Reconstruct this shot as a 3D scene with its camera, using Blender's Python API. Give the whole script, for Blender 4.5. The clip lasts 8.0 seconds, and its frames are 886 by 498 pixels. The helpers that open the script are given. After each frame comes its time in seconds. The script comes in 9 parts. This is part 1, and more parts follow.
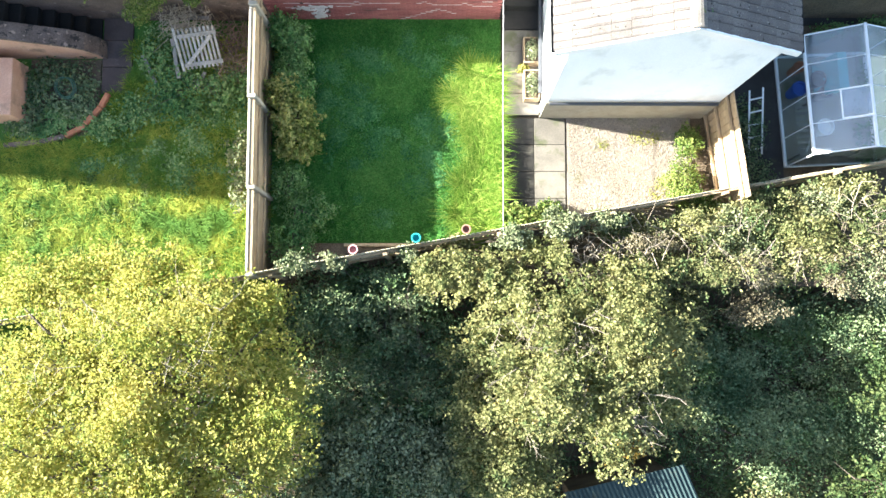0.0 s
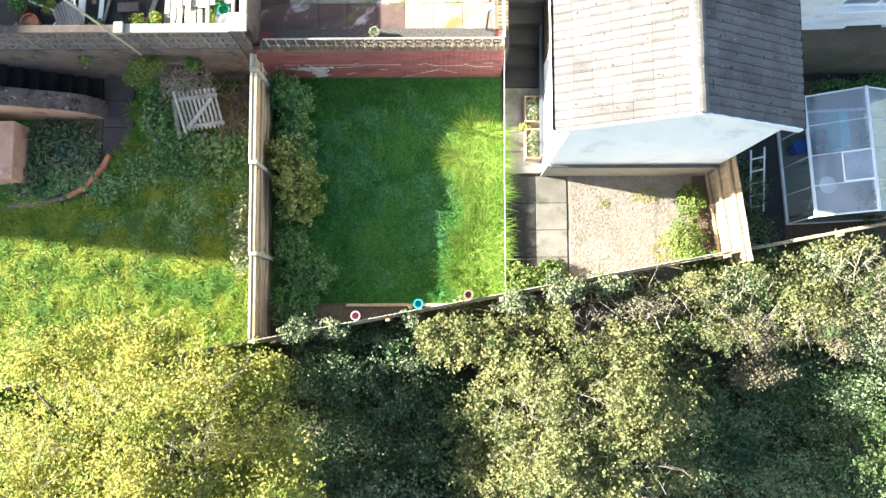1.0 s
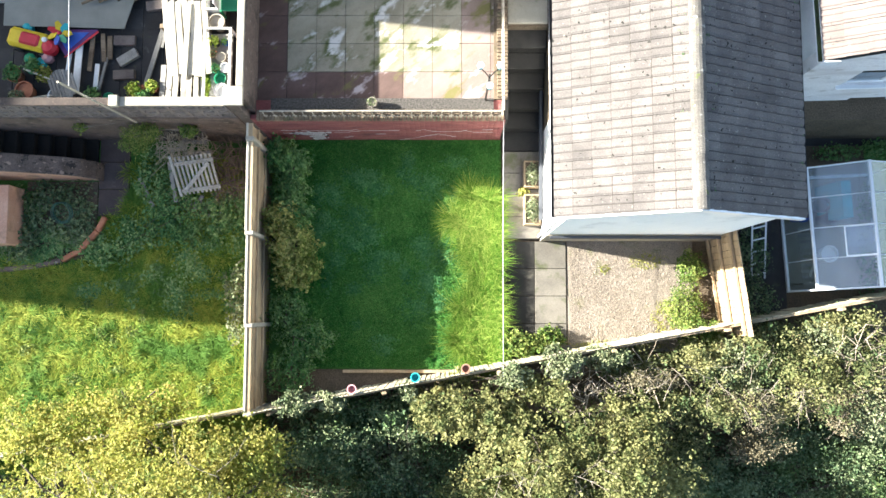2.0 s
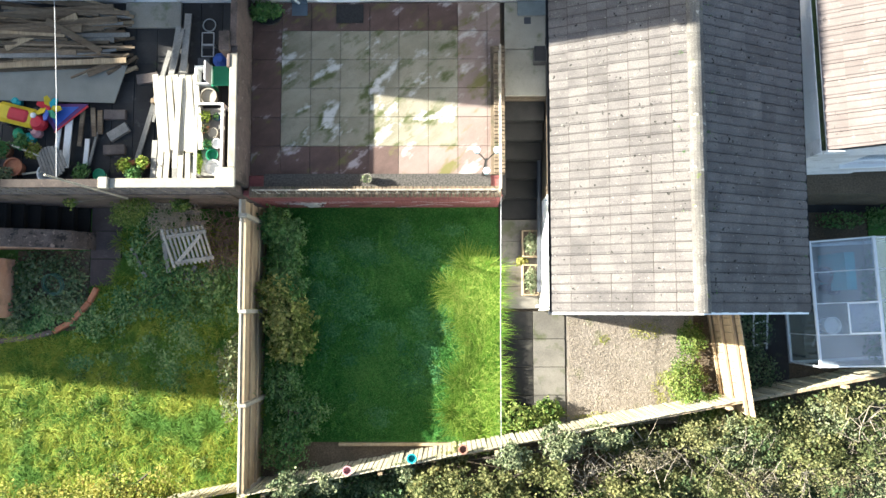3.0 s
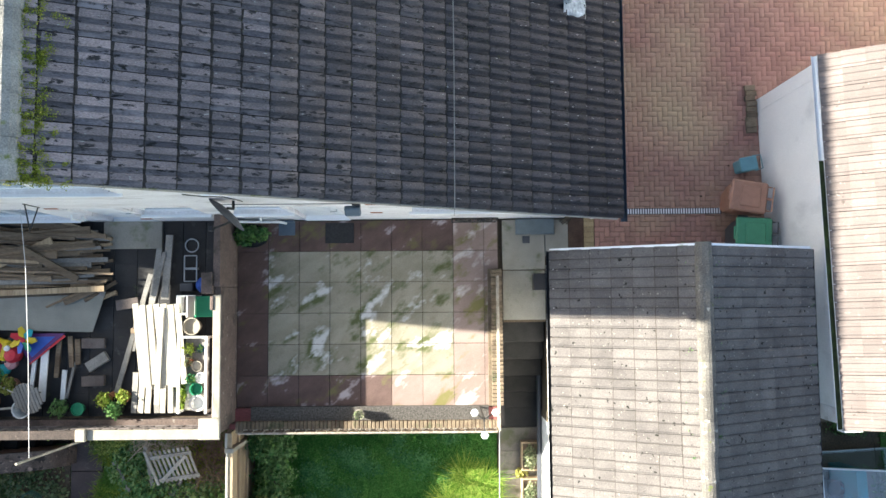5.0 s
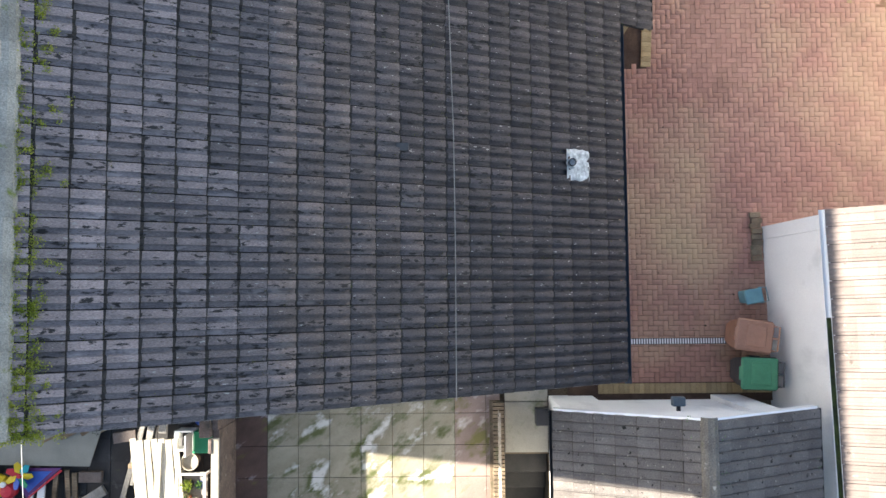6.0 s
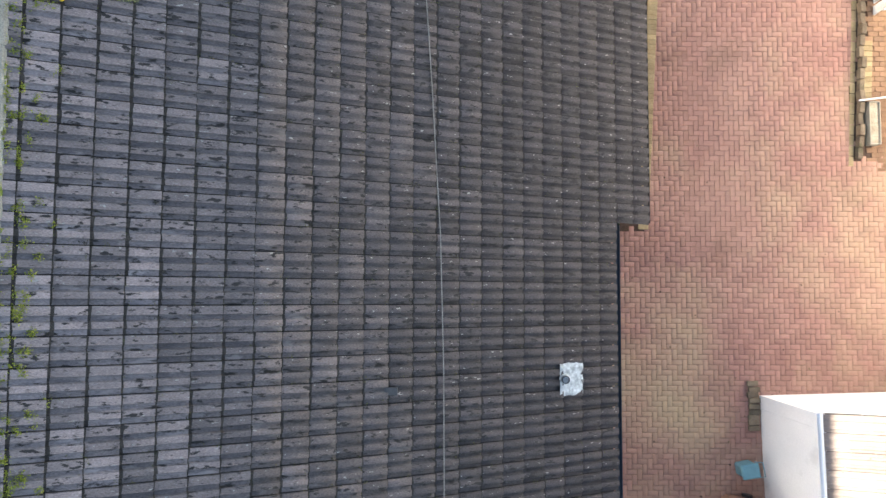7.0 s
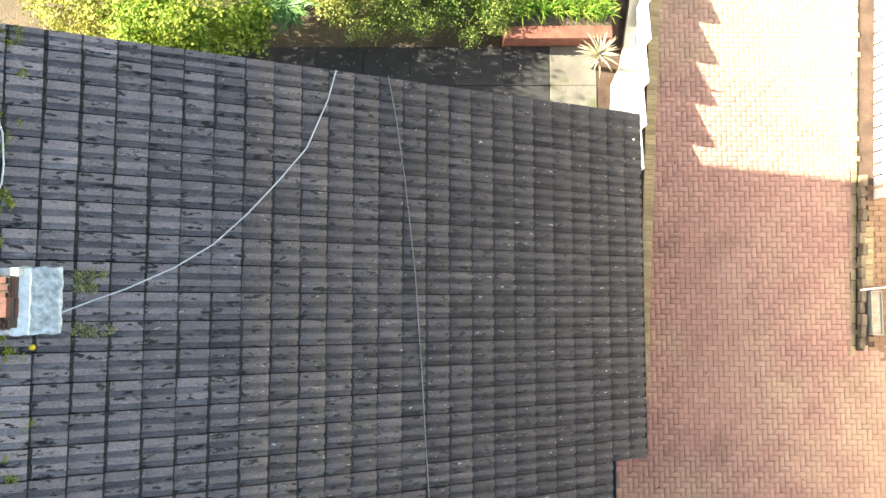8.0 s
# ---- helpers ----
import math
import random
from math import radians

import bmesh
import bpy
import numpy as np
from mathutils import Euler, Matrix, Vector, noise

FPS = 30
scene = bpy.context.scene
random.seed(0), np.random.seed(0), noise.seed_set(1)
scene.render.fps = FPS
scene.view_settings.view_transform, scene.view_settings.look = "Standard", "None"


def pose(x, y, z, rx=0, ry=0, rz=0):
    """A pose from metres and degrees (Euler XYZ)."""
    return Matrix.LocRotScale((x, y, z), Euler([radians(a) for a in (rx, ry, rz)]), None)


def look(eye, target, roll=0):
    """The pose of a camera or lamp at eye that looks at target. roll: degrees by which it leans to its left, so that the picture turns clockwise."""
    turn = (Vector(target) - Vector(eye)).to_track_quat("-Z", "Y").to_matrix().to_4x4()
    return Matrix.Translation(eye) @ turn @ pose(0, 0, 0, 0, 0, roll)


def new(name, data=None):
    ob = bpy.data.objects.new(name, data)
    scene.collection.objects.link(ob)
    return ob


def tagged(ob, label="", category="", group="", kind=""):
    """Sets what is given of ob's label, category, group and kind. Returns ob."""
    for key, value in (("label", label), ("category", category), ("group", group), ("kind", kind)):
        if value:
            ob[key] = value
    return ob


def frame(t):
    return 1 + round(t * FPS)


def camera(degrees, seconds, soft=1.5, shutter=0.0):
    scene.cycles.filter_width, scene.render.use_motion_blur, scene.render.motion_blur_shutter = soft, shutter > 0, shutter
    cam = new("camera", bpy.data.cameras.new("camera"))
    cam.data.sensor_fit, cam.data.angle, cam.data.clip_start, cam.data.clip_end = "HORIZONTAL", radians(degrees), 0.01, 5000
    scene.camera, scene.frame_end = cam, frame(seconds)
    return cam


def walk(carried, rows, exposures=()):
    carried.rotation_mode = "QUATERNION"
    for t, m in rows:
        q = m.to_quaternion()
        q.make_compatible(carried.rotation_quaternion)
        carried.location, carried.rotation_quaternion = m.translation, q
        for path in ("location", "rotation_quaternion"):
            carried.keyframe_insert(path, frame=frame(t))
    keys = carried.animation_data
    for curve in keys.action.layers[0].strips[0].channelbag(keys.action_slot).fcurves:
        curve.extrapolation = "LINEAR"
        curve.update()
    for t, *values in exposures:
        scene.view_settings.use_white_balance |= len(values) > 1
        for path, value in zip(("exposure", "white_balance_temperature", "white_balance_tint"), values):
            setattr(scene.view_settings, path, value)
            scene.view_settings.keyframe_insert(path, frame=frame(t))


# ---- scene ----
cam = camera(60.8, 8.0)
PATH = [
    (0, (3.307, -7.945, 15.202), (3.299, -7.762, 13.21), -2.4),
    (0.5, (3.255, -7.301, 15.251), (3.249, -7.123, 13.259), -1.9),
    (1, (3.27, -6.577, 15.331), (3.261, -6.397, 13.339), -3.1),
    (1.5, (3.294, -5.778, 15.338), (3.283, -5.603, 13.346), -3.5),
    (3, (3.429, -3.322, 15.188), (3.415, -3.163, 13.195), -5.1),
    (3.5, (3.425, -2.25, 15.132), (3.412, -2.102, 13.137), -5.4),
    (4, (3.43, -1.053, 15.06), (3.422, -0.91, 13.065), -3.8),
    (4.2, (3.397, -0.563, 15.008), (3.396, -0.427, 13.013), -0.9),
    (5.3, (3.449, 2.244, 14.801), (3.448, 2.37, 12.805), -0.9),
    (5.5, (3.445, 2.749, 14.795), (3.445, 2.87, 12.799), -0.4),
    (6, (3.448, 4.11, 14.799), (3.446, 4.23, 12.802), -1.5),
    (6.5, (3.498, 5.651, 14.796), (3.498, 5.767, 12.8), -0.3),
    (7, (3.608, 7.261, 14.776), (3.603, 7.388, 12.78), -2.1),
    (7.5, (3.708, 8.997, 14.743), (3.7, 9.138, 12.748), -3.2),
    (8, (3.75, 10.801, 14.71), (3.744, 10.955, 12.716), -2.3),
]
EXPOSURES = [(0.0, 3.07, 6400, 6), (1.5, 2.82, 6450, 7), (3.5, 2.46, 6450, 4), (5.5, 2.53, 6750, 7), (6.5, 2.87, 7100, 10), (8.0, 3.09, 7500, 3)]
walk(cam, [(t, look(eye, target, roll)) for t, eye, target, roll in PATH], EXPOSURES)

# ---- light ----
SUN = Vector((-2.31, 0.44, 1.0)).normalized()
world = bpy.data.worlds.new("world")
scene.world = world
world.use_nodes = True
sky = world.node_tree.nodes.new("ShaderNodeTexSky")
sky.sky_type, sky.sun_disc = "NISHITA", False
sky.sun_elevation, sky.sun_rotation = math.asin(SUN.z), math.atan2(SUN.x, SUN.y)
sky.air_density, sky.dust_density, sky.ozone_density = 1.0, 1.5, 1.0
back = world.node_tree.nodes["Background"]
back.inputs["Strength"].default_value = 0.069
world.node_tree.links.new(sky.outputs[0], back.inputs[0])
sun_data = bpy.data.lights.new("sun", "SUN")
sun_data.energy, sun_data.angle, sun_data.color = 5.0, radians(0.55), (1.0, 0.95, 0.87)
sun = new("sun", sun_data)
sun.matrix_world = look(SUN * 60, (0, 0, 0))

# ---- helpers of this scene ----
rnd = random.Random(5)


def link_mesh(name, bm, material, smooth=False):
    me = bpy.data.meshes.new(name)
    bm.normal_update()
    bm.to_mesh(me)
    bm.free()
    if material:
        me.materials.append(material)
    if smooth:
        me.shade_smooth()
    return new(name, me)


def part(name, bm, material, parent=None, label="", smooth=False):
    ob = link_mesh(name, bm, material, smooth)
    if parent:
        ob.parent = parent
    if label:
        ob["label"] = label
    return ob


def thing(name, label, category, group="", kind="", at=None):
    ob = new(name)
    ob.empty_display_size = 0.2
    if at is not None:
        ob.matrix_basis = at
    return tagged(ob, label, category, group, kind)


def raw_mesh(name, verts, faces, material, parent=None, label=""):
    """One mesh from vertex and face arrays (faces all of one length)."""
    me = bpy.data.meshes.new(name)
    verts, faces = np.asarray(verts, np.float32), np.asarray(faces, np.int32)
    n, k = faces.shape
    me.vertices.add(len(verts))
    me.vertices.foreach_set("co", verts.ravel())
    me.loops.add(n * k)
    me.loops.foreach_set("vertex_index", faces.ravel())
    me.polygons.add(n)
    me.polygons.foreach_set("loop_start", np.arange(0, n * k, k, dtype=np.int32))
    me.update(calc_edges=True)
    me.materials.append(material)
    ob = new(name, me)
    if parent:
        ob.parent = parent
    if label:
        ob["label"] = label
    return ob


def piece(name, mesh, parent, m):
    """An object of its own on a shared mesh."""
    ob = new(name, mesh)
    ob.parent = parent
    ob.matrix_basis = m
    return ob


def data_of(bm, name, material):
    me = bpy.data.meshes.new(name)
    bm.normal_update()
    bm.to_mesh(me)
    bm.free()
    me.materials.append(material)
    return me


def box(bm, x0, y0, z0, x1, y1, z1, bevel=0.0, m=None):
    """Adds a box between two corners."""
    r = bmesh.ops.create_cube(bm, size=1)["verts"]
    bmesh.ops.scale(bm, vec=(x1 - x0, y1 - y0, z1 - z0), verts=r)
    bmesh.ops.translate(bm, vec=((x0 + x1) / 2, (y0 + y1) / 2, (z0 + z1) / 2), verts=r)
    if bevel:
        edges = list({e for v in r for e in v.link_edges})
        out = bmesh.ops.bevel(bm, geom=edges, offset=bevel, segments=1, affect="EDGES")
        r = list({v for f in out["faces"] for v in f.verts} | {v for v in r if v.is_valid})
    if m is not None:
        bmesh.ops.transform(bm, matrix=m, verts=r)
    return r


def boxed(x0, y0, z0, x1, y1, z1, bevel=0.0, m=None):
    bm = bmesh.new()
    box(bm, x0, y0, z0, x1, y1, z1, bevel, m)
    return bm


def tube(bm, pts, radii, sides=8, cap=True):
    """A tapered tube through points."""
    pts = [Vector(p) for p in pts]
    if not hasattr(radii, "__len__"):
        radii = [radii] * len(pts)
    rings = []
    up = Vector((0.13, 0.21, 1))
    for i, p in enumerate(pts):
        d = (pts[min(i + 1, len(pts) - 1)] - pts[max(i - 1, 0)]).normalized()
        a = d.cross(up)
        if a.length < 1e-3:
            a = d.cross(Vector((1, 0, 0)))
        a.normalize()
        b = d.cross(a)
        rings.append([bm.verts.new(p + radii[i] * (math.cos(k) * a + math.sin(k) * b)) for k in (2 * math.pi * j / sides for j in range(sides))])
    for r, q in zip(rings, rings[1:]):
        for j in range(sides):
            bm.faces.new((r[j], r[(j + 1) % sides], q[(j + 1) % sides], q[j]))
    if cap:
        bm.faces.new(rings[0][::-1])
        bm.faces.new(rings[-1])


def tubed(pts, radii, sides=8):
    bm = bmesh.new()
    tube(bm, pts, radii, sides)
    return bm


def lathe(bm, profile, sides=20, m=None):
    """A turned body from (radius, height) pairs."""
    rings = []
    for r, z in profile:
        rings.append([bm.verts.new((r * math.cos(2 * math.pi * j / sides), r * math.sin(2 * math.pi * j / sides), z)) for j in range(sides)])
    for a, b in zip(rings, rings[1:]):
        for j in range(sides):
            bm.faces.new((a[j], a[(j + 1) % sides], b[(j + 1) % sides], b[j]))
    if profile[0][0] > 1e-4:
        bm.faces.new(rings[0][::-1])
    if profile[-1][0] > 1e-4:
        bm.faces.new(rings[-1])
    vs = [v for r in rings for v in r]
    if m is not None:
        bmesh.ops.transform(bm, matrix=m, verts=vs)
    return vs


def turned(profile, sides=20, m=None):
    bm = bmesh.new()
    lathe(bm, profile, sides, m)
    return bm


def prism(outline, z0, z1):
    """An upright prism over a plan outline (counter-clockwise)."""
    bm = bmesh.new()
    a = [bm.verts.new((x, y, z0)) for x, y in outline]
    b = [bm.verts.new((x, y, z1)) for x, y in outline]
    bm.faces.new(a[::-1])
    bm.faces.new(b)
    n = len(outline)
    for i in range(n):
        bm.faces.new((a[i], a[(i + 1) % n], b[(i + 1) % n], b[i]))
    return bm


# ---- materials ----
def mat(name, a, b, scale=3.0, rough=0.85, bump=0.25, fine=60.0, grain=0.25, vary=0.0, island=0.0, metal=0.0,
        spots=None, stretch=(1, 1, 1), spec=0.4, translucent=0.0, spots2=None, turn=0.0, detail=5):
    """A surface: two base colours mixed by large noise, darkened and lightened by grain, with spots, relief and variation from piece to piece."""
    m = bpy.data.materials.new(name)
    m.use_nodes = True
    nt = m.node_tree
    nodes, links = nt.nodes, nt.links
    bsdf = nodes["Principled BSDF"]
    geo = nodes.new("ShaderNodeNewGeometry")
    mp = nodes.new("ShaderNodeMapping")
    mp.vector_type = "TEXTURE"
    mp.inputs["Scale"].default_value = tuple(1 / s for s in stretch)
    mp.inputs["Rotation"].default_value = (0, 0, radians(turn))
    links.new(geo.outputs["Position"], mp.inputs["Vector"])
    big = nodes.new("ShaderNodeTexNoise")
    big.inputs["Scale"].default_value, big.inputs["Detail"].default_value, big.inputs["Roughness"].default_value = scale, 4, 0.6
    links.new(mp.outputs[0], big.inputs["Vector"])
    ramp = nodes.new("ShaderNodeMapRange")
    ramp.inputs[1].default_value, ramp.inputs[2].default_value = 0.33, 0.67
    links.new(big.outputs["Fac"], ramp.inputs[0])
    mix = nodes.new("ShaderNodeMix")
    mix.data_type = "RGBA"
    mix.inputs[6].default_value, mix.inputs[7].default_value = (*a, 1), (*b, 1)
    links.new(ramp.outputs[0], mix.inputs[0])
    colour = mix.outputs[2]
    small = nodes.new("ShaderNodeTexNoise")
    small.inputs["Scale"].default_value, small.inputs["Detail"].default_value = fine, 3
    links.new(mp.outputs[0], small.inputs["Vector"])

    def scaled(colour, source, lo, hi, f0=0.0, f1=1.0):
        r = nodes.new("ShaderNodeMapRange")
        r.inputs[1].default_value, r.inputs[2].default_value, r.inputs[3].default_value, r.inputs[4].default_value = f0, f1, lo, hi
        links.new(source, r.inputs[0])
        mul = nodes.new("ShaderNodeVectorMath")
        mul.operation = "SCALE"
        links.new(colour, mul.inputs[0])
        links.new(r.outputs[0], mul.inputs["Scale"])
        return mul.outputs[0]

    if grain:
        colour = scaled(colour, small.outputs["Fac"], 1 - grain, 1 + grain, 0.3, 0.7)
    if vary:
        info = nodes.new("ShaderNodeObjectInfo")
        colour = scaled(colour, info.outputs["Random"], 1 - vary, 1 + vary)
    if island:
        colour = scaled(colour, geo.outputs["Random Per Island"], 1 - island, 1 + island)
    for sp in (spots, spots2):
        if sp:
            c, s, threshold, soft = sp
            no = nodes.new("ShaderNodeTexNoise")
            no.inputs["Scale"].default_value, no.inputs["Detail"].default_value, no.inputs["Roughness"].default_value = s, detail, 0.6
            links.new(mp.outputs[0], no.inputs["Vector"])
            r = nodes.new("ShaderNodeMapRange")
            r.inputs[1].default_value, r.inputs[2].default_value = threshold, threshold + soft
            links.new(no.outputs["Fac"], r.inputs[0])
            mx = nodes.new("ShaderNodeMix")
            mx.data_type = "RGBA"
            mx.inputs[7].default_value = (*c, 1)
            links.new(r.outputs[0], mx.inputs[0])
            links.new(colour, mx.inputs[6])
            colour = mx.outputs[2]
    links.new(colour, bsdf.inputs["Base Color"])
    bsdf.inputs["Roughness"].default_value, bsdf.inputs["Metallic"].default_value = rough, metal
    bsdf.inputs["Specular IOR Level"].default_value = spec
    if bump:
        bp = nodes.new("ShaderNodeBump")
        bp.inputs["Strength"].default_value, bp.inputs["Distance"].default_value = bump, 0.02
        links.new(small.outputs["Fac"], bp.inputs["Height"])
        links.new(bp.outputs[0], bsdf.inputs["Normal"])
    if translucent:
        tr = nodes.new("ShaderNodeBsdfTranslucent")
        links.new(colour, tr.inputs["Color"])
        ms = nodes.new("ShaderNodeMixShader")
        ms.inputs[0].default_value = translucent
        links.new(bsdf.outputs[0], ms.inputs[1])
        links.new(tr.outputs[0], ms.inputs[2])
        links.new(ms.outputs[0], nodes["Material Output"].inputs["Surface"])
    return m


FIELD = {}


def joined(name, *a, **kw):
    """The same surface for fields of joined pieces, varied from island to island."""
    kw["island"], kw["vary"] = kw.pop("vary"), 0.0
    return mat(name, *a, **kw)


def both(name, *a, **kw):
    m = mat(name, *a, **kw)
    FIELD[m.name] = joined(name + "_field", *a, **kw)
    return m


def leaf_mat(name, a, b, c, translucent=0.3, rough=0.65, drift=1.0, spread=0.62, patch=1.1, flush=None):
    """Leaves: a spread of three colours from leaf to leaf, with drifts over the crown; flush: (colour, scale, threshold) of turning sprays."""
    m = bpy.data.materials.new(name)
    m.use_nodes = True
    nodes, links = m.node_tree.nodes, m.node_tree.links
    bsdf = nodes["Principled BSDF"]
    geo = nodes.new("ShaderNodeNewGeometry")
    no = nodes.new("ShaderNodeTexNoise")
    no.inputs["Scale"].default_value, no.inputs["Detail"].default_value = patch, 4
    links.new(geo.outputs["Position"], no.inputs["Vector"])
    add = nodes.new("ShaderNodeMath")
    add.operation = "MULTIPLY_ADD"
    add.inputs[1].default_value = spread
    links.new(geo.outputs["Random Per Island"], add.inputs[0])
    wide = nodes.new("ShaderNodeMath")
    wide.operation = "MULTIPLY_ADD"
    wide.inputs[1].default_value, wide.inputs[2].default_value = drift, 0.5 - 0.5 * drift + 0.31 - 0.5 * spread
    links.new(no.outputs["Fac"], wide.inputs[0])
    links.new(wide.outputs[0], add.inputs[2])
    ramp = nodes.new("ShaderNodeValToRGB")
    e = ramp.color_ramp.elements
    e[0].position, e[0].color = 0.38, (*a, 1)
    e[1].position, e[1].color = 1.12, (*c, 1)
    e[1].position = 1.0
    mid = e.new(0.72)
    mid.color = (*b, 1)
    links.new(add.outputs[0], ramp.inputs[0])
    colour = ramp.outputs[0]
    for tone, scale, threshold in flush or ():
        spray = nodes.new("ShaderNodeTexNoise")
        spray.inputs["Scale"].default_value, spray.inputs["Detail"].default_value = scale, 3
        links.new(geo.outputs["Position"], spray.inputs["Vector"])
        r = nodes.new("ShaderNodeMapRange")
        r.inputs[1].default_value, r.inputs[2].default_value, r.inputs[4].default_value = threshold, threshold + 0.1, 0.85
        links.new(spray.outputs["Fac"], r.inputs[0])
        mx = nodes.new("ShaderNodeMix")
        mx.data_type = "RGBA"
        mx.inputs[7].default_value = (*tone, 1)
        links.new(r.outputs[0], mx.inputs[0])
        links.new(colour, mx.inputs[6])
        colour = mx.outputs[2]
    links.new(colour, bsdf.inputs["Base Color"])
    bsdf.inputs["Roughness"].default_value = rough
    bsdf.inputs["Specular IOR Level"].default_value = 0.15
    tr = nodes.new("ShaderNodeBsdfTranslucent")
    links.new(colour, tr.inputs["Color"])
    ms = nodes.new("ShaderNodeMixShader")
    ms.inputs[0].default_value = translucent
    links.new(bsdf.outputs[0], ms.inputs[1])
    links.new(tr.outputs[0], ms.inputs[2])
    links.new(ms.outputs[0], nodes["Material Output"].inputs["Surface"])
    return m


def glass_mat(name, tint=(0.9, 0.95, 0.96), rough=0.02, body=0.0):
    m = bpy.data.materials.new(name)
    m.use_nodes = True
    nodes, links = m.node_tree.nodes, m.node_tree.links
    nodes.remove(nodes["Principled BSDF"])
    glossy = nodes.new("ShaderNodeBsdfGlossy")
    glossy.inputs["Roughness"].default_value = rough
    clear = nodes.new("ShaderNodeBsdfTransparent")
    clear.inputs["Color"].default_value = (*tint, 1)
    face = nodes.new("ShaderNodeLayerWeight")
    face.inputs["Blend"].default_value = 0.5
    rise = nodes.new("ShaderNodeMath")
    rise.operation, rise.inputs[1].default_value = "POWER", 4.0
    links.new(face.outputs["Facing"], rise.inputs[0])
    fr = nodes.new("ShaderNodeMath")
    fr.operation, fr.inputs[1].default_value, fr.inputs[2].default_value = "MULTIPLY_ADD", 0.8, 0.05
    links.new(rise.outputs[0], fr.inputs[0])
    ms = nodes.new("ShaderNodeMixShader")
    links.new(fr.outputs[0], ms.inputs[0])
    links.new(clear.outputs[0], ms.inputs[1])
    links.new(glossy.outputs[0], ms.inputs[2])
    out = ms.outputs[0]
    if body:
        # Bluish film: dust, plus pale sky reflection put into its colour.
        film = nodes.new("ShaderNodeBsdfDiffuse")
        film.inputs["Color"].default_value = (0.62, 0.68, 0.75, 1)
        geo = nodes.new("ShaderNodeNewGeometry")
        no = nodes.new("ShaderNodeTexNoise")
        no.inputs["Scale"].default_value, no.inputs["Detail"].default_value = 1.6, 6
        links.new(geo.outputs["Position"], no.inputs["Vector"])
        r = nodes.new("ShaderNodeMapRange")
        r.inputs[1].default_value, r.inputs[2].default_value, r.inputs[3].default_value, r.inputs[4].default_value = 0.3, 0.7, body * 0.5, body * 1.5
        links.new(no.outputs["Fac"], r.inputs[0])
        ms2 = nodes.new("ShaderNodeMixShader")
        links.new(r.outputs[0], ms2.inputs[0])
        links.new(out, ms2.inputs[1])
        links.new(film.outputs[0], ms2.inputs[2])
        out = ms2.outputs[0]
    links.new(out, nodes["Material Output"].inputs["Surface"])
    return m


M_EARTH = mat("earth", (0.08, 0.06, 0.04), (0.128, 0.096, 0.064), 1.2, 0.95, 0.6, 30, 0.35)
M_TURF = mat("turf", (0.028, 0.096, 0.016), (0.06, 0.152, 0.024), 0.8, 0.95, 0.6, 40, 0.4)
M_GRASS = leaf_mat("grass_blades", (0.0145, 0.082, 0.017), (0.038, 0.168, 0.027), (0.112, 0.262, 0.06), 0.3, 0.75, 0.9, 0.6, 1.4)
M_GRASS2 = leaf_mat("rough_grass_blades", (0.06, 0.16, 0.024), (0.18, 0.285, 0.036), (0.335, 0.365, 0.06), 0.38, 0.7, 1.5, 0.8, 1.6, flush=(((0.09, 0.205, 0.035), 1.1, 0.54),))
M_GRASSLONG = leaf_mat("long_grass_blades", (0.05, 0.14, 0.012), (0.12, 0.235, 0.024), (0.26, 0.34, 0.065), 0.3, 0.75, 0.8, 0.8)
M_RENDER = mat("painted_render", (0.76, 0.735, 0.735), (0.84, 0.82, 0.82), 1.5, 0.9, 1.0, 38, 0.12, spots=((0.62, 0.585, 0.57), 1.4, 0.50, 0.22), spots2=((0.46, 0.43, 0.41), 2.6, 0.60, 0.09), stretch=(0.6, 1, 1.8))
M_WHITEWALL = mat("white_masonry_paint", (0.82, 0.83, 0.84), (0.87, 0.875, 0.88), 1.8, 0.85, 0.35, 60, 0.05, spots=((0.68, 0.69, 0.70), 1.7, 0.56, 0.16), stretch=(1, 1, 0.6))
M_UPVC = mat("white_upvc", (0.80, 0.81, 0.82), (0.85, 0.85, 0.85), 2.0, 0.35, 0.0, 60, 0.03, spec=0.5)
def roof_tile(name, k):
    """Grey-mauve concrete tile, its colour scaled by k, with streaks down the slope."""
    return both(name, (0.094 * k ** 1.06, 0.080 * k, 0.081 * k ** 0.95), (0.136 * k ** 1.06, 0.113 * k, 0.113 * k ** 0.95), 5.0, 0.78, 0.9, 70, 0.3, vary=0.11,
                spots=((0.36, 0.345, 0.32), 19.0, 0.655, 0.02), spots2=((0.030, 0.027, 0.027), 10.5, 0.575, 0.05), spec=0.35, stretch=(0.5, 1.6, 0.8))


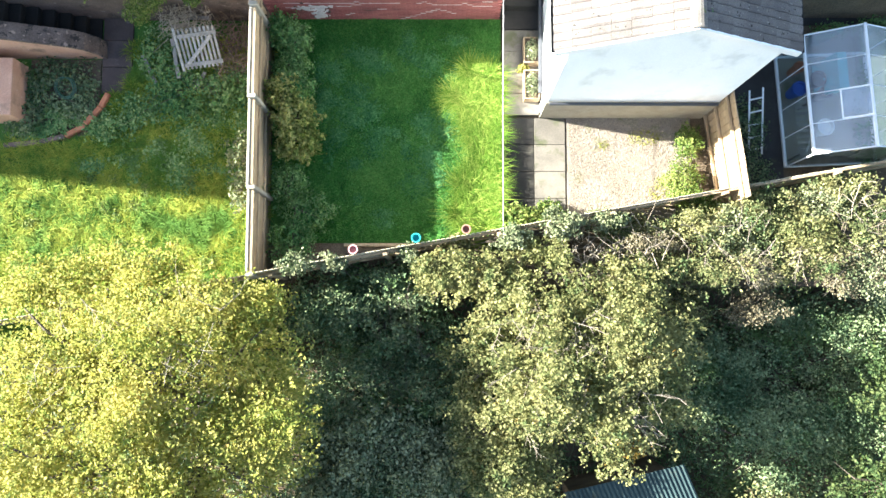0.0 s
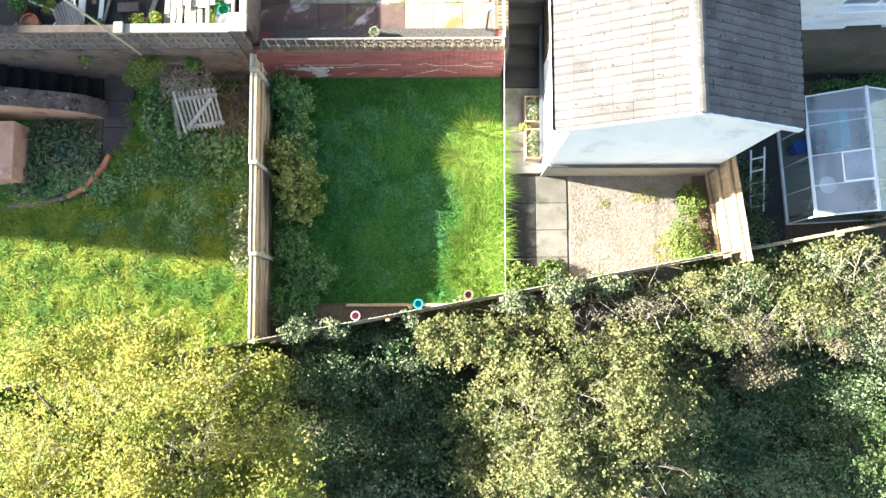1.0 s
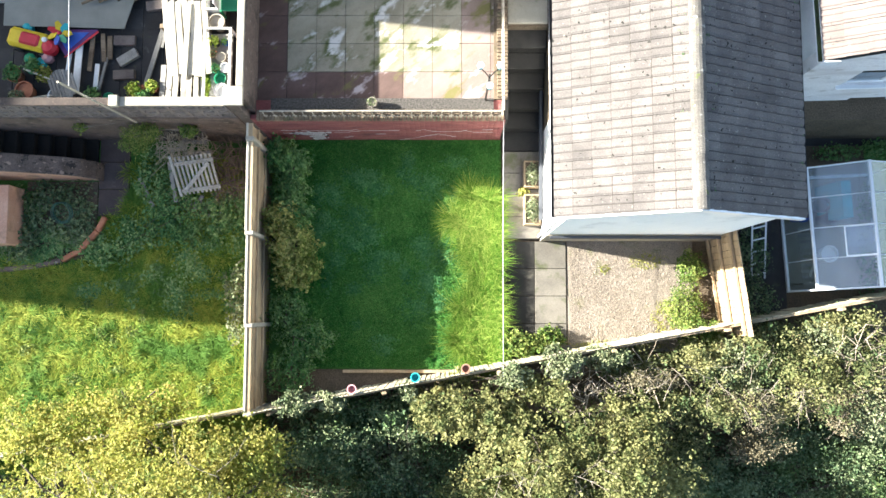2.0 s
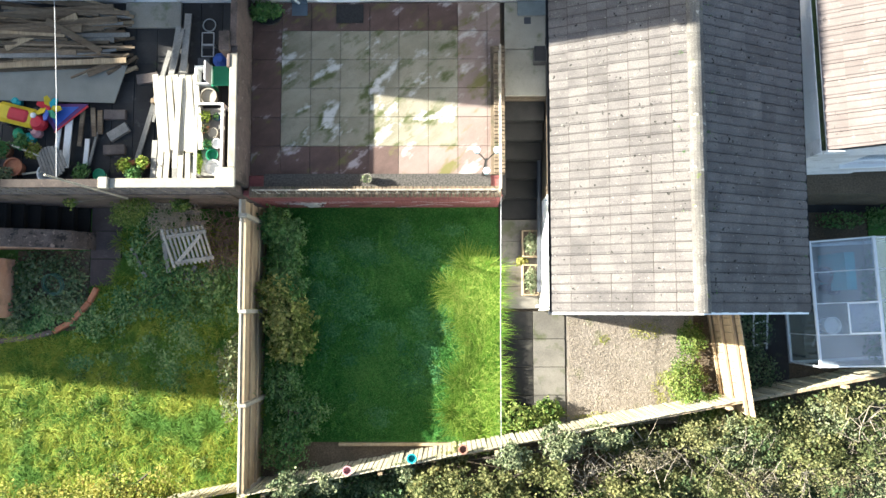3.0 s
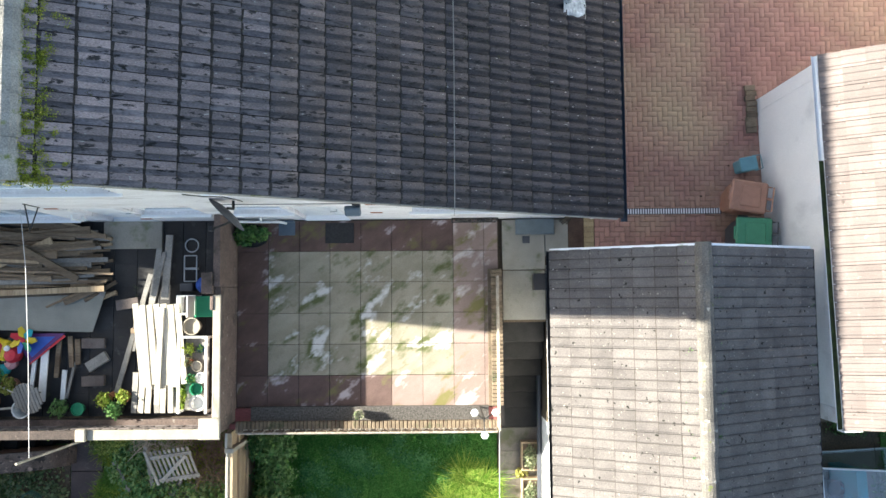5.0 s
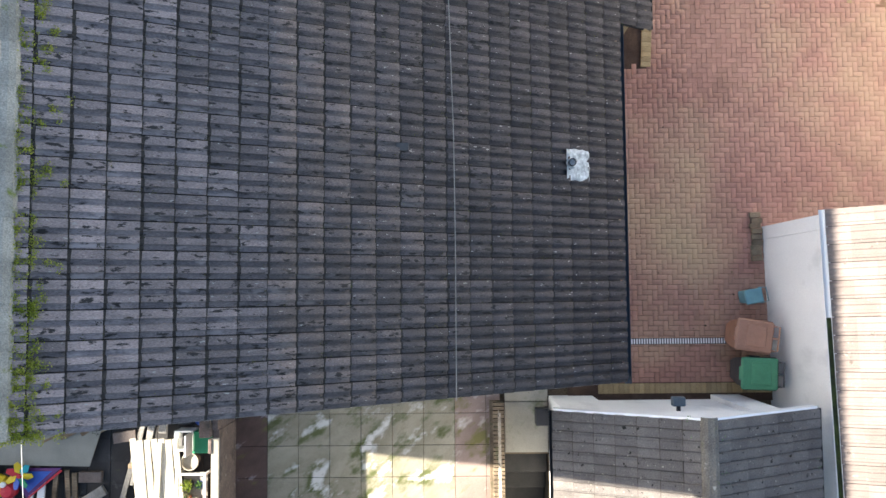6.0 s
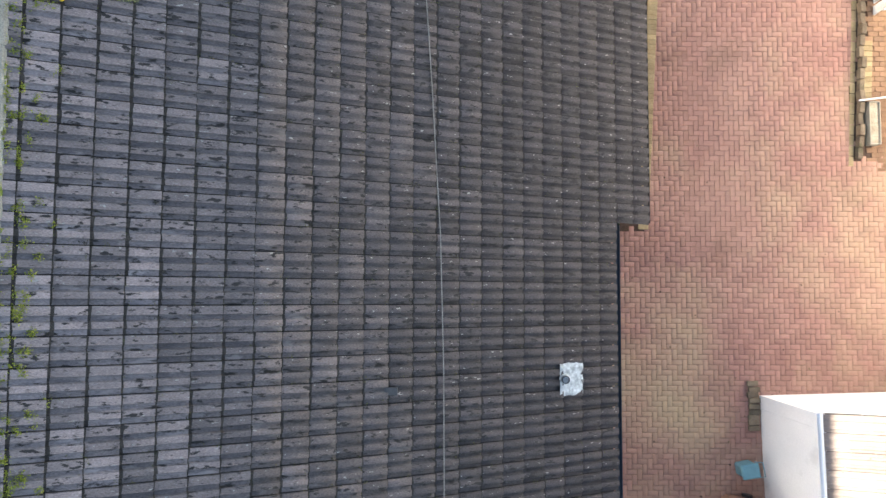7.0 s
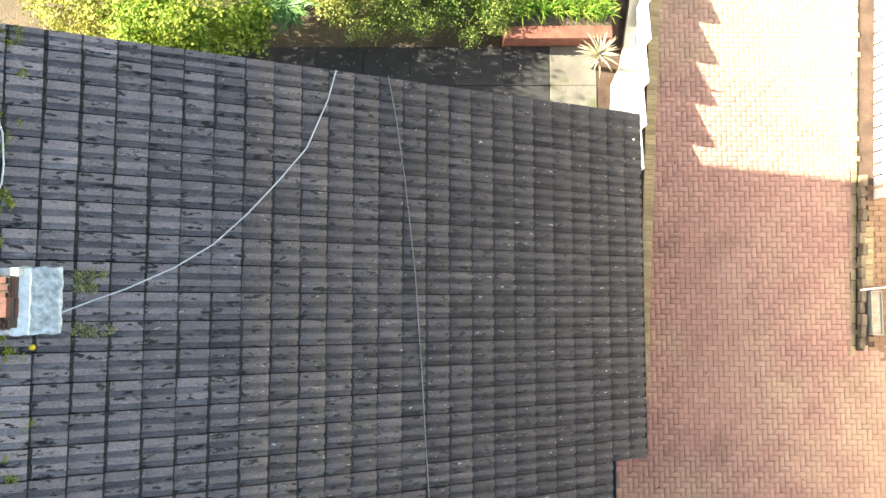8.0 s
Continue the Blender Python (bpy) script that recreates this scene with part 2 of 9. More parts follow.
# Tones from eaves to ridge: paler weathering plus the upper slope's sheen as colour.
TILE_TONES = (0.58, 0.70, 0.87, 1.12, 1.45, 1.92, 2.6)
TILE_BATCHES = [roof_tile("concrete_tile_" + word, k) for word, k in zip(("darkest", "dull", "toned", "lighter", "pale", "paler", "palest"), TILE_TONES)]
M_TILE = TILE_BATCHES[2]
# Edge colour holds staining and the shadow at the course steps together.
M_TILE_EDGE = both("shaded_stained_tile_edge", (0.032, 0.0272, 0.0256), (0.06, 0.0496, 0.044), 5.0, 0.9, 0.4, 60, 0.3, vary=0.15,
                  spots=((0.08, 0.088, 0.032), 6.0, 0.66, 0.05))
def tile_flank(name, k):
    """The troughs of a roof tile, their shade put into darker colour, scaled by k."""
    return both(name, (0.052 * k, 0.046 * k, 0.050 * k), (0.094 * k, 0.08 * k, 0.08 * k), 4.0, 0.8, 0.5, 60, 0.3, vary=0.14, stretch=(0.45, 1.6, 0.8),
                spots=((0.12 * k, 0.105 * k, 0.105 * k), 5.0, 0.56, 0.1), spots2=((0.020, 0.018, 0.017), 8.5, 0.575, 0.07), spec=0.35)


FLANK_BATCHES = [tile_flank("tile_trough_" + word, k) for word, k in zip(("darkest", "dull", "toned", "lighter", "pale", "paler", "palest"), TILE_TONES)]
M_TILE2_FLANK = both("shaded_brown_tile_groove", (0.048, 0.0416, 0.0384), (0.08, 0.0704, 0.064), 3.0, 0.9, 0.4, 60, 0.25, vary=0.2)
M_FELT = mat("roofing_felt", (0.016, 0.016, 0.016), (0.032, 0.032, 0.032), 5.0, 0.9, 0.2, 50, 0.2)
M_TILE2_EDGE = both("shaded_brown_tile_edge", (0.048, 0.04, 0.036), (0.08, 0.068, 0.06), 5.0, 0.9, 0.4, 60, 0.3, vary=0.2)
M_TILE3_EDGE = both("dark_pink_tile_edge", (0.096, 0.0704, 0.0624), (0.136, 0.104, 0.092), 5.0, 0.9, 0.4, 60, 0.3, vary=0.2)
M_TILE2 = both("concrete_tile_brown", (0.107, 0.096, 0.091), (0.155, 0.140, 0.130), 2.4, 0.9, 0.7, 70, 0.25, vary=0.14,
              spots=((0.30, 0.28, 0.24), 20.0, 0.65, 0.03), spots2=((0.02, 0.02, 0.016), 11.0, 0.64, 0.03), spec=0.25)
M_TILE3 = both("concrete_tile_pink", (0.14, 0.114, 0.104), (0.18, 0.15, 0.138), 1.7, 0.85, 0.5, 80, 0.15, vary=0.14,
              spots=((0.232, 0.204, 0.184), 9.0, 0.63, 0.04), spots2=((0.08, 0.064, 0.056), 6.0, 0.66, 0.05))
M_MORTAR = mat("mortar", (0.288, 0.272, 0.248), (0.384, 0.368, 0.336), 4.0, 0.95, 0.6, 60, 0.25, spots=((0.144, 0.176, 0.04), 5.0, 0.6, 0.1))
M_RIDGE = mat("ridge_concrete", (0.216, 0.204, 0.18), (0.336, 0.32, 0.284), 3.0, 0.9, 0.5, 60, 0.25, vary=0.1,
              spots=((0.136, 0.168, 0.032), 4.0, 0.60, 0.08))
M_RIDGE2 = mat("buff_ridge_concrete", (0.088, 0.08, 0.072), (0.15, 0.138, 0.12), 3.0, 0.9, 0.6, 50, 0.3, vary=0.2, spots=((0.30, 0.29, 0.26), 9.0, 0.62, 0.05), spots2=((0.10, 0.12, 0.03), 5.0, 0.64, 0.06))
M_BLACK = mat("black_plastic", (0.012, 0.0128, 0.016), (0.024, 0.024, 0.028), 3.0, 0.4, 0.0, 60, 0.15, spec=0.5)
M_GUTTER = mat("dark_blue_grey_plastic", (0.024, 0.036, 0.052), (0.04, 0.056, 0.076), 3.0, 0.35, 0.0, 60, 0.15, spec=0.5)
M_BLOCK = both("red_block_paving", (0.30, 0.154, 0.126), (0.375, 0.214, 0.166), 0.6, 0.85, 0.4, 90, 0.18,
              vary=0.11, spots=((0.20, 0.115, 0.085), 0.8, 0.57, 0.2), spots2=((0.43, 0.31, 0.20), 0.28, 0.46, 0.22))
M_BUFF = mat("buff_brick", (0.272, 0.2, 0.104), (0.36, 0.28, 0.16), 3.0, 0.9, 0.5, 80, 0.2, vary=0.18, island=0.15)
M_SLAB_GREEN = mat("pale_slab_with_algae", (0.288, 0.26, 0.2), (0.184, 0.164, 0.112), 1.6, 0.7, 0.3, 70, 0.18, vary=0.08,
                   spots=((0.076, 0.088, 0.0256), 1.9, 0.52, 0.12), spots2=((0.512, 0.496, 0.472), 1.7, 0.56, 0.09), stretch=(0.72, 1.35, 1), turn=38, detail=4)
M_SLAB_RED = mat("red_slab_stained", (0.068, 0.04, 0.0336), (0.128, 0.08, 0.0664), 1.6, 0.75, 0.3, 70, 0.18, vary=0.12,
                 spots2=((0.384, 0.328, 0.328), 1.6, 0.575, 0.08), spots=((0.12, 0.104, 0.04), 1.9, 0.56, 0.1), stretch=(0.72, 1.35, 1), turn=38, detail=4)
M_SLAB_DUSTY = mat("dusty_pink_slab", (0.192, 0.136, 0.116), (0.272, 0.208, 0.18), 1.4, 0.8, 0.3, 70, 0.14, vary=0.08,
                   spots2=((0.464, 0.416, 0.384), 1.7, 0.56, 0.1), spots=((0.144, 0.128, 0.044), 1.9, 0.54, 0.1), stretch=(0.72, 1.35, 1), turn=38, detail=4)
M_SLAB_DARKGREY = mat("very_dark_grey_slab", (0.014, 0.0125, 0.010), (0.03, 0.027, 0.022), 1.6, 0.75, 0.3, 70, 0.25, vary=0.15, spots=((0.075, 0.068, 0.052), 1.8, 0.60, 0.14))
M_SLAB_GREY = mat("grey_slab", (0.224, 0.208, 0.176), (0.296, 0.276, 0.232), 1.6, 0.85, 0.3, 70, 0.14, vary=0.08, spots=((0.152, 0.16, 0.096), 2.2, 0.56, 0.12))
M_SLAB_MID = mat("mid_buff_slab", (0.12, 0.108, 0.09), (0.18, 0.163, 0.135), 1.6, 0.8, 0.3, 70, 0.2, vary=0.12, spots=((0.08, 0.085, 0.045), 2.2, 0.55, 0.12))
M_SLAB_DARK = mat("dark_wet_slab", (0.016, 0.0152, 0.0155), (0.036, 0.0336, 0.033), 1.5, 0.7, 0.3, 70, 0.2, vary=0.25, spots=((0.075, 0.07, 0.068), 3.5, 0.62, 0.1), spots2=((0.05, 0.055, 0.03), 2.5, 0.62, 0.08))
M_REDPAINT = both("red_painted_brick", (0.208, 0.06, 0.056), (0.28, 0.1, 0.088), 2.5, 0.8, 0.4, 50, 0.2, vary=0.1,
                 spots=((0.528, 0.496, 0.48), 1.6, 0.675, 0.02), spots2=((0.096, 0.04, 0.04), 2.0, 0.58, 0.12), stretch=(0.5, 1, 2.2))
M_BRICK = mat("weathered_brick", (0.12, 0.088, 0.06), (0.208, 0.16, 0.108), 4.0, 0.9, 0.5, 60, 0.25, vary=0.22, spots=((0.072, 0.08, 0.04), 3.0, 0.57, 0.12))
M_BROWNRENDER = mat("brown_rendered_wall", (0.096, 0.0704, 0.06), (0.152, 0.112, 0.096), 2.4, 0.9, 0.6, 45, 0.3, spots=((0.056, 0.044, 0.036), 2.2, 0.54, 0.12), spots2=((0.24, 0.208, 0.184), 7.0, 0.64, 0.04))
M_BROWNDARK = mat("dark_brown_render", (0.044, 0.0336, 0.0288), (0.08, 0.06, 0.0496), 3.0, 0.9, 0.6, 45, 0.3, spots=((0.128, 0.096, 0.08), 5.0, 0.62, 0.06))
M_PINKWALL = mat("terracotta_painted_wall", (0.44, 0.25, 0.175), (0.52, 0.325, 0.235), 2.2, 0.9, 0.5, 50, 0.14, spots=((0.24, 0.155, 0.11), 1.7, 0.58, 0.12), spots2=((0.60, 0.46, 0.38), 9.0, 0.66, 0.05))
M_COPING = mat("cream_coping", (0.288, 0.256, 0.204), (0.368, 0.336, 0.276), 3.0, 0.9, 0.4, 60, 0.12, spots=((0.288, 0.264, 0.208), 3.0, 0.58, 0.12))
M_SCREEN = mat("grey_screen_block", (0.145, 0.122, 0.114), (0.21, 0.18, 0.168), 3.0, 0.9, 0.4, 60, 0.2, vary=0.12, spots=((0.08, 0.07, 0.062), 4.0, 0.6, 0.1))
M_FENCE = mat("weathered_fence_timber", (0.30, 0.215, 0.13), (0.40, 0.305, 0.195), 3.0, 0.85, 0.4, 35, 0.22, vary=0.12, stretch=(1, 0.15, 1), spots=((0.20, 0.145, 0.09), 3.0, 0.60, 0.12))
M_SLAT = mat("pale_fence_slat", (0.384, 0.344, 0.24), (0.48, 0.432, 0.32), 3.0, 0.85, 0.4, 35, 0.2, vary=0.12, stretch=(1, 1, 0.2))
M_GRAVEL = mat("gravel_ground", (0.20, 0.168, 0.135), (0.285, 0.245, 0.205), 1.5, 0.95, 0.8, 55, 0.45, spots=((0.12, 0.13, 0.055), 1.6, 0.58, 0.1), spots2=((0.10, 0.08, 0.06), 14.0, 0.62, 0.05))
M_OLDCANE = mat("dark_old_cane", (0.05, 0.04, 0.03), (0.10, 0.08, 0.055), 8.0, 0.9, 0.3, 40, 0.2, vary=0.3)
M_DUSTBLOCK = mat("dusty_building_block", (0.125, 0.10, 0.09), (0.18, 0.15, 0.135), 5.0, 0.95, 0.5, 60, 0.25, vary=0.2)
M_STRAW = mat("dry_straw_stems", (0.272, 0.224, 0.16), (0.4, 0.344, 0.264), 6.0, 0.9, 0.4, 40, 0.2)
M_BARK = mat("bark", (0.06, 0.048, 0.036), (0.112, 0.092, 0.072), 6.0, 0.95, 0.8, 40, 0.3)
M_TWIG = mat("pale_dead_twig", (0.192, 0.16, 0.128), (0.304, 0.264, 0.216), 6.0, 0.9, 0.4, 40, 0.2)
M_WOODOLD = mat("old_timber", (0.096, 0.0656, 0.0416), (0.224, 0.168, 0.112), 2.0, 0.9, 0.4, 40, 0.25, vary=0.4, stretch=(0.3, 1.5, 1))
M_WOODPALE = mat("pale_sawn_timber", (0.4, 0.368, 0.304), (0.496, 0.464, 0.392), 2.0, 0.9, 0.3, 40, 0.15, vary=0.14, stretch=(1.5, 0.3, 1))
M_WOODGREY = mat("grey_weathered_timber", (0.184, 0.176, 0.16), (0.288, 0.272, 0.248), 3.0, 0.9, 0.4, 40, 0.2, vary=0.2)
M_STEPS = mat("very_dark_concrete", (0.0128, 0.012, 0.0112), (0.028, 0.0256, 0.0232), 2.0, 0.8, 0.3, 60, 0.2)
M_STEEL = mat("galvanised_steel", (0.4, 0.416, 0.432), (0.496, 0.512, 0.528), 5.0, 0.4, 0.1, 60, 0.1, metal=0.8)
M_LEAD = mat("lead_flashing", (0.34, 0.36, 0.36), (0.52, 0.54, 0.54), 9.0, 0.55, 0.6, 18, 0.25, metal=0.2, spots=((0.30, 0.32, 0.30), 6.0, 0.58, 0.1), spots2=((0.46, 0.46, 0.28), 5.0, 0.62, 0.08))
M_WIRE = mat("pale_cable", (0.48, 0.48, 0.48), (0.56, 0.56, 0.56), 8.0, 0.5, 0.0, 60, 0.05)
M_IRON = mat("black_wrought_iron", (0.016, 0.016, 0.016), (0.032, 0.028, 0.024), 8.0, 0.6, 0.0, 60, 0.2)
M_ALU = mat("white_painted_aluminium", (0.66, 0.68, 0.70), (0.76, 0.78, 0.80), 5.0, 0.5, 0.0, 60, 0.08)
M_GLASS = glass_mat("window_glass")
M_GREENGLASS = glass_mat("hazy_greenhouse_glass", (0.90, 0.94, 0.98), 0.05, 0.15)
M_DARK = mat("dark_interior", (0.05, 0.05, 0.055), (0.08, 0.08, 0.08), 2.0, 0.9, 0.0, 30, 0.1)
M_TERRACOTTA = mat("terracotta", (0.336, 0.12, 0.064), (0.416, 0.176, 0.096), 6.0, 0.85, 0.2, 50, 0.15)


def plain(name, c, rough=0.5, var=0.12):
    d = tuple(min(1.0, v * (1 + var)) for v in c)
    return mat(name, tuple(v * (1 - var) for v in c), d, 5.0, rough, 0.1, 60, 0.08)


M_GREENBIN = plain("green_plastic", (0.056, 0.216, 0.12))
M_BROWNBIN = plain("brown_plastic", (0.32, 0.168, 0.116))
M_SLATE = plain("slate_blue_plastic", (0.08, 0.112, 0.144))
M_GREYBIN = plain("dark_grey_plastic", (0.048, 0.052, 0.06))
M_BLUEBIN = plain("pale_blue_plastic", (0.128, 0.288, 0.336))
M_RED = plain("red_plastic", (0.496, 0.024, 0.04))
M_YELLOW = plain("yellow_plastic", (0.64, 0.464, 0.024))
M_BLUE = plain("blue_plastic", (0.032, 0.096, 0.4))
M_CYAN = plain("turquoise_plastic", (0.024, 0.336, 0.368))
M_PINK = plain("pink_plastic", (0.496, 0.264, 0.272))
M_GREENPL = plain("bright_green_plastic", (0.024, 0.264, 0.128))
M_WHITEPL = plain("white_plastic", (0.72, 0.72, 0.70))
M_PURPLE = plain("purple_plastic", (0.096, 0.024, 0.128))

L_YELLOW = leaf_mat("yellow_autumn_leaves", (0.15, 0.20, 0.045), (0.31, 0.32, 0.068), (0.48, 0.44, 0.136), 0.55, 0.7, 1.3, flush=(((0.16, 0.23, 0.07), 2.6, 0.55), ((0.42, 0.27, 0.075), 5.0, 0.63)))
L_OLIVE = leaf_mat("olive_leaves", (0.08, 0.105, 0.04), (0.175, 0.19, 0.072), (0.31, 0.30, 0.13), 0.45, 0.7, 1.3, flush=(((0.11, 0.165, 0.065), 2.2, 0.58), ((0.38, 0.27, 0.08), 3.4, 0.65)))
L_IVY = leaf_mat("dark_ivy_leaves", (0.0442, 0.0858, 0.039), (0.101, 0.163, 0.078), (0.221, 0.267, 0.137), 0.25, 0.6, 1.5, flush=(((0.10, 0.17, 0.06), 1.6, 0.56),))
L_MIXED = leaf_mat("hedge_leaves", (0.06, 0.08, 0.032), (0.145, 0.165, 0.068), (0.31, 0.30, 0.135), 0.38, 0.7, 1.8, flush=(((0.075, 0.13, 0.055), 1.8, 0.54), ((0.22, 0.16, 0.10), 2.8, 0.62)))
L_WEED = leaf_mat("mid_green_weed_leaves", (0.045, 0.095, 0.02), (0.105, 0.17, 0.038), (0.23, 0.27, 0.075), 0.3, 0.6, 1.3)
L_BUSH = leaf_mat("shrub_leaves", (0.032, 0.11, 0.032), (0.078, 0.19, 0.055), (0.17, 0.28, 0.10), 0.25, 0.4, flush=(((0.11, 0.21, 0.05), 2.4, 0.57),))
L_GOLD = leaf_mat("golden_shrub_leaves", (0.128, 0.16, 0.032), (0.24, 0.256, 0.056), (0.368, 0.344, 0.104), 0.3)
L_PALE = leaf_mat("variegated_leaves", (0.11, 0.165, 0.035), (0.25, 0.29, 0.075), (0.47, 0.45, 0.16), 0.35, 0.6, 1.6)
L_BROWN = leaf_mat("dry_brown_leaves", (0.075, 0.062, 0.036), (0.15, 0.128, 0.078), (0.24, 0.215, 0.14), 0.2, 0.7)
L_SAGE = leaf_mat("grey_green_leaves", (0.05, 0.08, 0.038), (0.125, 0.16, 0.08), (0.27, 0.29, 0.165), 0.25, 0.6, 1.3)
L_BLUE = leaf_mat("blue_green_leaves", (0.065, 0.12, 0.056), (0.145, 0.215, 0.108), (0.28, 0.34, 0.18), 0.3, 0.7, 1.6, flush=(((0.12, 0.20, 0.065), 1.5, 0.55), ((0.19, 0.17, 0.10), 2.4, 0.64)))
L_ELDER = leaf_mat("elder_leaves", (0.025, 0.05, 0.018), (0.05, 0.085, 0.03), (0.10, 0.13, 0.05), 0.3, 0.7, 1.4, flush=(((0.085, 0.11, 0.03), 2.0, 0.54),))
L_DOCK = leaf_mat("broad_weed_leaves", (0.055, 0.15, 0.05), (0.13, 0.255, 0.085), (0.26, 0.36, 0.14), 0.25, 0.55, 1.3, flush=(((0.085, 0.17, 0.045), 2.2, 0.53),))
L_LIME = leaf_mat("lime_leaves", (0.088, 0.168, 0.024), (0.2, 0.288, 0.04), (0.352, 0.4, 0.088), 0.35)


# ---- plants ----
def blades(n, area, height, width, lean, z=0.0, seed=1, swirl=0.0, tuft=0.0):
    """Verts and faces of n bent grass blades; area gives plan points."""
    g = np.random.default_rng(seed)
    p = area(n, g)
    n = len(p)
    a = g.uniform(0, 2 * np.pi, n)
    if tuft:
        heads = p[: max(1, n // 70)]
        off = g.normal(0, tuft, (n, 2))
        p = heads[np.arange(n) % len(heads)] + off
        a = np.arctan2(off[:, 1], off[:, 0]) + g.normal(0, 0.4, n)
    if swirl:
        a = 2.2 * np.sin(p[:, 0] * 1.3 + 0.8 * np.sin(p[:, 1] * 2.1)) + 2.0 * np.sin(p[:, 1] * 1.7 + p[:, 0]) + g.normal(0, swirl, n)
    h = g.uniform(0.55, 1.15, n) * height
    d = np.stack([np.cos(a), np.sin(a)], 1)
    s = np.stack([-d[:, 1], d[:, 0]], 1)
    ln = g.uniform(0.3, 1.0, n) * lean * h
    base = np.c_[p, np.full(n, z)]
    w = width * g.uniform(0.6, 1.3, n)
    v = np.empty((n, 5, 3))
    v[:, 0] = base + np.c_[s * w[:, None] / 2, np.zeros(n)]
    v[:, 1] = base - np.c_[s * w[:, None] / 2, np.zeros(n)]
    midp = base + np.c_[d * (ln * 0.35)[:, None], h * 0.62]
    v[:, 2] = midp + np.c_[s * w[:, None] * 0.4, np.zeros(n)]
    v[:, 3] = midp - np.c_[s * w[:, None] * 0.4, np.zeros(n)]
    v[:, 4] = base + np.c_[d * ln[:, None], h * np.clip(1.05 - 0.3 * lean, 0.4, 1)]
    i = np.arange(n)[:, None] * 5
    f = np.concatenate([i + [0, 1, 3], i + [0, 3, 2], i + [2, 3, 4]])
    return v.reshape(-1, 3), f


def rect_area(x0, y0, x1, y1, keep=None):
    def pick(n, g):
        p = np.c_[g.uniform(x0, x1, n), g.uniform(y0, y1, n)]
        return p[keep(p)] if keep else p
    return pick


def leaves(blobs, n, size, seed=1, flat=0.35, shell=0.55, ragged=0.25, clump=0.0):
    """Verts and faces of n leaves spread over ellipsoids (x, y, z, rx, ry, rz). Each leaf is two bent halves."""
    g = np.random.default_rng(seed)
    b = np.asarray(blobs, float)
    share = b[:, 3] * b[:, 4] + b[:, 3] * b[:, 5] + b[:, 4] * b[:, 5]
    which = g.choice(len(b), n, p=share / share.sum())
    d = g.normal(size=(n, 3))
    d /= np.linalg.norm(d, axis=1)[:, None]
    r = shell + (1 - shell) * g.uniform(0, 1, n) ** 0.6
    wob = 1 + ragged * (np.sin(d[:, 0] * 7 + which * 1.7) * np.sin(d[:, 1] * 6 + which) + 0.7 * np.sin(d[:, 2] * 9 + d[:, 0] * 11 + which * 2.3)) + g.normal(0, ragged * 0.18, n)
    c = b[which, :3] + d * b[which, 3:] * (r * wob)[:, None]
    if clump:
        k = max(1, n // 9)
        heads = c[g.choice(n, k)]
        near = heads[np.arange(n) % k]
        c = near + g.normal(0, clump, (n, 3))
    nrm = d * 0.6 + g.normal(0, 0.55, (n, 3)) + np.array([0, 0, flat])
    nrm /= np.linalg.norm(nrm, axis=1)[:, None]
    t = np.cross(nrm, g.normal(size=(n, 3)))
    t /= np.linalg.norm(t, axis=1)[:, None]
    q = np.cross(nrm, t)
    s = (size * g.uniform(0.55, 1.35, n))[:, None]
    v = np.empty((n, 6, 3))
    v[:, 0] = c - t * s * 0.5
    v[:, 1] = c + q * s * 0.30 - t * s * 0.12 + nrm * s * 0.10
    v[:, 2] = c + q * s * 0.26 + t * s * 0.18 + nrm * s * 0.10
    v[:, 3] = c + t * s * 0.5 - nrm * s * 0.06
    v[:, 4] = c - q * s * 0.26 + t * s * 0.18 + nrm * s * 0.10
    v[:, 5] = c - q * s * 0.30 - t * s * 0.12 + nrm * s * 0.10
    i = np.arange(n)[:, None] * 6
    return v.reshape(-1, 3), np.concatenate([i + [0, 3, 2, 1], i + [0, 5, 4, 3]])


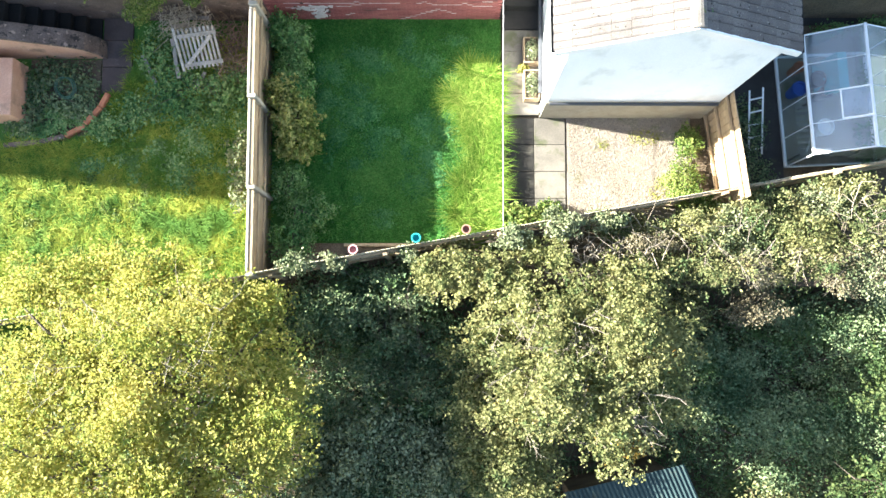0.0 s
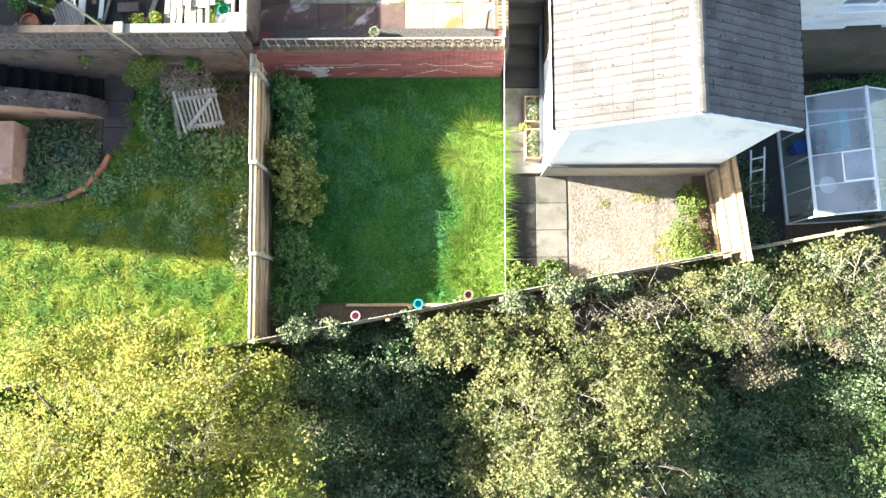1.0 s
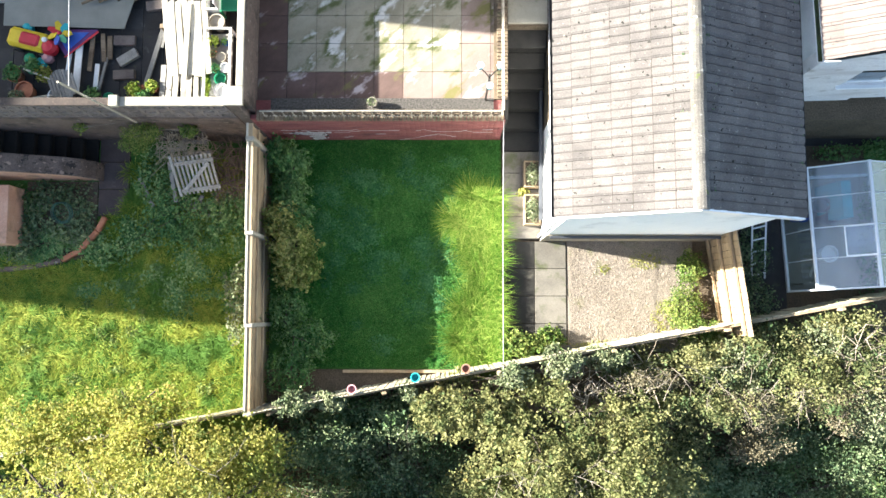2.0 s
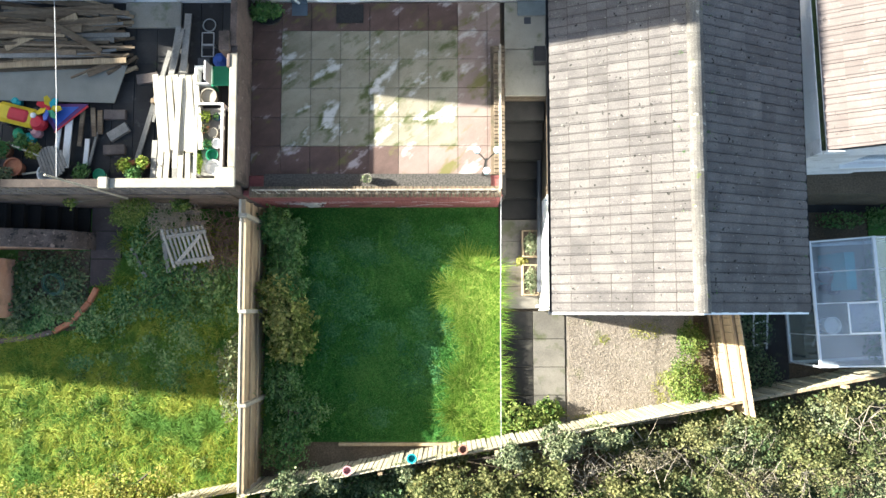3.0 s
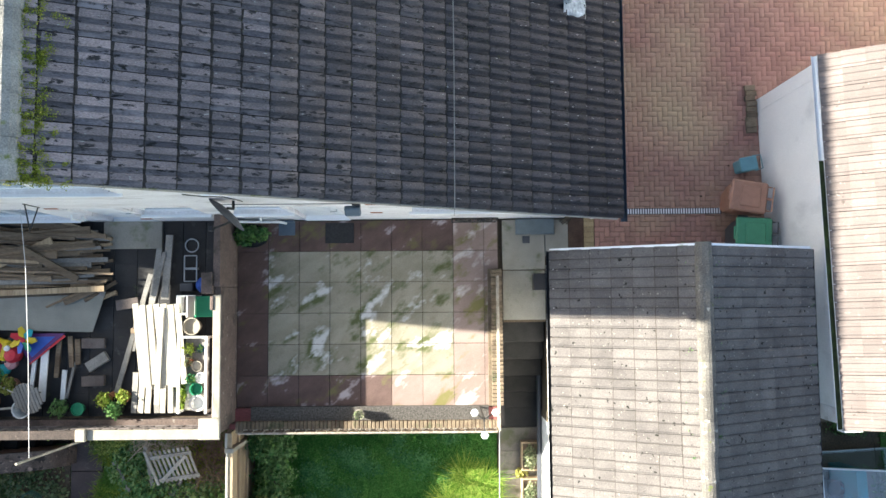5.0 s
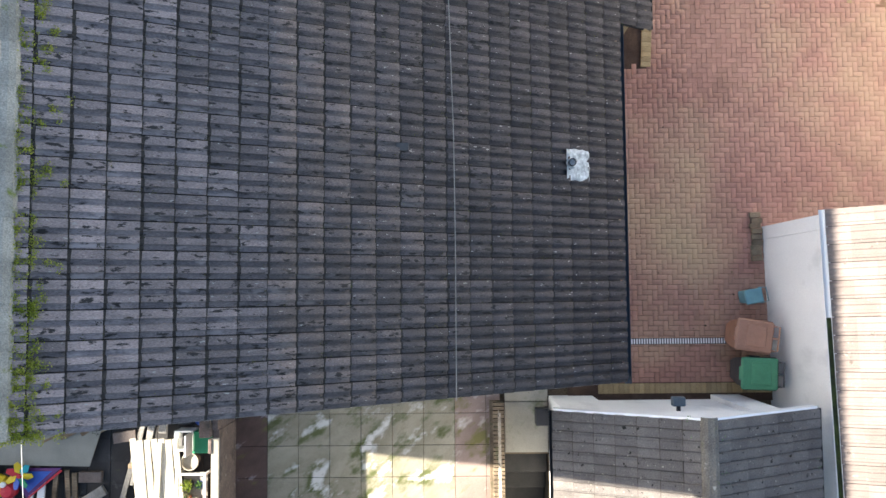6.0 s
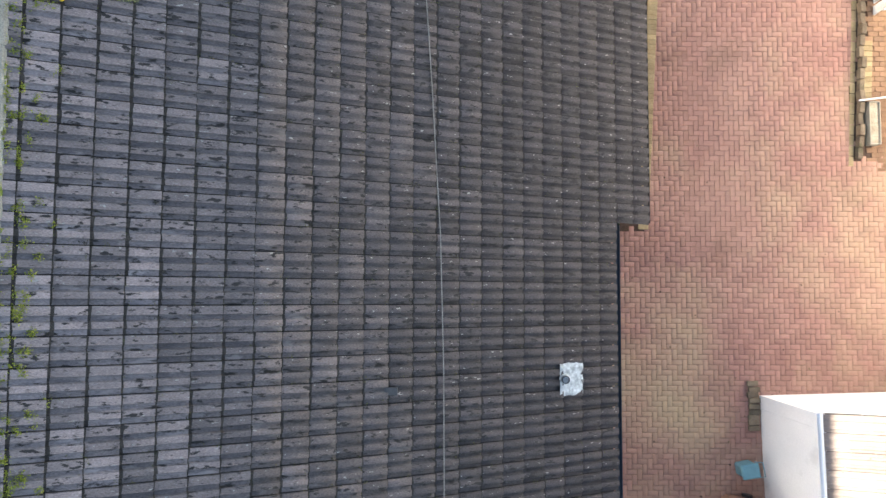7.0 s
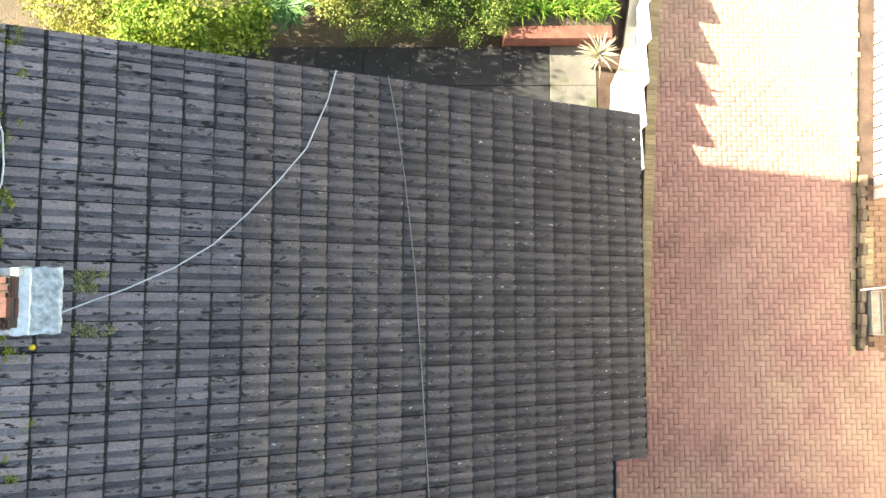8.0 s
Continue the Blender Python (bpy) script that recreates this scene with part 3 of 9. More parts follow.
def plant(name, label, category, root, blobs, n, size, leaf, wood=None, trunk=0.06, seed=1, group="", sub=0, **kw):
    """A tree or shrub: tapered trunk, limbs to each mass of leaves, and a crown."""
    top = thing(name, label, category, group)
    root = Vector(root)
    g = random.Random(seed)
    hub = Vector((sum(b[0] for b in blobs) / len(blobs), sum(b[1] for b in blobs) / len(blobs), 0))
    low = min(b[2] - b[5] * 0.3 for b in blobs)
    fork = Vector((root.x * 0.6 + hub.x * 0.4, root.y * 0.6 + hub.y * 0.4, max(root.z + 0.15, (root.z + low) / 2)))
    bm = bmesh.new()
    tube(bm, [root, root.lerp(fork, 0.5) + Vector((g.uniform(-1, 1), g.uniform(-1, 1), 0)) * trunk, fork], [trunk * 1.25, trunk, trunk * 0.8], 9)
    for b in blobs:
        c = Vector(b[:3])
        m1 = fork.lerp(c, 0.5) + Vector((g.uniform(-0.2, 0.2), g.uniform(-0.2, 0.2), 0.12))
        tube(bm, [fork, m1, c], [trunk * 0.7, trunk * 0.45, trunk * 0.22], 6)
        for _ in range(5):
            e = c + Vector((g.uniform(-1, 1) * b[3], g.uniform(-1, 1) * b[4], g.uniform(-0.5, 0.25) * b[5])) * 0.8
            tube(bm, [m1.lerp(c, 0.6), c.lerp(e, 0.5) + Vector((0, 0, 0.06)), e], [trunk * 0.3, trunk * 0.18, trunk * 0.08], 4)
    part("trunk", bm, wood or M_BARK, top)
    if sub:
        small = []
        for b in blobs:
            for _ in range(sub):
                d = Vector((g.gauss(0, 1), g.gauss(0, 1), g.gauss(0.3, 0.8))).normalized()
                s = g.uniform(0.22, 0.5)
                q = g.uniform(0.55, 1.05)
                small.append((b[0] + d.x * b[3] * q, b[1] + d.y * b[4] * q, b[2] + d.z * b[5] * q, b[3] * s, b[4] * s, b[5] * s))
        blobs = small + [(*b[:3], b[3] * 0.85, b[4] * 0.85, b[5] * 0.85) for b in blobs]
    v, f = leaves(blobs, n, size, seed, **kw)
    raw_mesh("crown", v, f, leaf, top)
    return top


# ---- ground ----
def terraces(xs, ys, height, name, material):
    """One sheet of level cells, joined by upright faces where the levels differ."""
    bm = bmesh.new()
    z = {}
    for i in range(len(xs) - 1):
        for j in range(len(ys) - 1):
            h = z[i, j] = height((xs[i] + xs[i + 1]) / 2, (ys[j] + ys[j + 1]) / 2)
            bm.faces.new([bm.verts.new((x, y, h)) for x, y in ((xs[i], ys[j]), (xs[i + 1], ys[j]), (xs[i + 1], ys[j + 1]), (xs[i], ys[j + 1]))])
    for (i, j), h in z.items():
        for di, dj in ((1, 0), (0, 1)):
            k = z.get((i + di, j + dj))
            if k is not None and k != h:
                a, b = ((xs[i + 1], ys[j]), (xs[i + 1], ys[j + 1])) if di else ((xs[i], ys[j + 1]), (xs[i + 1], ys[j + 1]))
                bm.faces.new([bm.verts.new(p) for p in ((*a, h), (*b, h), (*b, k), (*a, k))])
    bmesh.ops.remove_doubles(bm, verts=bm.verts, dist=1e-4)
    return part(name, bm, material)


def level(x, y):
    if y < -7.2:
        return -3.0
    if y < -0.98 or (4.6 < x < 5.46 and y < 1.0):
        return -1.84
    return -0.10


ground = terraces([-600, -20, 4.6, 5.46, 20, 600], [-600, -40, -7.2, -0.98, 1.0, 40, 600], level, "ground", M_EARTH)
tagged(ground, "bare brown earth under gardens, terraces and drive", "ground", kind="structure")


# ---- roof tiles ----
def tile_mesh(name, w, length, material, edge, side, roll=0.03, thick=0.042, shade_run=0.03, lap=0.05, flank=True, prof=None, loose=0.01):
    prof = prof or [(0, 0), (0.13, 0), (0.19, 1.0), (0.30, 1.0), (0.37, 0), (0.59, 0), (0.65, 1.0), (0.76, 1.0), (0.83, 0), (0.966, 0)]
    bm = bmesh.new()
    lo = [bm.verts.new((u * w, 0, thick + roll * h)) for u, h in prof]
    hi = [bm.verts.new((u * w, length, roll * h)) for u, h in prof]
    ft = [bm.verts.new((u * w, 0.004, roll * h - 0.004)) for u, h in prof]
    # Dark strip below each lap paints in the shadow of the tile above.
    t = (length - lap - shade_run) / length
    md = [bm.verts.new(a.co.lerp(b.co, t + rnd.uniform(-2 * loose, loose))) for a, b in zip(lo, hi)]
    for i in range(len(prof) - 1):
        # Troughs, flanks and grooves take a darker slot that paints in relief shade.
        toned = 2 if flank and (prof[i][1] == prof[i + 1][1] == 0.4 if flank == 1 else min(prof[i][1], prof[i + 1][1]) < 0.9) else 0
        bm.faces.new((lo[i], lo[i + 1], md[i + 1], md[i])).material_index = toned
        bm.faces.new((md[i], md[i + 1], hi[i + 1], hi[i])).material_index = 1 if shade_run else toned
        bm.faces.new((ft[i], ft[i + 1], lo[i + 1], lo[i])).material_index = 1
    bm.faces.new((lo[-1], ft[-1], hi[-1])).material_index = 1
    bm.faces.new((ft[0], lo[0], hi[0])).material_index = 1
    me = data_of(bm, name, material)
    me.materials.append(edge)
    me.materials.append(side)
    return me


def tile_slope(roof, pick, corner, u, v, cells, width, gauge, single, lay=None):
    """Lays the tiles that pick() names at the (column, course) cells from the eaves corner; cells for which single() holds become pieces, the rest fields."""
    u, v = Vector(u).normalized(), Vector(v).normalized()
    n = u.cross(v)
    turn = Matrix((u, v, n)).transposed().to_4x4()
    fields = {}
    for c, r in cells:
        mesh = pick(c, r)
        jit = pose(0, 0, rnd.uniform(-0.002, 0.003), rnd.uniform(-0.35, 0.35), rnd.uniform(-0.25, 0.25), rnd.uniform(-0.35, 0.35))
        a, b, wide = lay(c, r) if lay else (c * width, r * gauge, 1.0)
        m = Matrix.Translation(Vector(corner) + u * a + v * (b + rnd.uniform(-0.004, 0.004))) @ turn @ jit @ Matrix.Diagonal((wide, 1, 1, 1))
        if single(c, r):
            piece("tile", mesh, roof, m)
        else:
            fields.setdefault(mesh, []).append(np.array(m))
    for mesh, ms in fields.items():
        base = np.array([q.co for q in mesh.vertices])
        quads = np.array([tuple(p.vertices) for p in mesh.polygons if len(p.vertices) == 4])
        slots = np.array([p.material_index for p in mesh.polygons if len(p.vertices) == 4])
        rest = raw_mesh("tile_field", np.concatenate([base @ a[:3, :3].T + a[:3, 3] for a in ms]),
                        np.concatenate([quads + k * len(base) for k in range(len(ms))]), FIELD[mesh.materials[0].name], roof)
        rest.data.materials.append(FIELD[mesh.materials[1].name])
        rest.data.materials.append(FIELD[mesh.materials[2].name])
        rest.data.polygons.foreach_set("material_index", np.tile(slots, len(ms)).astype(np.int32))
        rest["kind"] = "stuff"


def ridge_mesh(name, length, r, material):
    bm = bmesh.new()
    rings = []
    for y, s in ((0, 1.0), (0.03, 1.06), (length * 0.9, 1.0), (length, 0.97)):
        rings.append([bm.verts.new((s * r * math.cos(a), y, s * r * 0.72 * math.sin(a))) for a in (math.pi * k / 8 for k in range(9))])
    for a, b in zip(rings, rings[1:]):
        for k in range(8):
            bm.faces.new((a[k], a[k + 1], b[k + 1], b[k]))
    bm.faces.new(rings[0])
    return data_of(bm, name, material)


def ridge_line(roof, mesh, x, z, y0, y1, step, name="ridge_tile"):
    n = round((y1 - y0) / step)
    for i in range(n):
        piece(name, mesh, roof, pose(x + rnd.uniform(-0.006, 0.006), y0 + i * (y1 - y0) / n, z + rnd.uniform(-0.004, 0.004), 0, 0, rnd.uniform(-0.8, 0.8)))


def gutter_mesh(length, r=0.055):
    """A half-round gutter along y, open above."""
    bm = bmesh.new()
    rows = []
    for y in (0, length):
        rows.append([bm.verts.new((q * math.cos(a), y, q * math.sin(a))) for q, rev in ((r, 1), (r - 0.007, -1)) for a in ([math.pi + math.pi * k / 8 for k in range(9)][::rev])])
    n = len(rows[0])
    for k in range(n):
        bm.faces.new((rows[0][k], rows[0][(k + 1) % n], rows[1][(k + 1) % n], rows[1][k]))
    bm.faces.new(rows[0][::-1])
    bm.faces.new(rows[1])
    return bm


# ---- walls with openings ----
def wall_cells(x0, x1, z0, z1, thick, openings, top=()):
    """A wall in the xz plane from y=0 to y=thick with openings (x0, x1, z0, z1); top: planes (point, normal) that cut it off above."""
    xs = sorted({x0, x1, *(q for o in openings for q in o[:2])})
    zs = sorted({z0, z1, *(q for o in openings for q in o[2:])})
    bm = bmesh.new()
    full = {}
    for i in range(len(xs) - 1):
        for j in range(len(zs) - 1):
            cx, cz = (xs[i] + xs[i + 1]) / 2, (zs[j] + zs[j + 1]) / 2
            full[i, j] = not any(o[0] < cx < o[1] and o[2] < cz < o[3] for o in openings)

    def quad(*p):
        bm.faces.new([bm.verts.new(q) for q in p])
    for (i, j), ok in full.items():
        if not ok:
            continue
        a, b, c, d = xs[i], xs[i + 1], zs[j], zs[j + 1]
        quad((a, 0, c), (b, 0, c), (b, 0, d), (a, 0, d))
        quad((b, thick, c), (a, thick, c), (a, thick, d), (b, thick, d))
        if not full.get((i - 1, j)):
            quad((a, thick, c), (a, 0, c), (a, 0, d), (a, thick, d))
        if not full.get((i + 1, j)):
            quad((b, 0, c), (b, thick, c), (b, thick, d), (b, 0, d))
        if not full.get((i, j - 1)):
            quad((a, thick, c), (b, thick, c), (b, 0, c), (a, 0, c))
        if not full.get((i, j + 1)):
            quad((a, 0, d), (b, 0, d), (b, thick, d), (a, thick, d))
    bmesh.ops.remove_doubles(bm, verts=bm.verts, dist=1e-4)
    for co, no in top:
        cut = bmesh.ops.bisect_plane(bm, geom=bm.verts[:] + bm.edges[:] + bm.faces[:], plane_co=co, plane_no=no, clear_outer=True)
        edges = [e for e in cut["geom_cut"] if isinstance(e, bmesh.types.BMEdge)]
        bmesh.ops.holes_fill(bm, edges=edges)
    return bm


def window(name, label, m, w, h, uprights=(), bars=(), parent=None, sill=True, deep=0.06, frame=0.06, group=""):
    """A window in the xz plane of m, its lower left corner at the origin: frame, mullions, panes and sill."""
    if parent:
        win = new(name)
        win.parent = parent
        win.matrix_basis = m
    else:
        win = thing(name, label, "window", group, "structure", at=m)
    bm = bmesh.new()
    box(bm, 0, 0, 0, frame, deep, h, 0.006)
    box(bm, w - frame, 0, 0, w, deep, h, 0.006)
    box(bm, frame, 0.001, 0, w - frame, deep - 0.001, frame, 0.006)
    box(bm, frame, 0.001, h - frame, w - frame, deep - 0.001, h, 0.006)
    part("window_frame", bm, M_UPVC, win)
    xs = [frame, *uprights, w - frame]
    for u in uprights:
        part("mullion", boxed(u - frame / 2, 0.002, frame, u + frame / 2, deep - 0.002, h - frame, 0.005), M_UPVC, win)
    cells = list(zip(xs, xs[1:]))
    for i, (a, b) in enumerate(cells):
        levels = [frame, *(q for k, q in bars if k == i), h - frame]
        for q in levels[1:-1]:
            part("transom", boxed(a, 0.003, q - frame / 2, b, deep - 0.003, q + frame / 2, 0.005), M_UPVC, win)
        for c, d in zip(levels, levels[1:]):
            pane = part("pane", boxed(a + 0.005, deep * 0.45, c + 0.005, b - 0.005, deep * 0.45 + 0.006, d - 0.005), M_GLASS, win)
            pane.visible_shadow = False
    if sill:
        part("window_sill", boxed(-0.06, -0.13, -0.045, w + 0.06, 0.03, -0.002, 0.012), M_UPVC, win)
    return win


def door(name, label, m, w, h, parent=None):
    """A white panelled back door with a small glazed light near the top."""
    d = thing(name, label, "door", kind="structure", at=m)
    part("door_frame", wall_cells(0, w, 0, h, 0.07, [(0.06, w - 0.06, 0.03, h - 0.06)]), M_UPVC, d)
    leaf = part("door_leaf", wall_cells(0.065, w - 0.065, 0.035, h - 0.065, 0.045, [(0.2, w - 0.2, h - 0.62, h - 0.2)]), M_UPVC, d)
    pane = part("pane", boxed(0.2, 0.02, h - 0.62, w - 0.2, 0.026, h - 0.2), M_GLASS, d)
    pane.visible_shadow = False
    for z0, z1 in ((0.18, 0.78), (0.88, 1.32)):
        part("door_panel", boxed(0.2, -0.012, z0, w - 0.2, -0.001, z1, 0.01), M_UPVC, leaf)
    part("door_handle", tubed([(w - 0.12, -0.002, 1.02), (w - 0.12, -0.04, 1.02), (w - 0.24, -0.045, 1.02)], 0.011, 6), M_STEEL, d)
    part("threshold", boxed(-0.02, -0.1, -0.03, w + 0.02, 0.05, 0.028, 0.01), M_UPVC, d)
    return d


# ---- main house: ridge along y ----
RX, RZ, SLOPE = -1.07, 7.28, 0.600
EAVE_X, VERGE_S, STEP_Y = 6.25, 2.70, 8.46
VERGE_N = 13.72
WALL_Y, WALL_X = 3.05, 5.82


def roof_z(x):
    return RZ - SLOPE * abs(x - RX)


def verge_north(x):
    """The street end of the roof runs slightly askew."""
    return 13.74 + 0.034 * max(x, RX)


house = thing("house", "white rendered semi-detached house with a grey tiled gable roof", "house")
open_main = [(2.88, 4.78, 1.22, 2.42), (0.74, 1.60, 0.0, 2.12), (-0.38, 0.66, 1.12, 2.12), (-0.04, 1.78, 3.92, 5.12),
             (-3.22, -1.32, 3.86, 5.06), (-3.08, -2.18, -0.08, 2.06), (-2.05, -0.86, 1.06, 2.08), (-5.6, -3.66, 0.25, 2.0)]
cuts = [((RX, 0, RZ - 0.16), (SLOPE, 0, 1)), ((RX, 0, RZ - 0.16), (-SLOPE, 0, 1))]
gable = wall_cells(-7.3, WALL_X, -0.5, 7.5, 0.28, open_main, cuts)
bmesh.ops.translate(gable, vec=(0, WALL_Y, 0), verts=gable.verts)
part("rear_wall", gable, M_RENDER, house)
front = wall_cells(-7.3, WALL_X, -0.5, 7.5, 0.28, [], cuts)
bmesh.ops.translate(front, vec=(0, 13.35, 0), verts=front.verts)
part("front_wall", front, M_RENDER, house)
part("side_wall", boxed(WALL_X - 0.28, WALL_Y + 0.285, -0.5, WALL_X - 0.002, 13.345, 3.05), M_RENDER, house)
part("side_wall", boxed(-7.298, WALL_Y + 0.285, -0.5, -7.02, 13.345, 3.05), M_RENDER, house)
part("inner_floor", boxed(-7.0, 3.34, 2.5, 5.5, 13.34, 2.7), M_DARK, house)
part("inner_wall", boxed(-7.0, 6.0, -0.05, 5.5, 6.1, 2.49), M_DARK, house)
part("inner_wall", boxed(-3.4, 6.0, 2.71, 3.0, 6.1, 5.0), M_DARK, house)

roof = new("roof")
roof.parent = house


def deck(x_eave, y0, y1, side, skew=0.0):
    """Half of the boarded roof under the tiles; skew: how much longer it is at the eaves."""
    bm = bmesh.new()
    z1 = RZ - SLOPE * abs(x_eave - RX)
    p = [(RX, RZ, 0), (x_eave, z1, skew), (x_eave, z1 - 0.13, skew), (RX, RZ - 0.15, 0)]
    a = [bm.verts.new((x, y0, z)) for x, z, q in p]
    b = [bm.verts.new((x, y1 + q, z)) for x, z, q in p]
    bm.faces.new(a if side < 0 else a[::-1])
    bm.faces.new(b[::-1] if side < 0 else b)
    for i in range(4):
        bm.faces.new((a[i], a[(i + 1) % 4], b[(i + 1) % 4], b[i]))
    bmesh.ops.recalc_face_normals(bm, faces=bm.faces)
    return bm


part("deck", deck(EAVE_X - 0.05, VERGE_S + 0.03, verge_north(RX) - 0.03, 1, verge_north(EAVE_X) - verge_north(RX)), M_FELT, roof)
part("deck", deck(EAVE_X + 0.56, STEP_Y + 0.02, verge_north(RX) - 0.032, 1, verge_north(EAVE_X + 0.6) - verge_north(RX)), M_FELT, roof)
# Unseen west slope, run further north to lay its shadow on the drive.
part("deck", deck(2 * RX - EAVE_X, VERGE_S + 0.03, VERGE_N + 2.3, -1), M_FELT, roof)
part("verge_mortar", deck(EAVE_X - 0.03, VERGE_S + 0.012, VERGE_S + 0.028, 1), M_MORTAR, roof, "mossy mortar bedding at the verge")
TW, COLUMNS = 0.3177, 35
GAUGE = 0.303 * math.hypot(1, SLOPE)
TROUGHED = [(0, 0.15), (0.03, 0), (0.17, 0), (0.21, 1.0), (0.43, 1.0), (0.48, 0), (0.62, 0), (0.66, 1.0), (0.95, 0.95), (0.966, 0.2)]
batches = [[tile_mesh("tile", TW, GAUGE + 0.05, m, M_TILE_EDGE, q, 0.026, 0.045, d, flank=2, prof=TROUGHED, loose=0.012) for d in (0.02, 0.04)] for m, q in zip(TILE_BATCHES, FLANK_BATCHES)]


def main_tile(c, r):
    """Tiles nearer the ridge are paler, by weather and by sheen put into colour."""
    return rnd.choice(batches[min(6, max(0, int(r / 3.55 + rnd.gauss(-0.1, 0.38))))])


vdir = Vector((-1, 0, SLOPE)).normalized()
up_n = Vector((SLOPE, 0, 1)).normalized()
start_c = Vector((EAVE_X + 0.01, VERGE_S + 0.02, roof_z(EAVE_X + 0.01))) + up_n * 0.015
step_col = round((STEP_Y - VERGE_S) / TW)


def main_lay(c, r):
    """Courses lie wider apart towards the eaves; the last column is cut to the skewed verge."""
    run = 0.3125 * r if r < 9 else 2.8125 + 0.303 * (r - 9)
    wide = 1.0
    if c == COLUMNS - 1:
        wide = (verge_north(EAVE_X - run) - VERGE_S - 0.02 - c * TW) / TW
    return c * TW, run * math.hypot(1, SLOPE), wide


cells = [(c, r) for r in range(-2, 24) for c in range(COLUMNS) if r >= 0 or c >= step_col]
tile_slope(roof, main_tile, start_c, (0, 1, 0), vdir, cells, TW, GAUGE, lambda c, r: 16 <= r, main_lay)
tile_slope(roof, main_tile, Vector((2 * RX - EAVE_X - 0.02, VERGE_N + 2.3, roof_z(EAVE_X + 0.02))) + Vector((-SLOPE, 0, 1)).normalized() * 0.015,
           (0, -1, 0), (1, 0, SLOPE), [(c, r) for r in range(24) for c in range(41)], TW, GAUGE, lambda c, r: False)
ridge_a = ridge_mesh("ridge_tile", 0.46, 0.21, M_RIDGE)
ridge_line(roof, ridge_a, RX, RZ - 0.055, VERGE_S, VERGE_N + 2.3, 0.45)
part("gutter", gutter_mesh(STEP_Y - VERGE_S + 0.02, 0.055), M_GUTTER, house).matrix_basis = pose(EAVE_X + 0.075, VERGE_S - 0.02, roof_z(EAVE_X) - 0.05)
part("gutter", gutter_mesh(verge_north(EAVE_X) - STEP_Y, 0.05), M_BLACK, house).matrix_basis = pose(EAVE_X + 0.655, STEP_Y + 0.01, roof_z(EAVE_X + 0.55) - 0.055)
part("fascia", boxed(EAVE_X - 0.04, VERGE_S + 0.04, roof_z(EAVE_X) - 0.28, EAVE_X - 0.012, STEP_Y, roof_z(EAVE_X) - 0.05), M_BLACK, house)
part("soffit", boxed(WALL_X, VERGE_S + 0.05, roof_z(EAVE_X) - 0.25, EAVE_X - 0.045, STEP_Y, roof_z(EAVE_X) - 0.235), M_UPVC, house)
part("porch_wall", boxed(WALL_X + 0.002, STEP_Y + 0.22, -0.2, EAVE_X + 0.42, STEP_Y + 0.42, 2.52), M_BUFF, house, "buff brick porch wall")
part("porch_wall", boxed(EAVE_X + 0.2, STEP_Y + 0.425, -0.2, EAVE_X + 0.42, VERGE_N - 0.4, 2.45), M_BUFF, house, "buff brick porch wall")
part("downpipe", tubed([(EAVE_X + 0.07, STEP_Y - 0.12, 2.85), (EAVE_X + 0.0, STEP_Y - 0.12, 2.6), (WALL_X + 0.05, STEP_Y - 0.12, 2.3), (WALL_X + 0.05, STEP_Y - 0.12, 0)], 0.034), M_BLACK, house)

# chimney stack through the ridge, with a stepped lead apron
M_STACK = mat("weathered_chimney_brick", (0.07, 0.03, 0.022), (0.115, 0.05, 0.036), 7.0, 0.9, 0.15, 50, 0.3, vary=0.25, spots=((0.04, 0.028, 0.022), 8.0, 0.57, 0.1))
stack = part("chimney_stack", boxed(-1.50, 10.60, 6.4, -0.55, 11.11, 7.272), M_BROWNDARK, house, "weathered red brick chimney stack")
for row in range(7):
    for k in range(3):
        x0, x1 = (-1.50 + k * 0.302, -1.205 + k * 0.302)
        part("brick", boxed(x0, 10.592, 6.80 + row * 0.076, x1, 10.70, 6.866 + row * 0.076, 0.004), M_STACK, stack)
    part("brick", boxed(-0.65, 10.705 + 0.2 * (row % 2), 6.80 + row * 0.076, -0.540, 10.90 + 0.2 * (row % 2), 6.866 + row * 0.076, 0.004), M_STACK, stack)
for x in (-1.50, -1.265, -1.03, -0.795):
    for k in range(7):
        part("brick", boxed(x + 0.02 * (k % 2), 10.595 + k * 0.074, 7.245, x + 0.222 + 0.02 * (k % 2), 10.657 + k * 0.074, 7.29 + rnd.uniform(-0.012, 0.012), 0.006), M_STACK, stack)
TILT = math.degrees(math.atan(SLOPE))
M_WHITELEAD = mat("bright_new_lead", (0.62, 0.65, 0.67), (0.76, 0.78, 0.80), 6.0, 0.45, 0.5, 20, 0.12, metal=0.2)


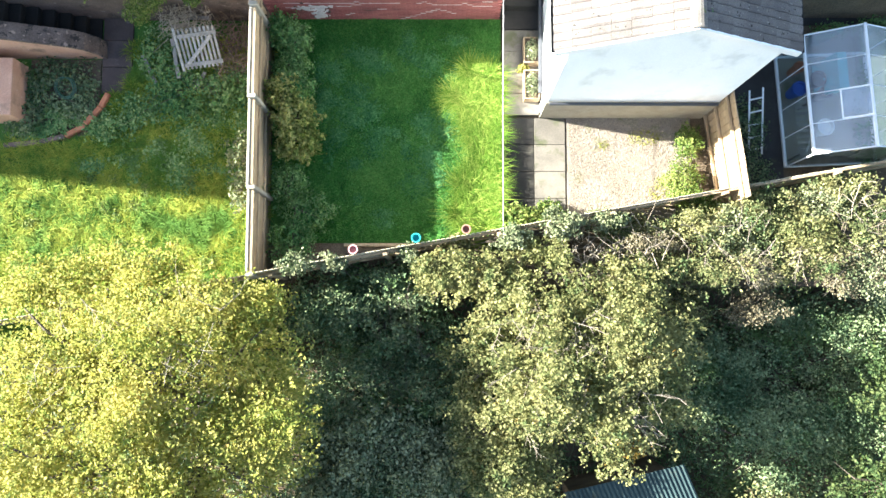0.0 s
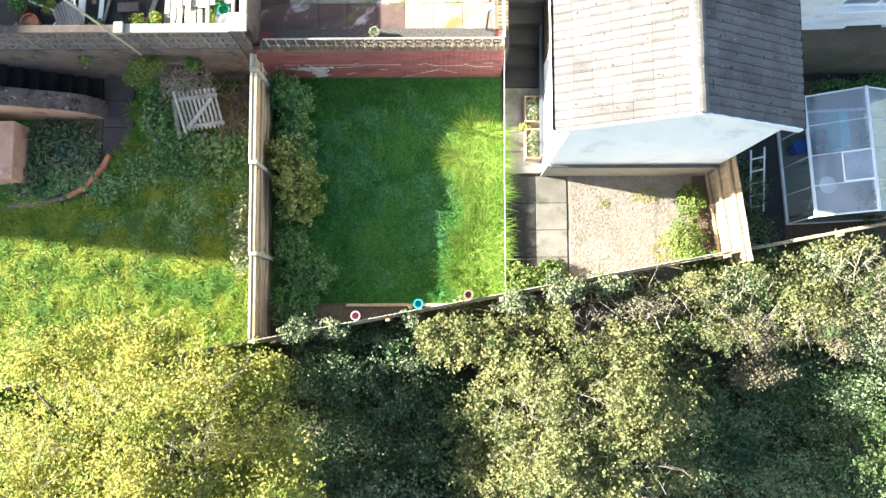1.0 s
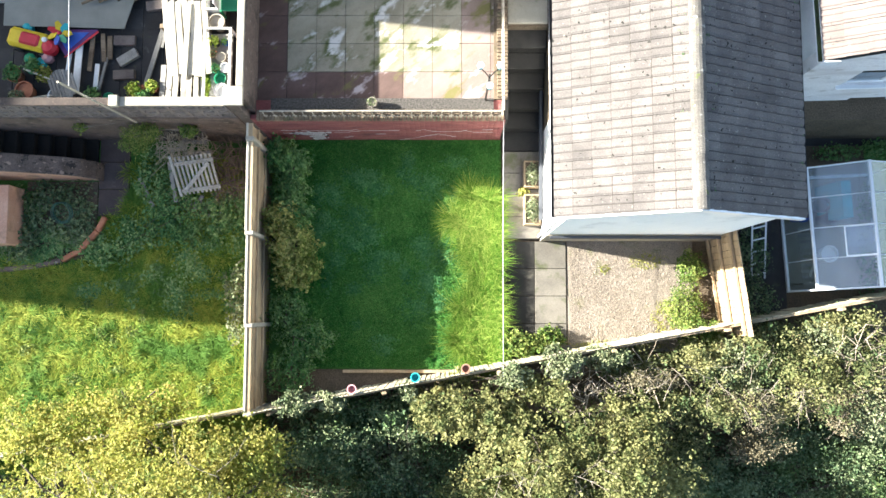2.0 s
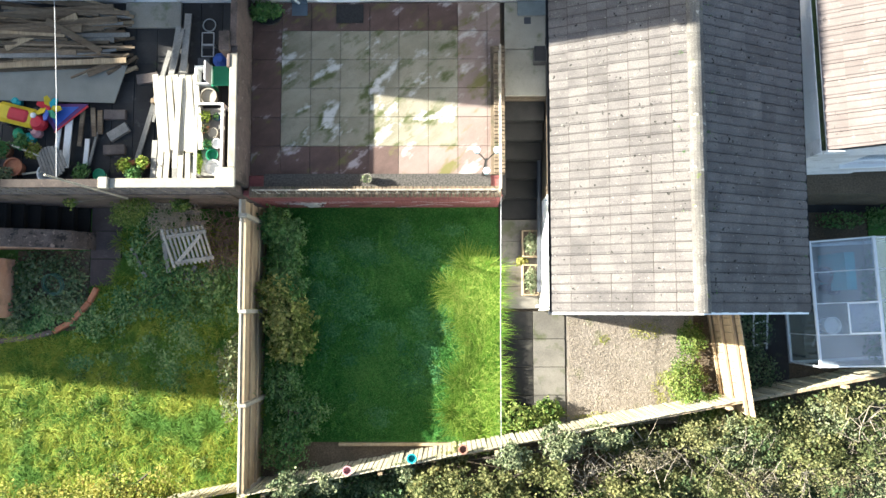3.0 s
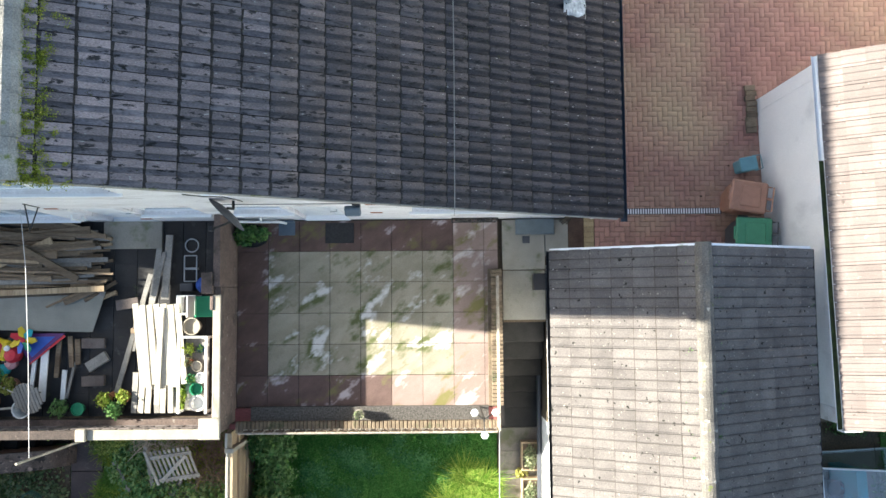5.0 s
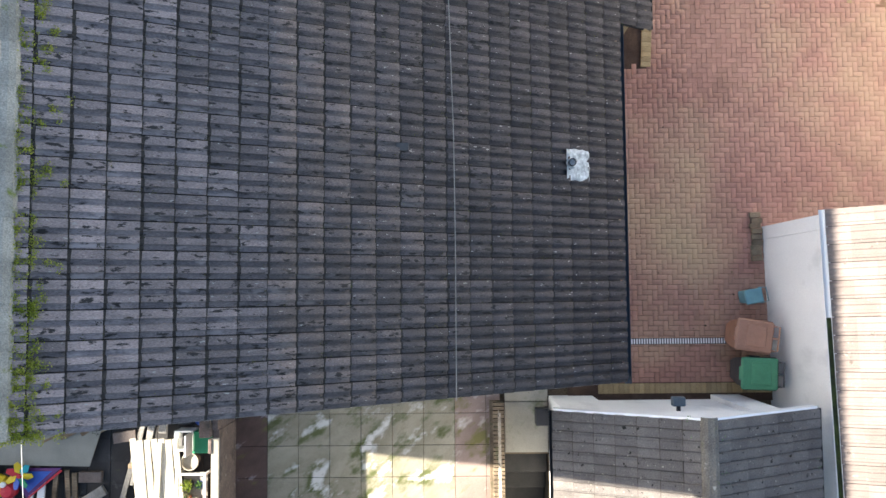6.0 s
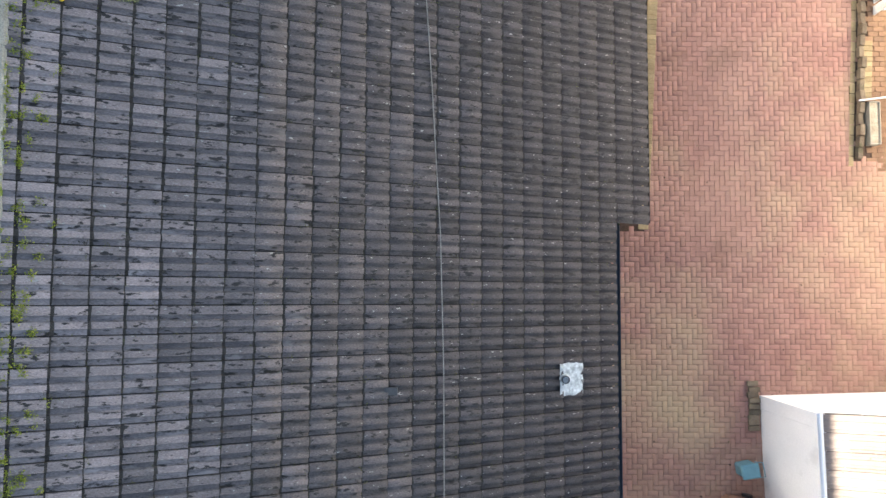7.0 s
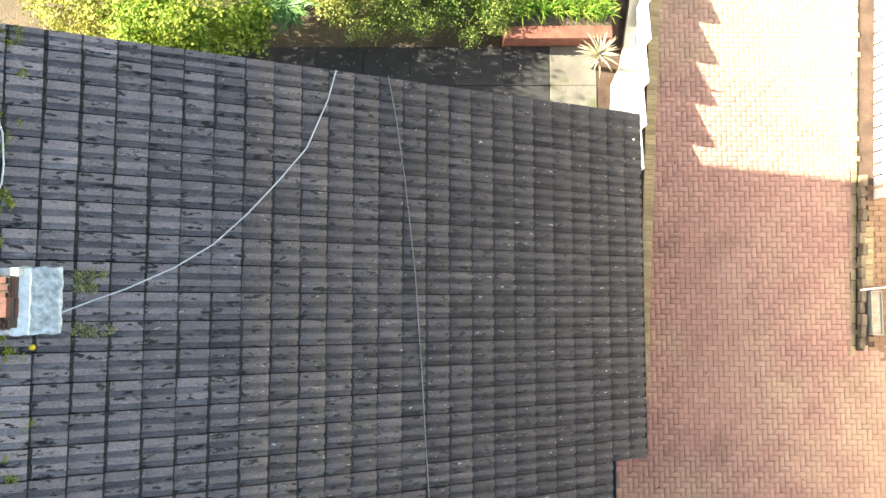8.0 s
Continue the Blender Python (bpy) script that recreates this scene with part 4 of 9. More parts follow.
def lead(name, x, y0, y1, run, bumps, material, parent, label, lift, seed):
    """A dressed lead sheet lying on the slope: a fine grid, crumpled and turned down at its edges."""
    g = np.random.default_rng(seed)
    nu, nv = 18, 14
    bm = bmesh.new()
    waves = g.uniform(5, 26, (7, 2)), g.uniform(0, 6.28, 7)
    grid = []
    for i in range(nu + 1):
        row = []
        for j in range(nv + 1):
            a, b = i / nu * run, j / nv * (y1 - y0)
            z = 0.7 * bumps * sum(math.sin(w[0] * a + w[1] * b + p) for w, p in zip(*waves)) / 3 - 0.018 * (i == nu) - 0.012 * (j in (0, nv))
            row.append(bm.verts.new((a + 0.006 * math.sin(b * 31 + seed) * (i == nu), b + 0.006 * math.sin(a * 37 + seed) * (j in (0, nv)), z)))
        grid.append(row)
    for i in range(nu):
        for j in range(nv):
            bm.faces.new((grid[i][j], grid[i + 1][j], grid[i + 1][j + 1], grid[i][j + 1]))
    ob = part(name, bm, material, parent, label, True)
    ob.matrix_basis = Matrix.Translation((x, y0, roof_z(x) + lift)) @ pose(0, 0, 0, 0, TILT, 0)
    return ob


lead("flashing", -0.60, 10.53, 11.22, 0.45, 0.006, M_LEAD, house, "crumpled grey lead apron", 0.115, 4)
lead("flashing", -0.60, 10.52, 11.20, 0.17, 0.003, M_WHITELEAD, house, "bright upstand of new lead", 0.135, 9)
part("flashing", boxed(-1.1, 11.115, 7.0, -0.5, 11.20, 7.10, 0.008), M_LEAD, house, "crumpled grey lead apron").matrix_basis = pose(0, 0, 0.1)
part("flashing", boxed(-1.1, 10.53, 7.0, -0.6, 10.588, 7.10, 0.008), M_LEAD, house, "crumpled grey lead apron").matrix_basis = pose(0, 0, 0.1)

# soil vent with a lead slate
lead("vent_slate", 5.31, 5.81, 6.29, 0.455, 0.005, M_LEAD, house, "lead slate round a vent pipe", 0.10, 14)
part("vent_pipe", turned([(0.058, -0.1), (0.058, 0.12), (0.048, 0.12), (0.048, -0.06), (0.0, -0.06)], 14), M_BLACK, house).matrix_basis = pose(5.38, 6.06, roof_z(5.38) + 0.13)
part("vent_sleeve", turned([(0.085, 0.0), (0.06, 0.05), (0.052, 0.10), (0.047, 0.10)], 14), M_LEAD, house).matrix_basis = pose(5.38, 6.06, roof_z(5.38) + 0.10)

# openings of the rear wall
window("window_1", "white plastic ground floor window with two lights", pose(2.88, WALL_Y + 0.08, 1.22), 1.90, 1.20, (1.30,), ((0, 0.85),))
door("door_1", "white plastic back door with a small pane", pose(0.74, WALL_Y + 0.08, 0.0), 0.86, 2.12)
window("window_2", "white plastic kitchen window beside the back door", pose(-0.38, WALL_Y + 0.08, 1.12), 1.04, 1.0, (), ((0, 0.72),))
window("window_3", "white plastic bedroom window with two lights", pose(-0.04, WALL_Y + 0.08, 3.92), 1.82, 1.20, (0.62,))
window("window_4", "white plastic bedroom window with three lights", pose(-3.22, WALL_Y + 0.08, 3.86), 1.90, 1.20, (0.7, 1.25))
door("door_2", "white plastic back door with a small pane", pose(-3.08, WALL_Y + 0.08, -0.06), 0.90, 2.12)
window("window_5", "white plastic kitchen window with a wide sill", pose(-2.05, WALL_Y + 0.08, 1.06), 1.19, 1.02, (), ((0, 0.72),))
window("window_6", "white plastic living room window", pose(-5.6, WALL_Y + 0.08, 0.25), 1.94, 1.75, (0.95,))

# neighbouring pair of houses, out of sight, whose roof shades the gardens
far = thing("neighbouring_house", "rendered gable house with a grey tiled roof", "house")
fx, fy = -19.4, -1.7
bm = bmesh.new()
for q in (fy + 0.2, fy + 11):
    box(bm, fx - 6.6, q, -1.9, fx + 6.6, q + 0.25, 3.2)
box(bm, fx - 6.6, fy + 0.2, -1.9, fx - 6.35, fy + 11.2, 3.2)
box(bm, fx + 6.35, fy + 0.2, -1.9, fx + 6.6, fy + 11.2, 3.2)
part("wall", bm, M_RENDER, far)
bm = bmesh.new()
p = [(fx - 7, 3.04), (fx, 7.3), (fx + 7, 3.04)]
a, b = [[bm.verts.new((x, y, z)) for x, z in p] for y in (fy, fy + 11.5)]
bm.faces.new(a)
bm.faces.new(b[::-1])
for i in range(3):
    bm.faces.new((a[i], b[i], b[(i + 1) % 3], a[(i + 1) % 3]))
part("roof", bm, M_TILE, far)

# Unseen house, added so that its sunlit white wall bounces light onto the drive.
bounce_house = thing("bounce_house", "unseen white house added to bounce light onto the drive", "house")
part("wall", boxed(14.0, 6.9, -0.2, 21.6, 19, 4.4), M_RENDER, bounce_house)
bm = bmesh.new()
p = [(13.6, 4.35), (17.8, 6.7), (22.0, 4.35)]
a, b = [[bm.verts.new((x, y, z)) for x, z in p] for y in (6.6, 19.3)]
bm.faces.new(a)
bm.faces.new(b[::-1])
for i in range(3):
    bm.faces.new((a[i], b[i], b[(i + 1) % 3], a[(i + 1) % 3]))
part("roof", bm, M_TILE2, bounce_house)

# ---- garage extension ----
EX0, EX1, EY0, EY1, EZ, ERX, ERZ = 5.20, 9.38, -3.40, 2.26, 2.55, 7.29, 3.64
ext = thing("garage", "white painted outbuilding with a brown tiled gable roof", "garage")
es = (ERZ - EZ) / (ERX - EX0)
ecuts = [((ERX, 0, ERZ - 0.12), (es, 0, 1)), ((ERX, 0, ERZ - 0.12), (-es, 0, 1))]
south = wall_cells(5.46, 9.14, -2.0, 3.7, 0.22, [], ecuts)
bmesh.ops.translate(south, vec=(0, -3.33, 0), verts=south.verts)
part("gable_wall", south, M_WHITEWALL, ext)
north = wall_cells(5.46, 9.14, -0.5, 3.7, 0.22, [(6.3, 8.6, -0.1, 2.0)], ecuts)
bmesh.ops.translate(north, vec=(0, 1.9, 0), verts=north.verts)
part("gable_wall", north, M_WHITEWALL, ext)
part("garage_door", boxed(6.3, 1.98, -0.1, 8.6, 2.03, 2.0), M_WHITEWALL, ext)
part("side_wall", boxed(5.462, -3.105, -2.0, 5.68, 1.895, 2.45), M_WHITEWALL, ext)
part("side_wall", boxed(8.92, -3.105, -2.0, 9.138, 1.895, 2.45), M_WHITEWALL, ext)
eroof = new("roof")
eroof.parent = ext
for side in (-1, 1):
    bm = bmesh.new()
    xe = EX0 + 0.04 if side < 0 else EX1 - 0.04
    p = [(ERX, ERZ - 0.01), (xe, EZ + 0.015), (xe, EZ - 0.08), (ERX, ERZ - 0.12)]
    a, b = [[bm.verts.new((x, y, z)) for x, z in p] for y in (EY0 + 0.03, EY1 - 0.03)]
    bm.faces.new(a)
    bm.faces.new(b[::-1])
    for i in range(4):
        bm.faces.new((a[i], a[(i + 1) % 4], b[(i + 1) % 4], b[i]))
    bmesh.ops.recalc_face_normals(bm, faces=bm.faces)
    part("deck", bm, M_FELT, eroof)
NC = 18
ew = (EY1 - EY0 - 0.04) / NC
eg = math.hypot(ERX - EX0, ERZ - EZ) / 7.0
tile_b = tile_mesh("tile", ew, eg + 0.04, M_TILE2, M_TILE2_EDGE, M_TILE2_FLANK, 0.019, 0.034, 0.014, 0.04, 1, [(0, 0), (0.06, 0.1), (0.14, 0.8), (0.42, 1.0), (0.47, 0.4), (0.52, 0.4), (0.57, 1.0), (0.86, 0.9), (0.93, 0.1), (0.972, 0)])
all_e = [(c, r) for r in range(7) for c in range(NC)]
tile_slope(eroof, lambda c, r: tile_b, Vector((EX0 - 0.03, EY1 - 0.02, EZ + 0.02)), (0, -1, 0), (1, 0, es), all_e, ew, eg, lambda c, r: True)
tile_slope(eroof, lambda c, r: tile_b, Vector((EX1 + 0.03, EY0 + 0.02, EZ + 0.02)), (0, 1, 0), (-1, 0, es), all_e, ew, eg, lambda c, r: True)
ridge_b = ridge_mesh("ridge_tile", 0.46, 0.125, M_RIDGE2)
ridge_line(eroof, ridge_b, ERX, ERZ + 0.01, EY0 + 0.01, EY1, 0.45)
for y0, y1 in ((EY0 - 0.01, EY0 + 0.025), (EY1 - 0.025, EY1 + 0.01)):
    for side in (-1, 1):
        bm = bmesh.new()
        xe = EX0 - 0.02 if side < 0 else EX1 + 0.02
        p = [(ERX, ERZ + 0.06), (xe, EZ + 0.045), (xe, EZ - 0.13), (ERX, ERZ - 0.14)]
        a, b = [[bm.verts.new((x, y, z)) for x, z in p] for y in (y0, y1)]
        bm.faces.new(a)
        bm.faces.new(b[::-1])
        for i in range(4):
            bm.faces.new((a[i], a[(i + 1) % 4], b[(i + 1) % 4], b[i]))
        bmesh.ops.recalc_face_normals(bm, faces=bm.faces)
        part("bargeboard", bm, M_UPVC, ext)
part("gutter", gutter_mesh(EY1 - EY0 - 0.06, 0.05), M_BLACK, ext).matrix_basis = pose(EX0 - 0.04, EY0 + 0.03, EZ - 0.01)
part("gutter", gutter_mesh(EY1 - EY0 - 0.06, 0.05), M_BLACK, ext).matrix_basis = pose(EX1 + 0.05, EY0 + 0.03, EZ - 0.01)
part("fascia", boxed(EX0 + 0.01, EY0 + 0.03, EZ - 0.17, EX0 + 0.035, EY1 - 0.03, EZ - 0.03), M_UPVC, ext)
part("fascia", boxed(EX1 - 0.035, EY0 + 0.03, EZ - 0.17, EX1 - 0.01, EY1 - 0.03, EZ - 0.03), M_UPVC, ext)
part("downpipe", tubed([(5.18, -3.26, 2.5), (5.22, -3.26, 2.3), (5.38, -3.26, 2.0), (5.40, -3.26, -1.7)], 0.034), M_WHITEPL, ext)
part("downpipe", tubed([(5.22, 1.9, 2.5), (5.25, 1.9, 2.3), (5.40, 1.9, 2.1), (5.40, 1.9, 0.0)], 0.034), M_BLACK, ext)
part("waste_pipe", tubed([(5.40, -2.95, -1.2), (5.40, 0.8, -0.9)], 0.05), M_GREYBIN, ext)
part("plinth", boxed(5.44, -3.36, -2.0, 9.16, -3.332, -0.60), M_COPING, ext, "cream painted plinth")
part("drip_rail", tubed([(5.50, -3.40, -0.50), (9.10, -3.40, -0.56)], 0.035, 8), M_GREYBIN, ext)

# ---- neighbour's house to the east ----
nb_at = pose(9.88, -0.62, 0, 0, 0, 1.7)
nb = thing("neighbour_house", "white rendered house with a pinkish tiled roof", "house", at=nb_at)
nz, ns = 2.62, 0.52
ncut = [((-0.04, 0, nz - 0.1), (-ns, 0, 1)), ((9.0, 0, nz - 0.1), (ns, 0, 1))]
nsouth = wall_cells(0, 8.8, -2.0, 6.0, 0.25, [(1.05, 2.6, 0.95, 1.85), (1.75, 2.55, -0.95, 0.05)], ncut)
part("rear_wall", nsouth, M_RENDER, nb)
nnorth = wall_cells(0, 8.8, -0.3, 6.0, 0.25, [], ncut)
bmesh.ops.translate(nnorth, vec=(0, 5.75, 0), verts=nnorth.verts)
part("front_wall", nnorth, M_WHITEWALL, nb)
part("side_wall", boxed(0.002, 0.255, -0.3, 0.25, 5.745, 2.6), M_WHITEWALL, nb)
part("side_wall", boxed(8.55, 0.255, -2.0, 8.798, 5.745, 2.6), M_WHITEWALL, nb)
nroof = new("roof")
nroof.parent = nb
for side in (-1, 1):
    bm = bmesh.new()
    xe = -0.04 if side < 0 else 9.0
    p = [(4.4, nz + ns * 4.44), (xe, nz), (xe, nz - 0.1), (4.4, nz + ns * 4.44 - 0.12)]
    a, b = [[bm.verts.new((x, y, z)) for x, z in p] for y in (-0.05, 6.05)]
    bm.faces.new(a)
    bm.faces.new(b[::-1])
    for i in range(4):
        bm.faces.new((a[i], a[(i + 1) % 4], b[(i + 1) % 4], b[i]))
    bmesh.ops.recalc_face_normals(bm, faces=bm.faces)
    part("deck", bm, M_TILE3 if side > 0 else M_FELT, nroof)
nw = 6.1 / 21
ng = 0.345
tile_c = tile_mesh("tile", nw, ng + 0.04, M_TILE3, M_TILE3_EDGE, M_TILE3, 0.016, 0.024, 0.0, 0.04, False)
tile_slope(nroof, lambda c, r: tile_c, (-0.09, 6.05, nz + 0.02), (0, -1, 0), (1, 0, ns), [(c, r) for r in range(15) for c in range(21)], nw, ng, lambda c, r: r < 14)
part("gutter", gutter_mesh(6.1, 0.05), M_UPVC, nb).matrix_basis = pose(-0.12, -0.05, nz - 0.02)
part("gutter_silt", boxed(-0.158, -0.04, nz - 0.05, -0.085, 4.3, nz - 0.022), mat("mossy_gutter_silt", (0.012, 0.016, 0.008), (0.04, 0.06, 0.016), 6.0, 0.95, 0.6, 40, 0.3), nb, "dark mossy silt in the gutter")
part("fascia", boxed(-0.06, -0.05, nz - 0.16, -0.042, 6.05, nz - 0.005), M_UPVC, nb)
part("bargeboard", boxed(-0.1, -0.08, nz - 0.14, 0.2, -0.055, nz + 0.05), M_UPVC, nb)
window("window_7", "white plastic window in the neighbour's rear wall", nb_at @ pose(1.05, 0.06, 0.95), 1.55, 0.9, (0.8,))
window("window_8", "white plastic basement window with a deep sill", nb_at @ pose(1.75, 0.06, -0.95), 0.8, 1.0, (), ((0, 0.6),))
part("basement_wall", boxed(1.2, -0.03, -2.0, 8.7, -0.004, -1.05), mat("pink_brick_paint", (0.33, 0.245, 0.24), (0.42, 0.32, 0.31), 4, 0.9, 0.3, 40, 0.2), nb)

# ---- patio, steps and paths ----
patio = thing("patio", "raised patio of pale algae-stained slabs with a red slab border", "patio", kind="structure")
part("bed", boxed(-0.62, -0.75, -0.3, 4.52, 3.02, -0.045), M_EARTH, patio)
S = 0.605
slab_bm = boxed(0.004, 0.004, -0.04, S - 0.004, S - 0.004, 0, 0.004)
slab_green = data_of(slab_bm.copy(), "slab", M_SLAB_GREEN)
slab_red = data_of(slab_bm.copy(), "slab", M_SLAB_RED)
slab_dusty = data_of(slab_bm, "slab", M_SLAB_DUSTY)
for i in range(-1, 8):
    for j in range(-1, 5):
        inner = 0 <= i < 6 and 0 <= j < 4
        m = pose(i * S, j * S, rnd.uniform(-0.003, 0.003), rnd.uniform(-0.3, 0.3), rnd.uniform(-0.3, 0.3), 0)
        if i == 7:
            continue
        piece("slab", slab_green if inner else slab_dusty if i == 6 or (j == -1 and i >= 4) else slab_red, patio, m)
edge_red = data_of(boxed(0.004, 0.004, -0.04, 0.27, S - 0.004, 0, 0.004), "slab", M_SLAB_DUSTY)
for j in range(-1, 5):
    piece("slab", edge_red, patio, pose(7 * S, j * S, 0))

# retaining wall with a brick-on-edge coping
retaining = thing("retaining_wall", "red painted brick retaining wall with flaking white patches", "wall", kind="structure")
part("core", boxed(-0.62, -0.92, -1.95, 4.50, -0.62, 0.06), M_REDPAINT, retaining)
brick_r = data_of(boxed(0.004, 0, 0.004, 0.221, 0.1, 0.071, 0.003), "brick", M_REDPAINT)
base_b = np.array([q.co for q in brick_r.vertices])
quad_b = np.array([tuple(q.vertices) for q in brick_r.polygons if len(q.vertices) == 4])
vs, fs = [], []
for row in range(24):
    for k in range(24):
        x = -0.62 + k * 0.2245 - (0.1125 if row % 2 else 0)
        if x < -0.74 or x + 0.22 > 4.60:
            continue
        at = Vector((x, -1.02 + rnd.uniform(-0.003, 0.003), -1.84 + row * 0.0785))
        if k < 13:
            piece("brick", brick_r, retaining, Matrix.Translation(at))
        else:
            vs.append(base_b + np.array(at))
            fs.append(quad_b + len(base_b) * (len(vs) - 1))
rest = raw_mesh("brick_field", np.concatenate(vs), np.concatenate(fs), FIELD[M_REDPAINT.name], retaining)
rest["kind"] = "stuff"
M_FLAKE = mat("chalky_white_salts", (0.44, 0.4, 0.4), (0.576, 0.56, 0.552), 9.0, 0.95, 0.4, 60, 0.2, spots=((0.288, 0.12, 0.104), 7.0, 0.66, 0.05))
for x0, row, run in ((-0.3, 12, (7, -0.5, -4)), (-0.3, 9, (2.2,)), (0.85, 10, (1.5, -1)), (1.75, 8, (1,)), (2.25, 1, (0.5, 0.5, 0.6, 0.5, 0.5, 0.7, 0.5)), (2.65, 12, (0.5, -0.5, -0.5, 3, -0.5, -0.5, 2)), (2.95, 7, (0.5, -0.5, -0.6, -0.5, -0.5)), (1.0, 4, (0.5, 0.5)), (4.1, 13, (1,))):
    x, q = x0, row
    for k in range(0, len(run)):
        n = abs(run[k]) * 0.2245 if run[k] else 0.11
        z = -1.84 + q * 0.0785
        part("salt_line", boxed(x, -1.0235, z - 0.009, x + n, -1.015, z + 0.009), M_FLAKE, retaining, "white salt line along a mortar joint")
        x += n
        q += 1 if run[k] > 0 else -1
g = random.Random(77)
for word, material, n, depth in (("bare brick where paint has come off", M_BROWNDARK, 34, -1.0245), ("peeling white paint flakes", M_FLAKE, 90, -1.028)):
    bm = bmesh.new()
    for k in range(n):
        if k % 3:
            x, z = g.gauss(0.42, 0.13), g.uniform(-1.68, -0.98)
        else:
            x, z = g.uniform(-0.15, 0.75), g.gauss(-1.12, 0.10)
        r = g.uniform(0.018, 0.06)
        ring = [(x + r * g.uniform(0.6, 1.5) * math.cos(a), z + r * g.uniform(0.6, 1.4) * math.sin(a)) for a in (math.pi * q / 4 for q in range(8))]
        y = depth - 0.0004 * (k % 9)
        front = [bm.verts.new((px, y, pz)) for px, pz in ring]
        rear = [bm.verts.new((px, -1.015, pz)) for px, pz in ring]
        bm.faces.new(front)
        for q in range(8):
            bm.faces.new((front[q], rear[q], rear[(q + 1) % 8], front[(q + 1) % 8]))
    flaked = part("flaked_paint", bm, material, retaining, word)
    flaked["kind"] = "stuff"
coping_b = data_of(boxed(0.006, 0, 0, 0.069, 0.215, 0.10, 0.006), "coping_brick", M_BRICK)
for k in range(66):
    piece("coping_brick", coping_b, retaining, pose(-0.58 + k * 0.077, -1.07, 0.08, rnd.uniform(-1, 1), 0, rnd.uniform(-1.2, 1.2)))
part("planting_trough", boxed(-0.3, -0.852, 0.0, 4.29, -0.59, 0.10), mat("grey_gravel", (0.04, 0.036, 0.032), (0.128, 0.116, 0.104), 30, 0.95, 0.8, 90, 0.5), retaining, "gravel strip behind the coping")

side_low = thing("low_patio_wall", "low brick wall with a brick-on-edge top beside the steps", "wall", kind="structure")
part("core", boxed(4.30, -0.60, -1.9, 4.57, 2.05, 0.08), M_BRICK, side_low)
for k in range(34):
    piece("coping_brick", coping_b, side_low, pose(4.575, -0.58 + k * 0.077, 0.085, 0, rnd.uniform(-1, 1), 90 + rnd.uniform(-1.2, 1.2)))
part("flank", boxed(4.52, -1.0, -1.9, 4.60, 1.2, 0.0), M_STEPS, side_low, "very dark flank of the wall")

steps = thing("garden_steps", "dark shaded concrete steps down to the garden", "steps", kind="structure")
ys = [1.02, 0.60, 0.24, -0.12, -0.48, -0.86]
for k, y in enumerate(ys):
    y1 = ys[k + 1] if k + 1 < len(ys) else -1.3
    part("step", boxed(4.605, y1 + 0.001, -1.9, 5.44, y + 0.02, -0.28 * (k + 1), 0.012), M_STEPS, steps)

path = thing("garden_path", "grey slab path beside the white outbuilding", "path", kind="structure")
for x0, x1, y0, y1, z in ((4.60, 5.44, 1.05, 2.02, -0.004), (4.60, 5.44, 2.03, 3.02, 0.0), (5.445, 5.9, 2.3, 3.02, 0.002)):
    part("slab", boxed(x0, y0, -0.09, x1 - 0.006, y1 - 0.006, z, 0.005), M_SLAB_GREY, path)
for k in range(4):
    part("slab", boxed(4.60, -1.31 - (k + 1) * 0.5, -1.83, 5.44, -1.318 - k * 0.5, -1.70 + rnd.uniform(-0.004, 0.004), 0.006), M_SLAB_MID, path)
for k in range(4):
    for x0, x1 in ((4.62, 5.32), (5.325, 6.03)):
        # The column beside the lawn is much darker than the other.
        part("slab", boxed(x0, -3.36 - (k + 1) * 0.62, -1.84, x1 - 0.006, -3.37 - k * 0.62, -1.78 + rnd.uniform(-0.004, 0.004), 0.006),
             M_SLAB_DARKGREY if x0 < 5 else M_SLAB_MID, path)

# ---- gravel yard behind the outbuilding ----
yard = part("gravel_yard", boxed(6.05, -5.85, -1.85, 8.9, -3.20, -1.80), M_GRAVEL)
tagged(yard, "sunlit pale gravel yard with sparse moss", "gravel", kind="structure")
g = np.random.default_rng(3)
n = 15000
c = np.c_[g.uniform(6.1, 8.85, n), g.uniform(-5.8, -3.2, n), np.full(n, -1.797)]
s = g.uniform(0.004, 0.011, (n, 1))
d = g.normal(size=(n, 4, 3)) * 0.35
tet = np.array([[1, 1, 0.6], [-1, 1, 0.3], [0, -1, 0.5], [0, 0, 1.3]])
v = (c[:, None] + (tet[None] + d) * s[:, None]).reshape(-1, 3)
i = np.arange(n)[:, None] * 4
pebbles = raw_mesh("gravel", v, np.concatenate([i + [0, 1, 3], i + [1, 2, 3], i + [2, 0, 3]]),
                   mat("gravel_stone", (0.24, 0.196, 0.148), (0.344, 0.292, 0.232), 9.0, 0.9, 0.2, 60, 0.2, island=0.3))
tagged(pebbles, "loose pale gravel stones on the yard", "gravel", kind="stuff")

moss_strip = leaves([(7.2, -5.72, -1.79, 1.2, 0.12, 0.03), (8.3, -5.1, -1.79, 0.35, 0.4, 0.03), (7.9, -3.8, -1.79, 0.4, 0.2, 0.03), (6.9, -4.0, -1.79, 0.12, 0.1, 0.02)], 3000, 0.03, 18, 1.0)
tagged(raw_mesh("yard_moss", *moss_strip, L_GOLD), "yellow-green moss at the edge of the gravel", "moss", kind="stuff")

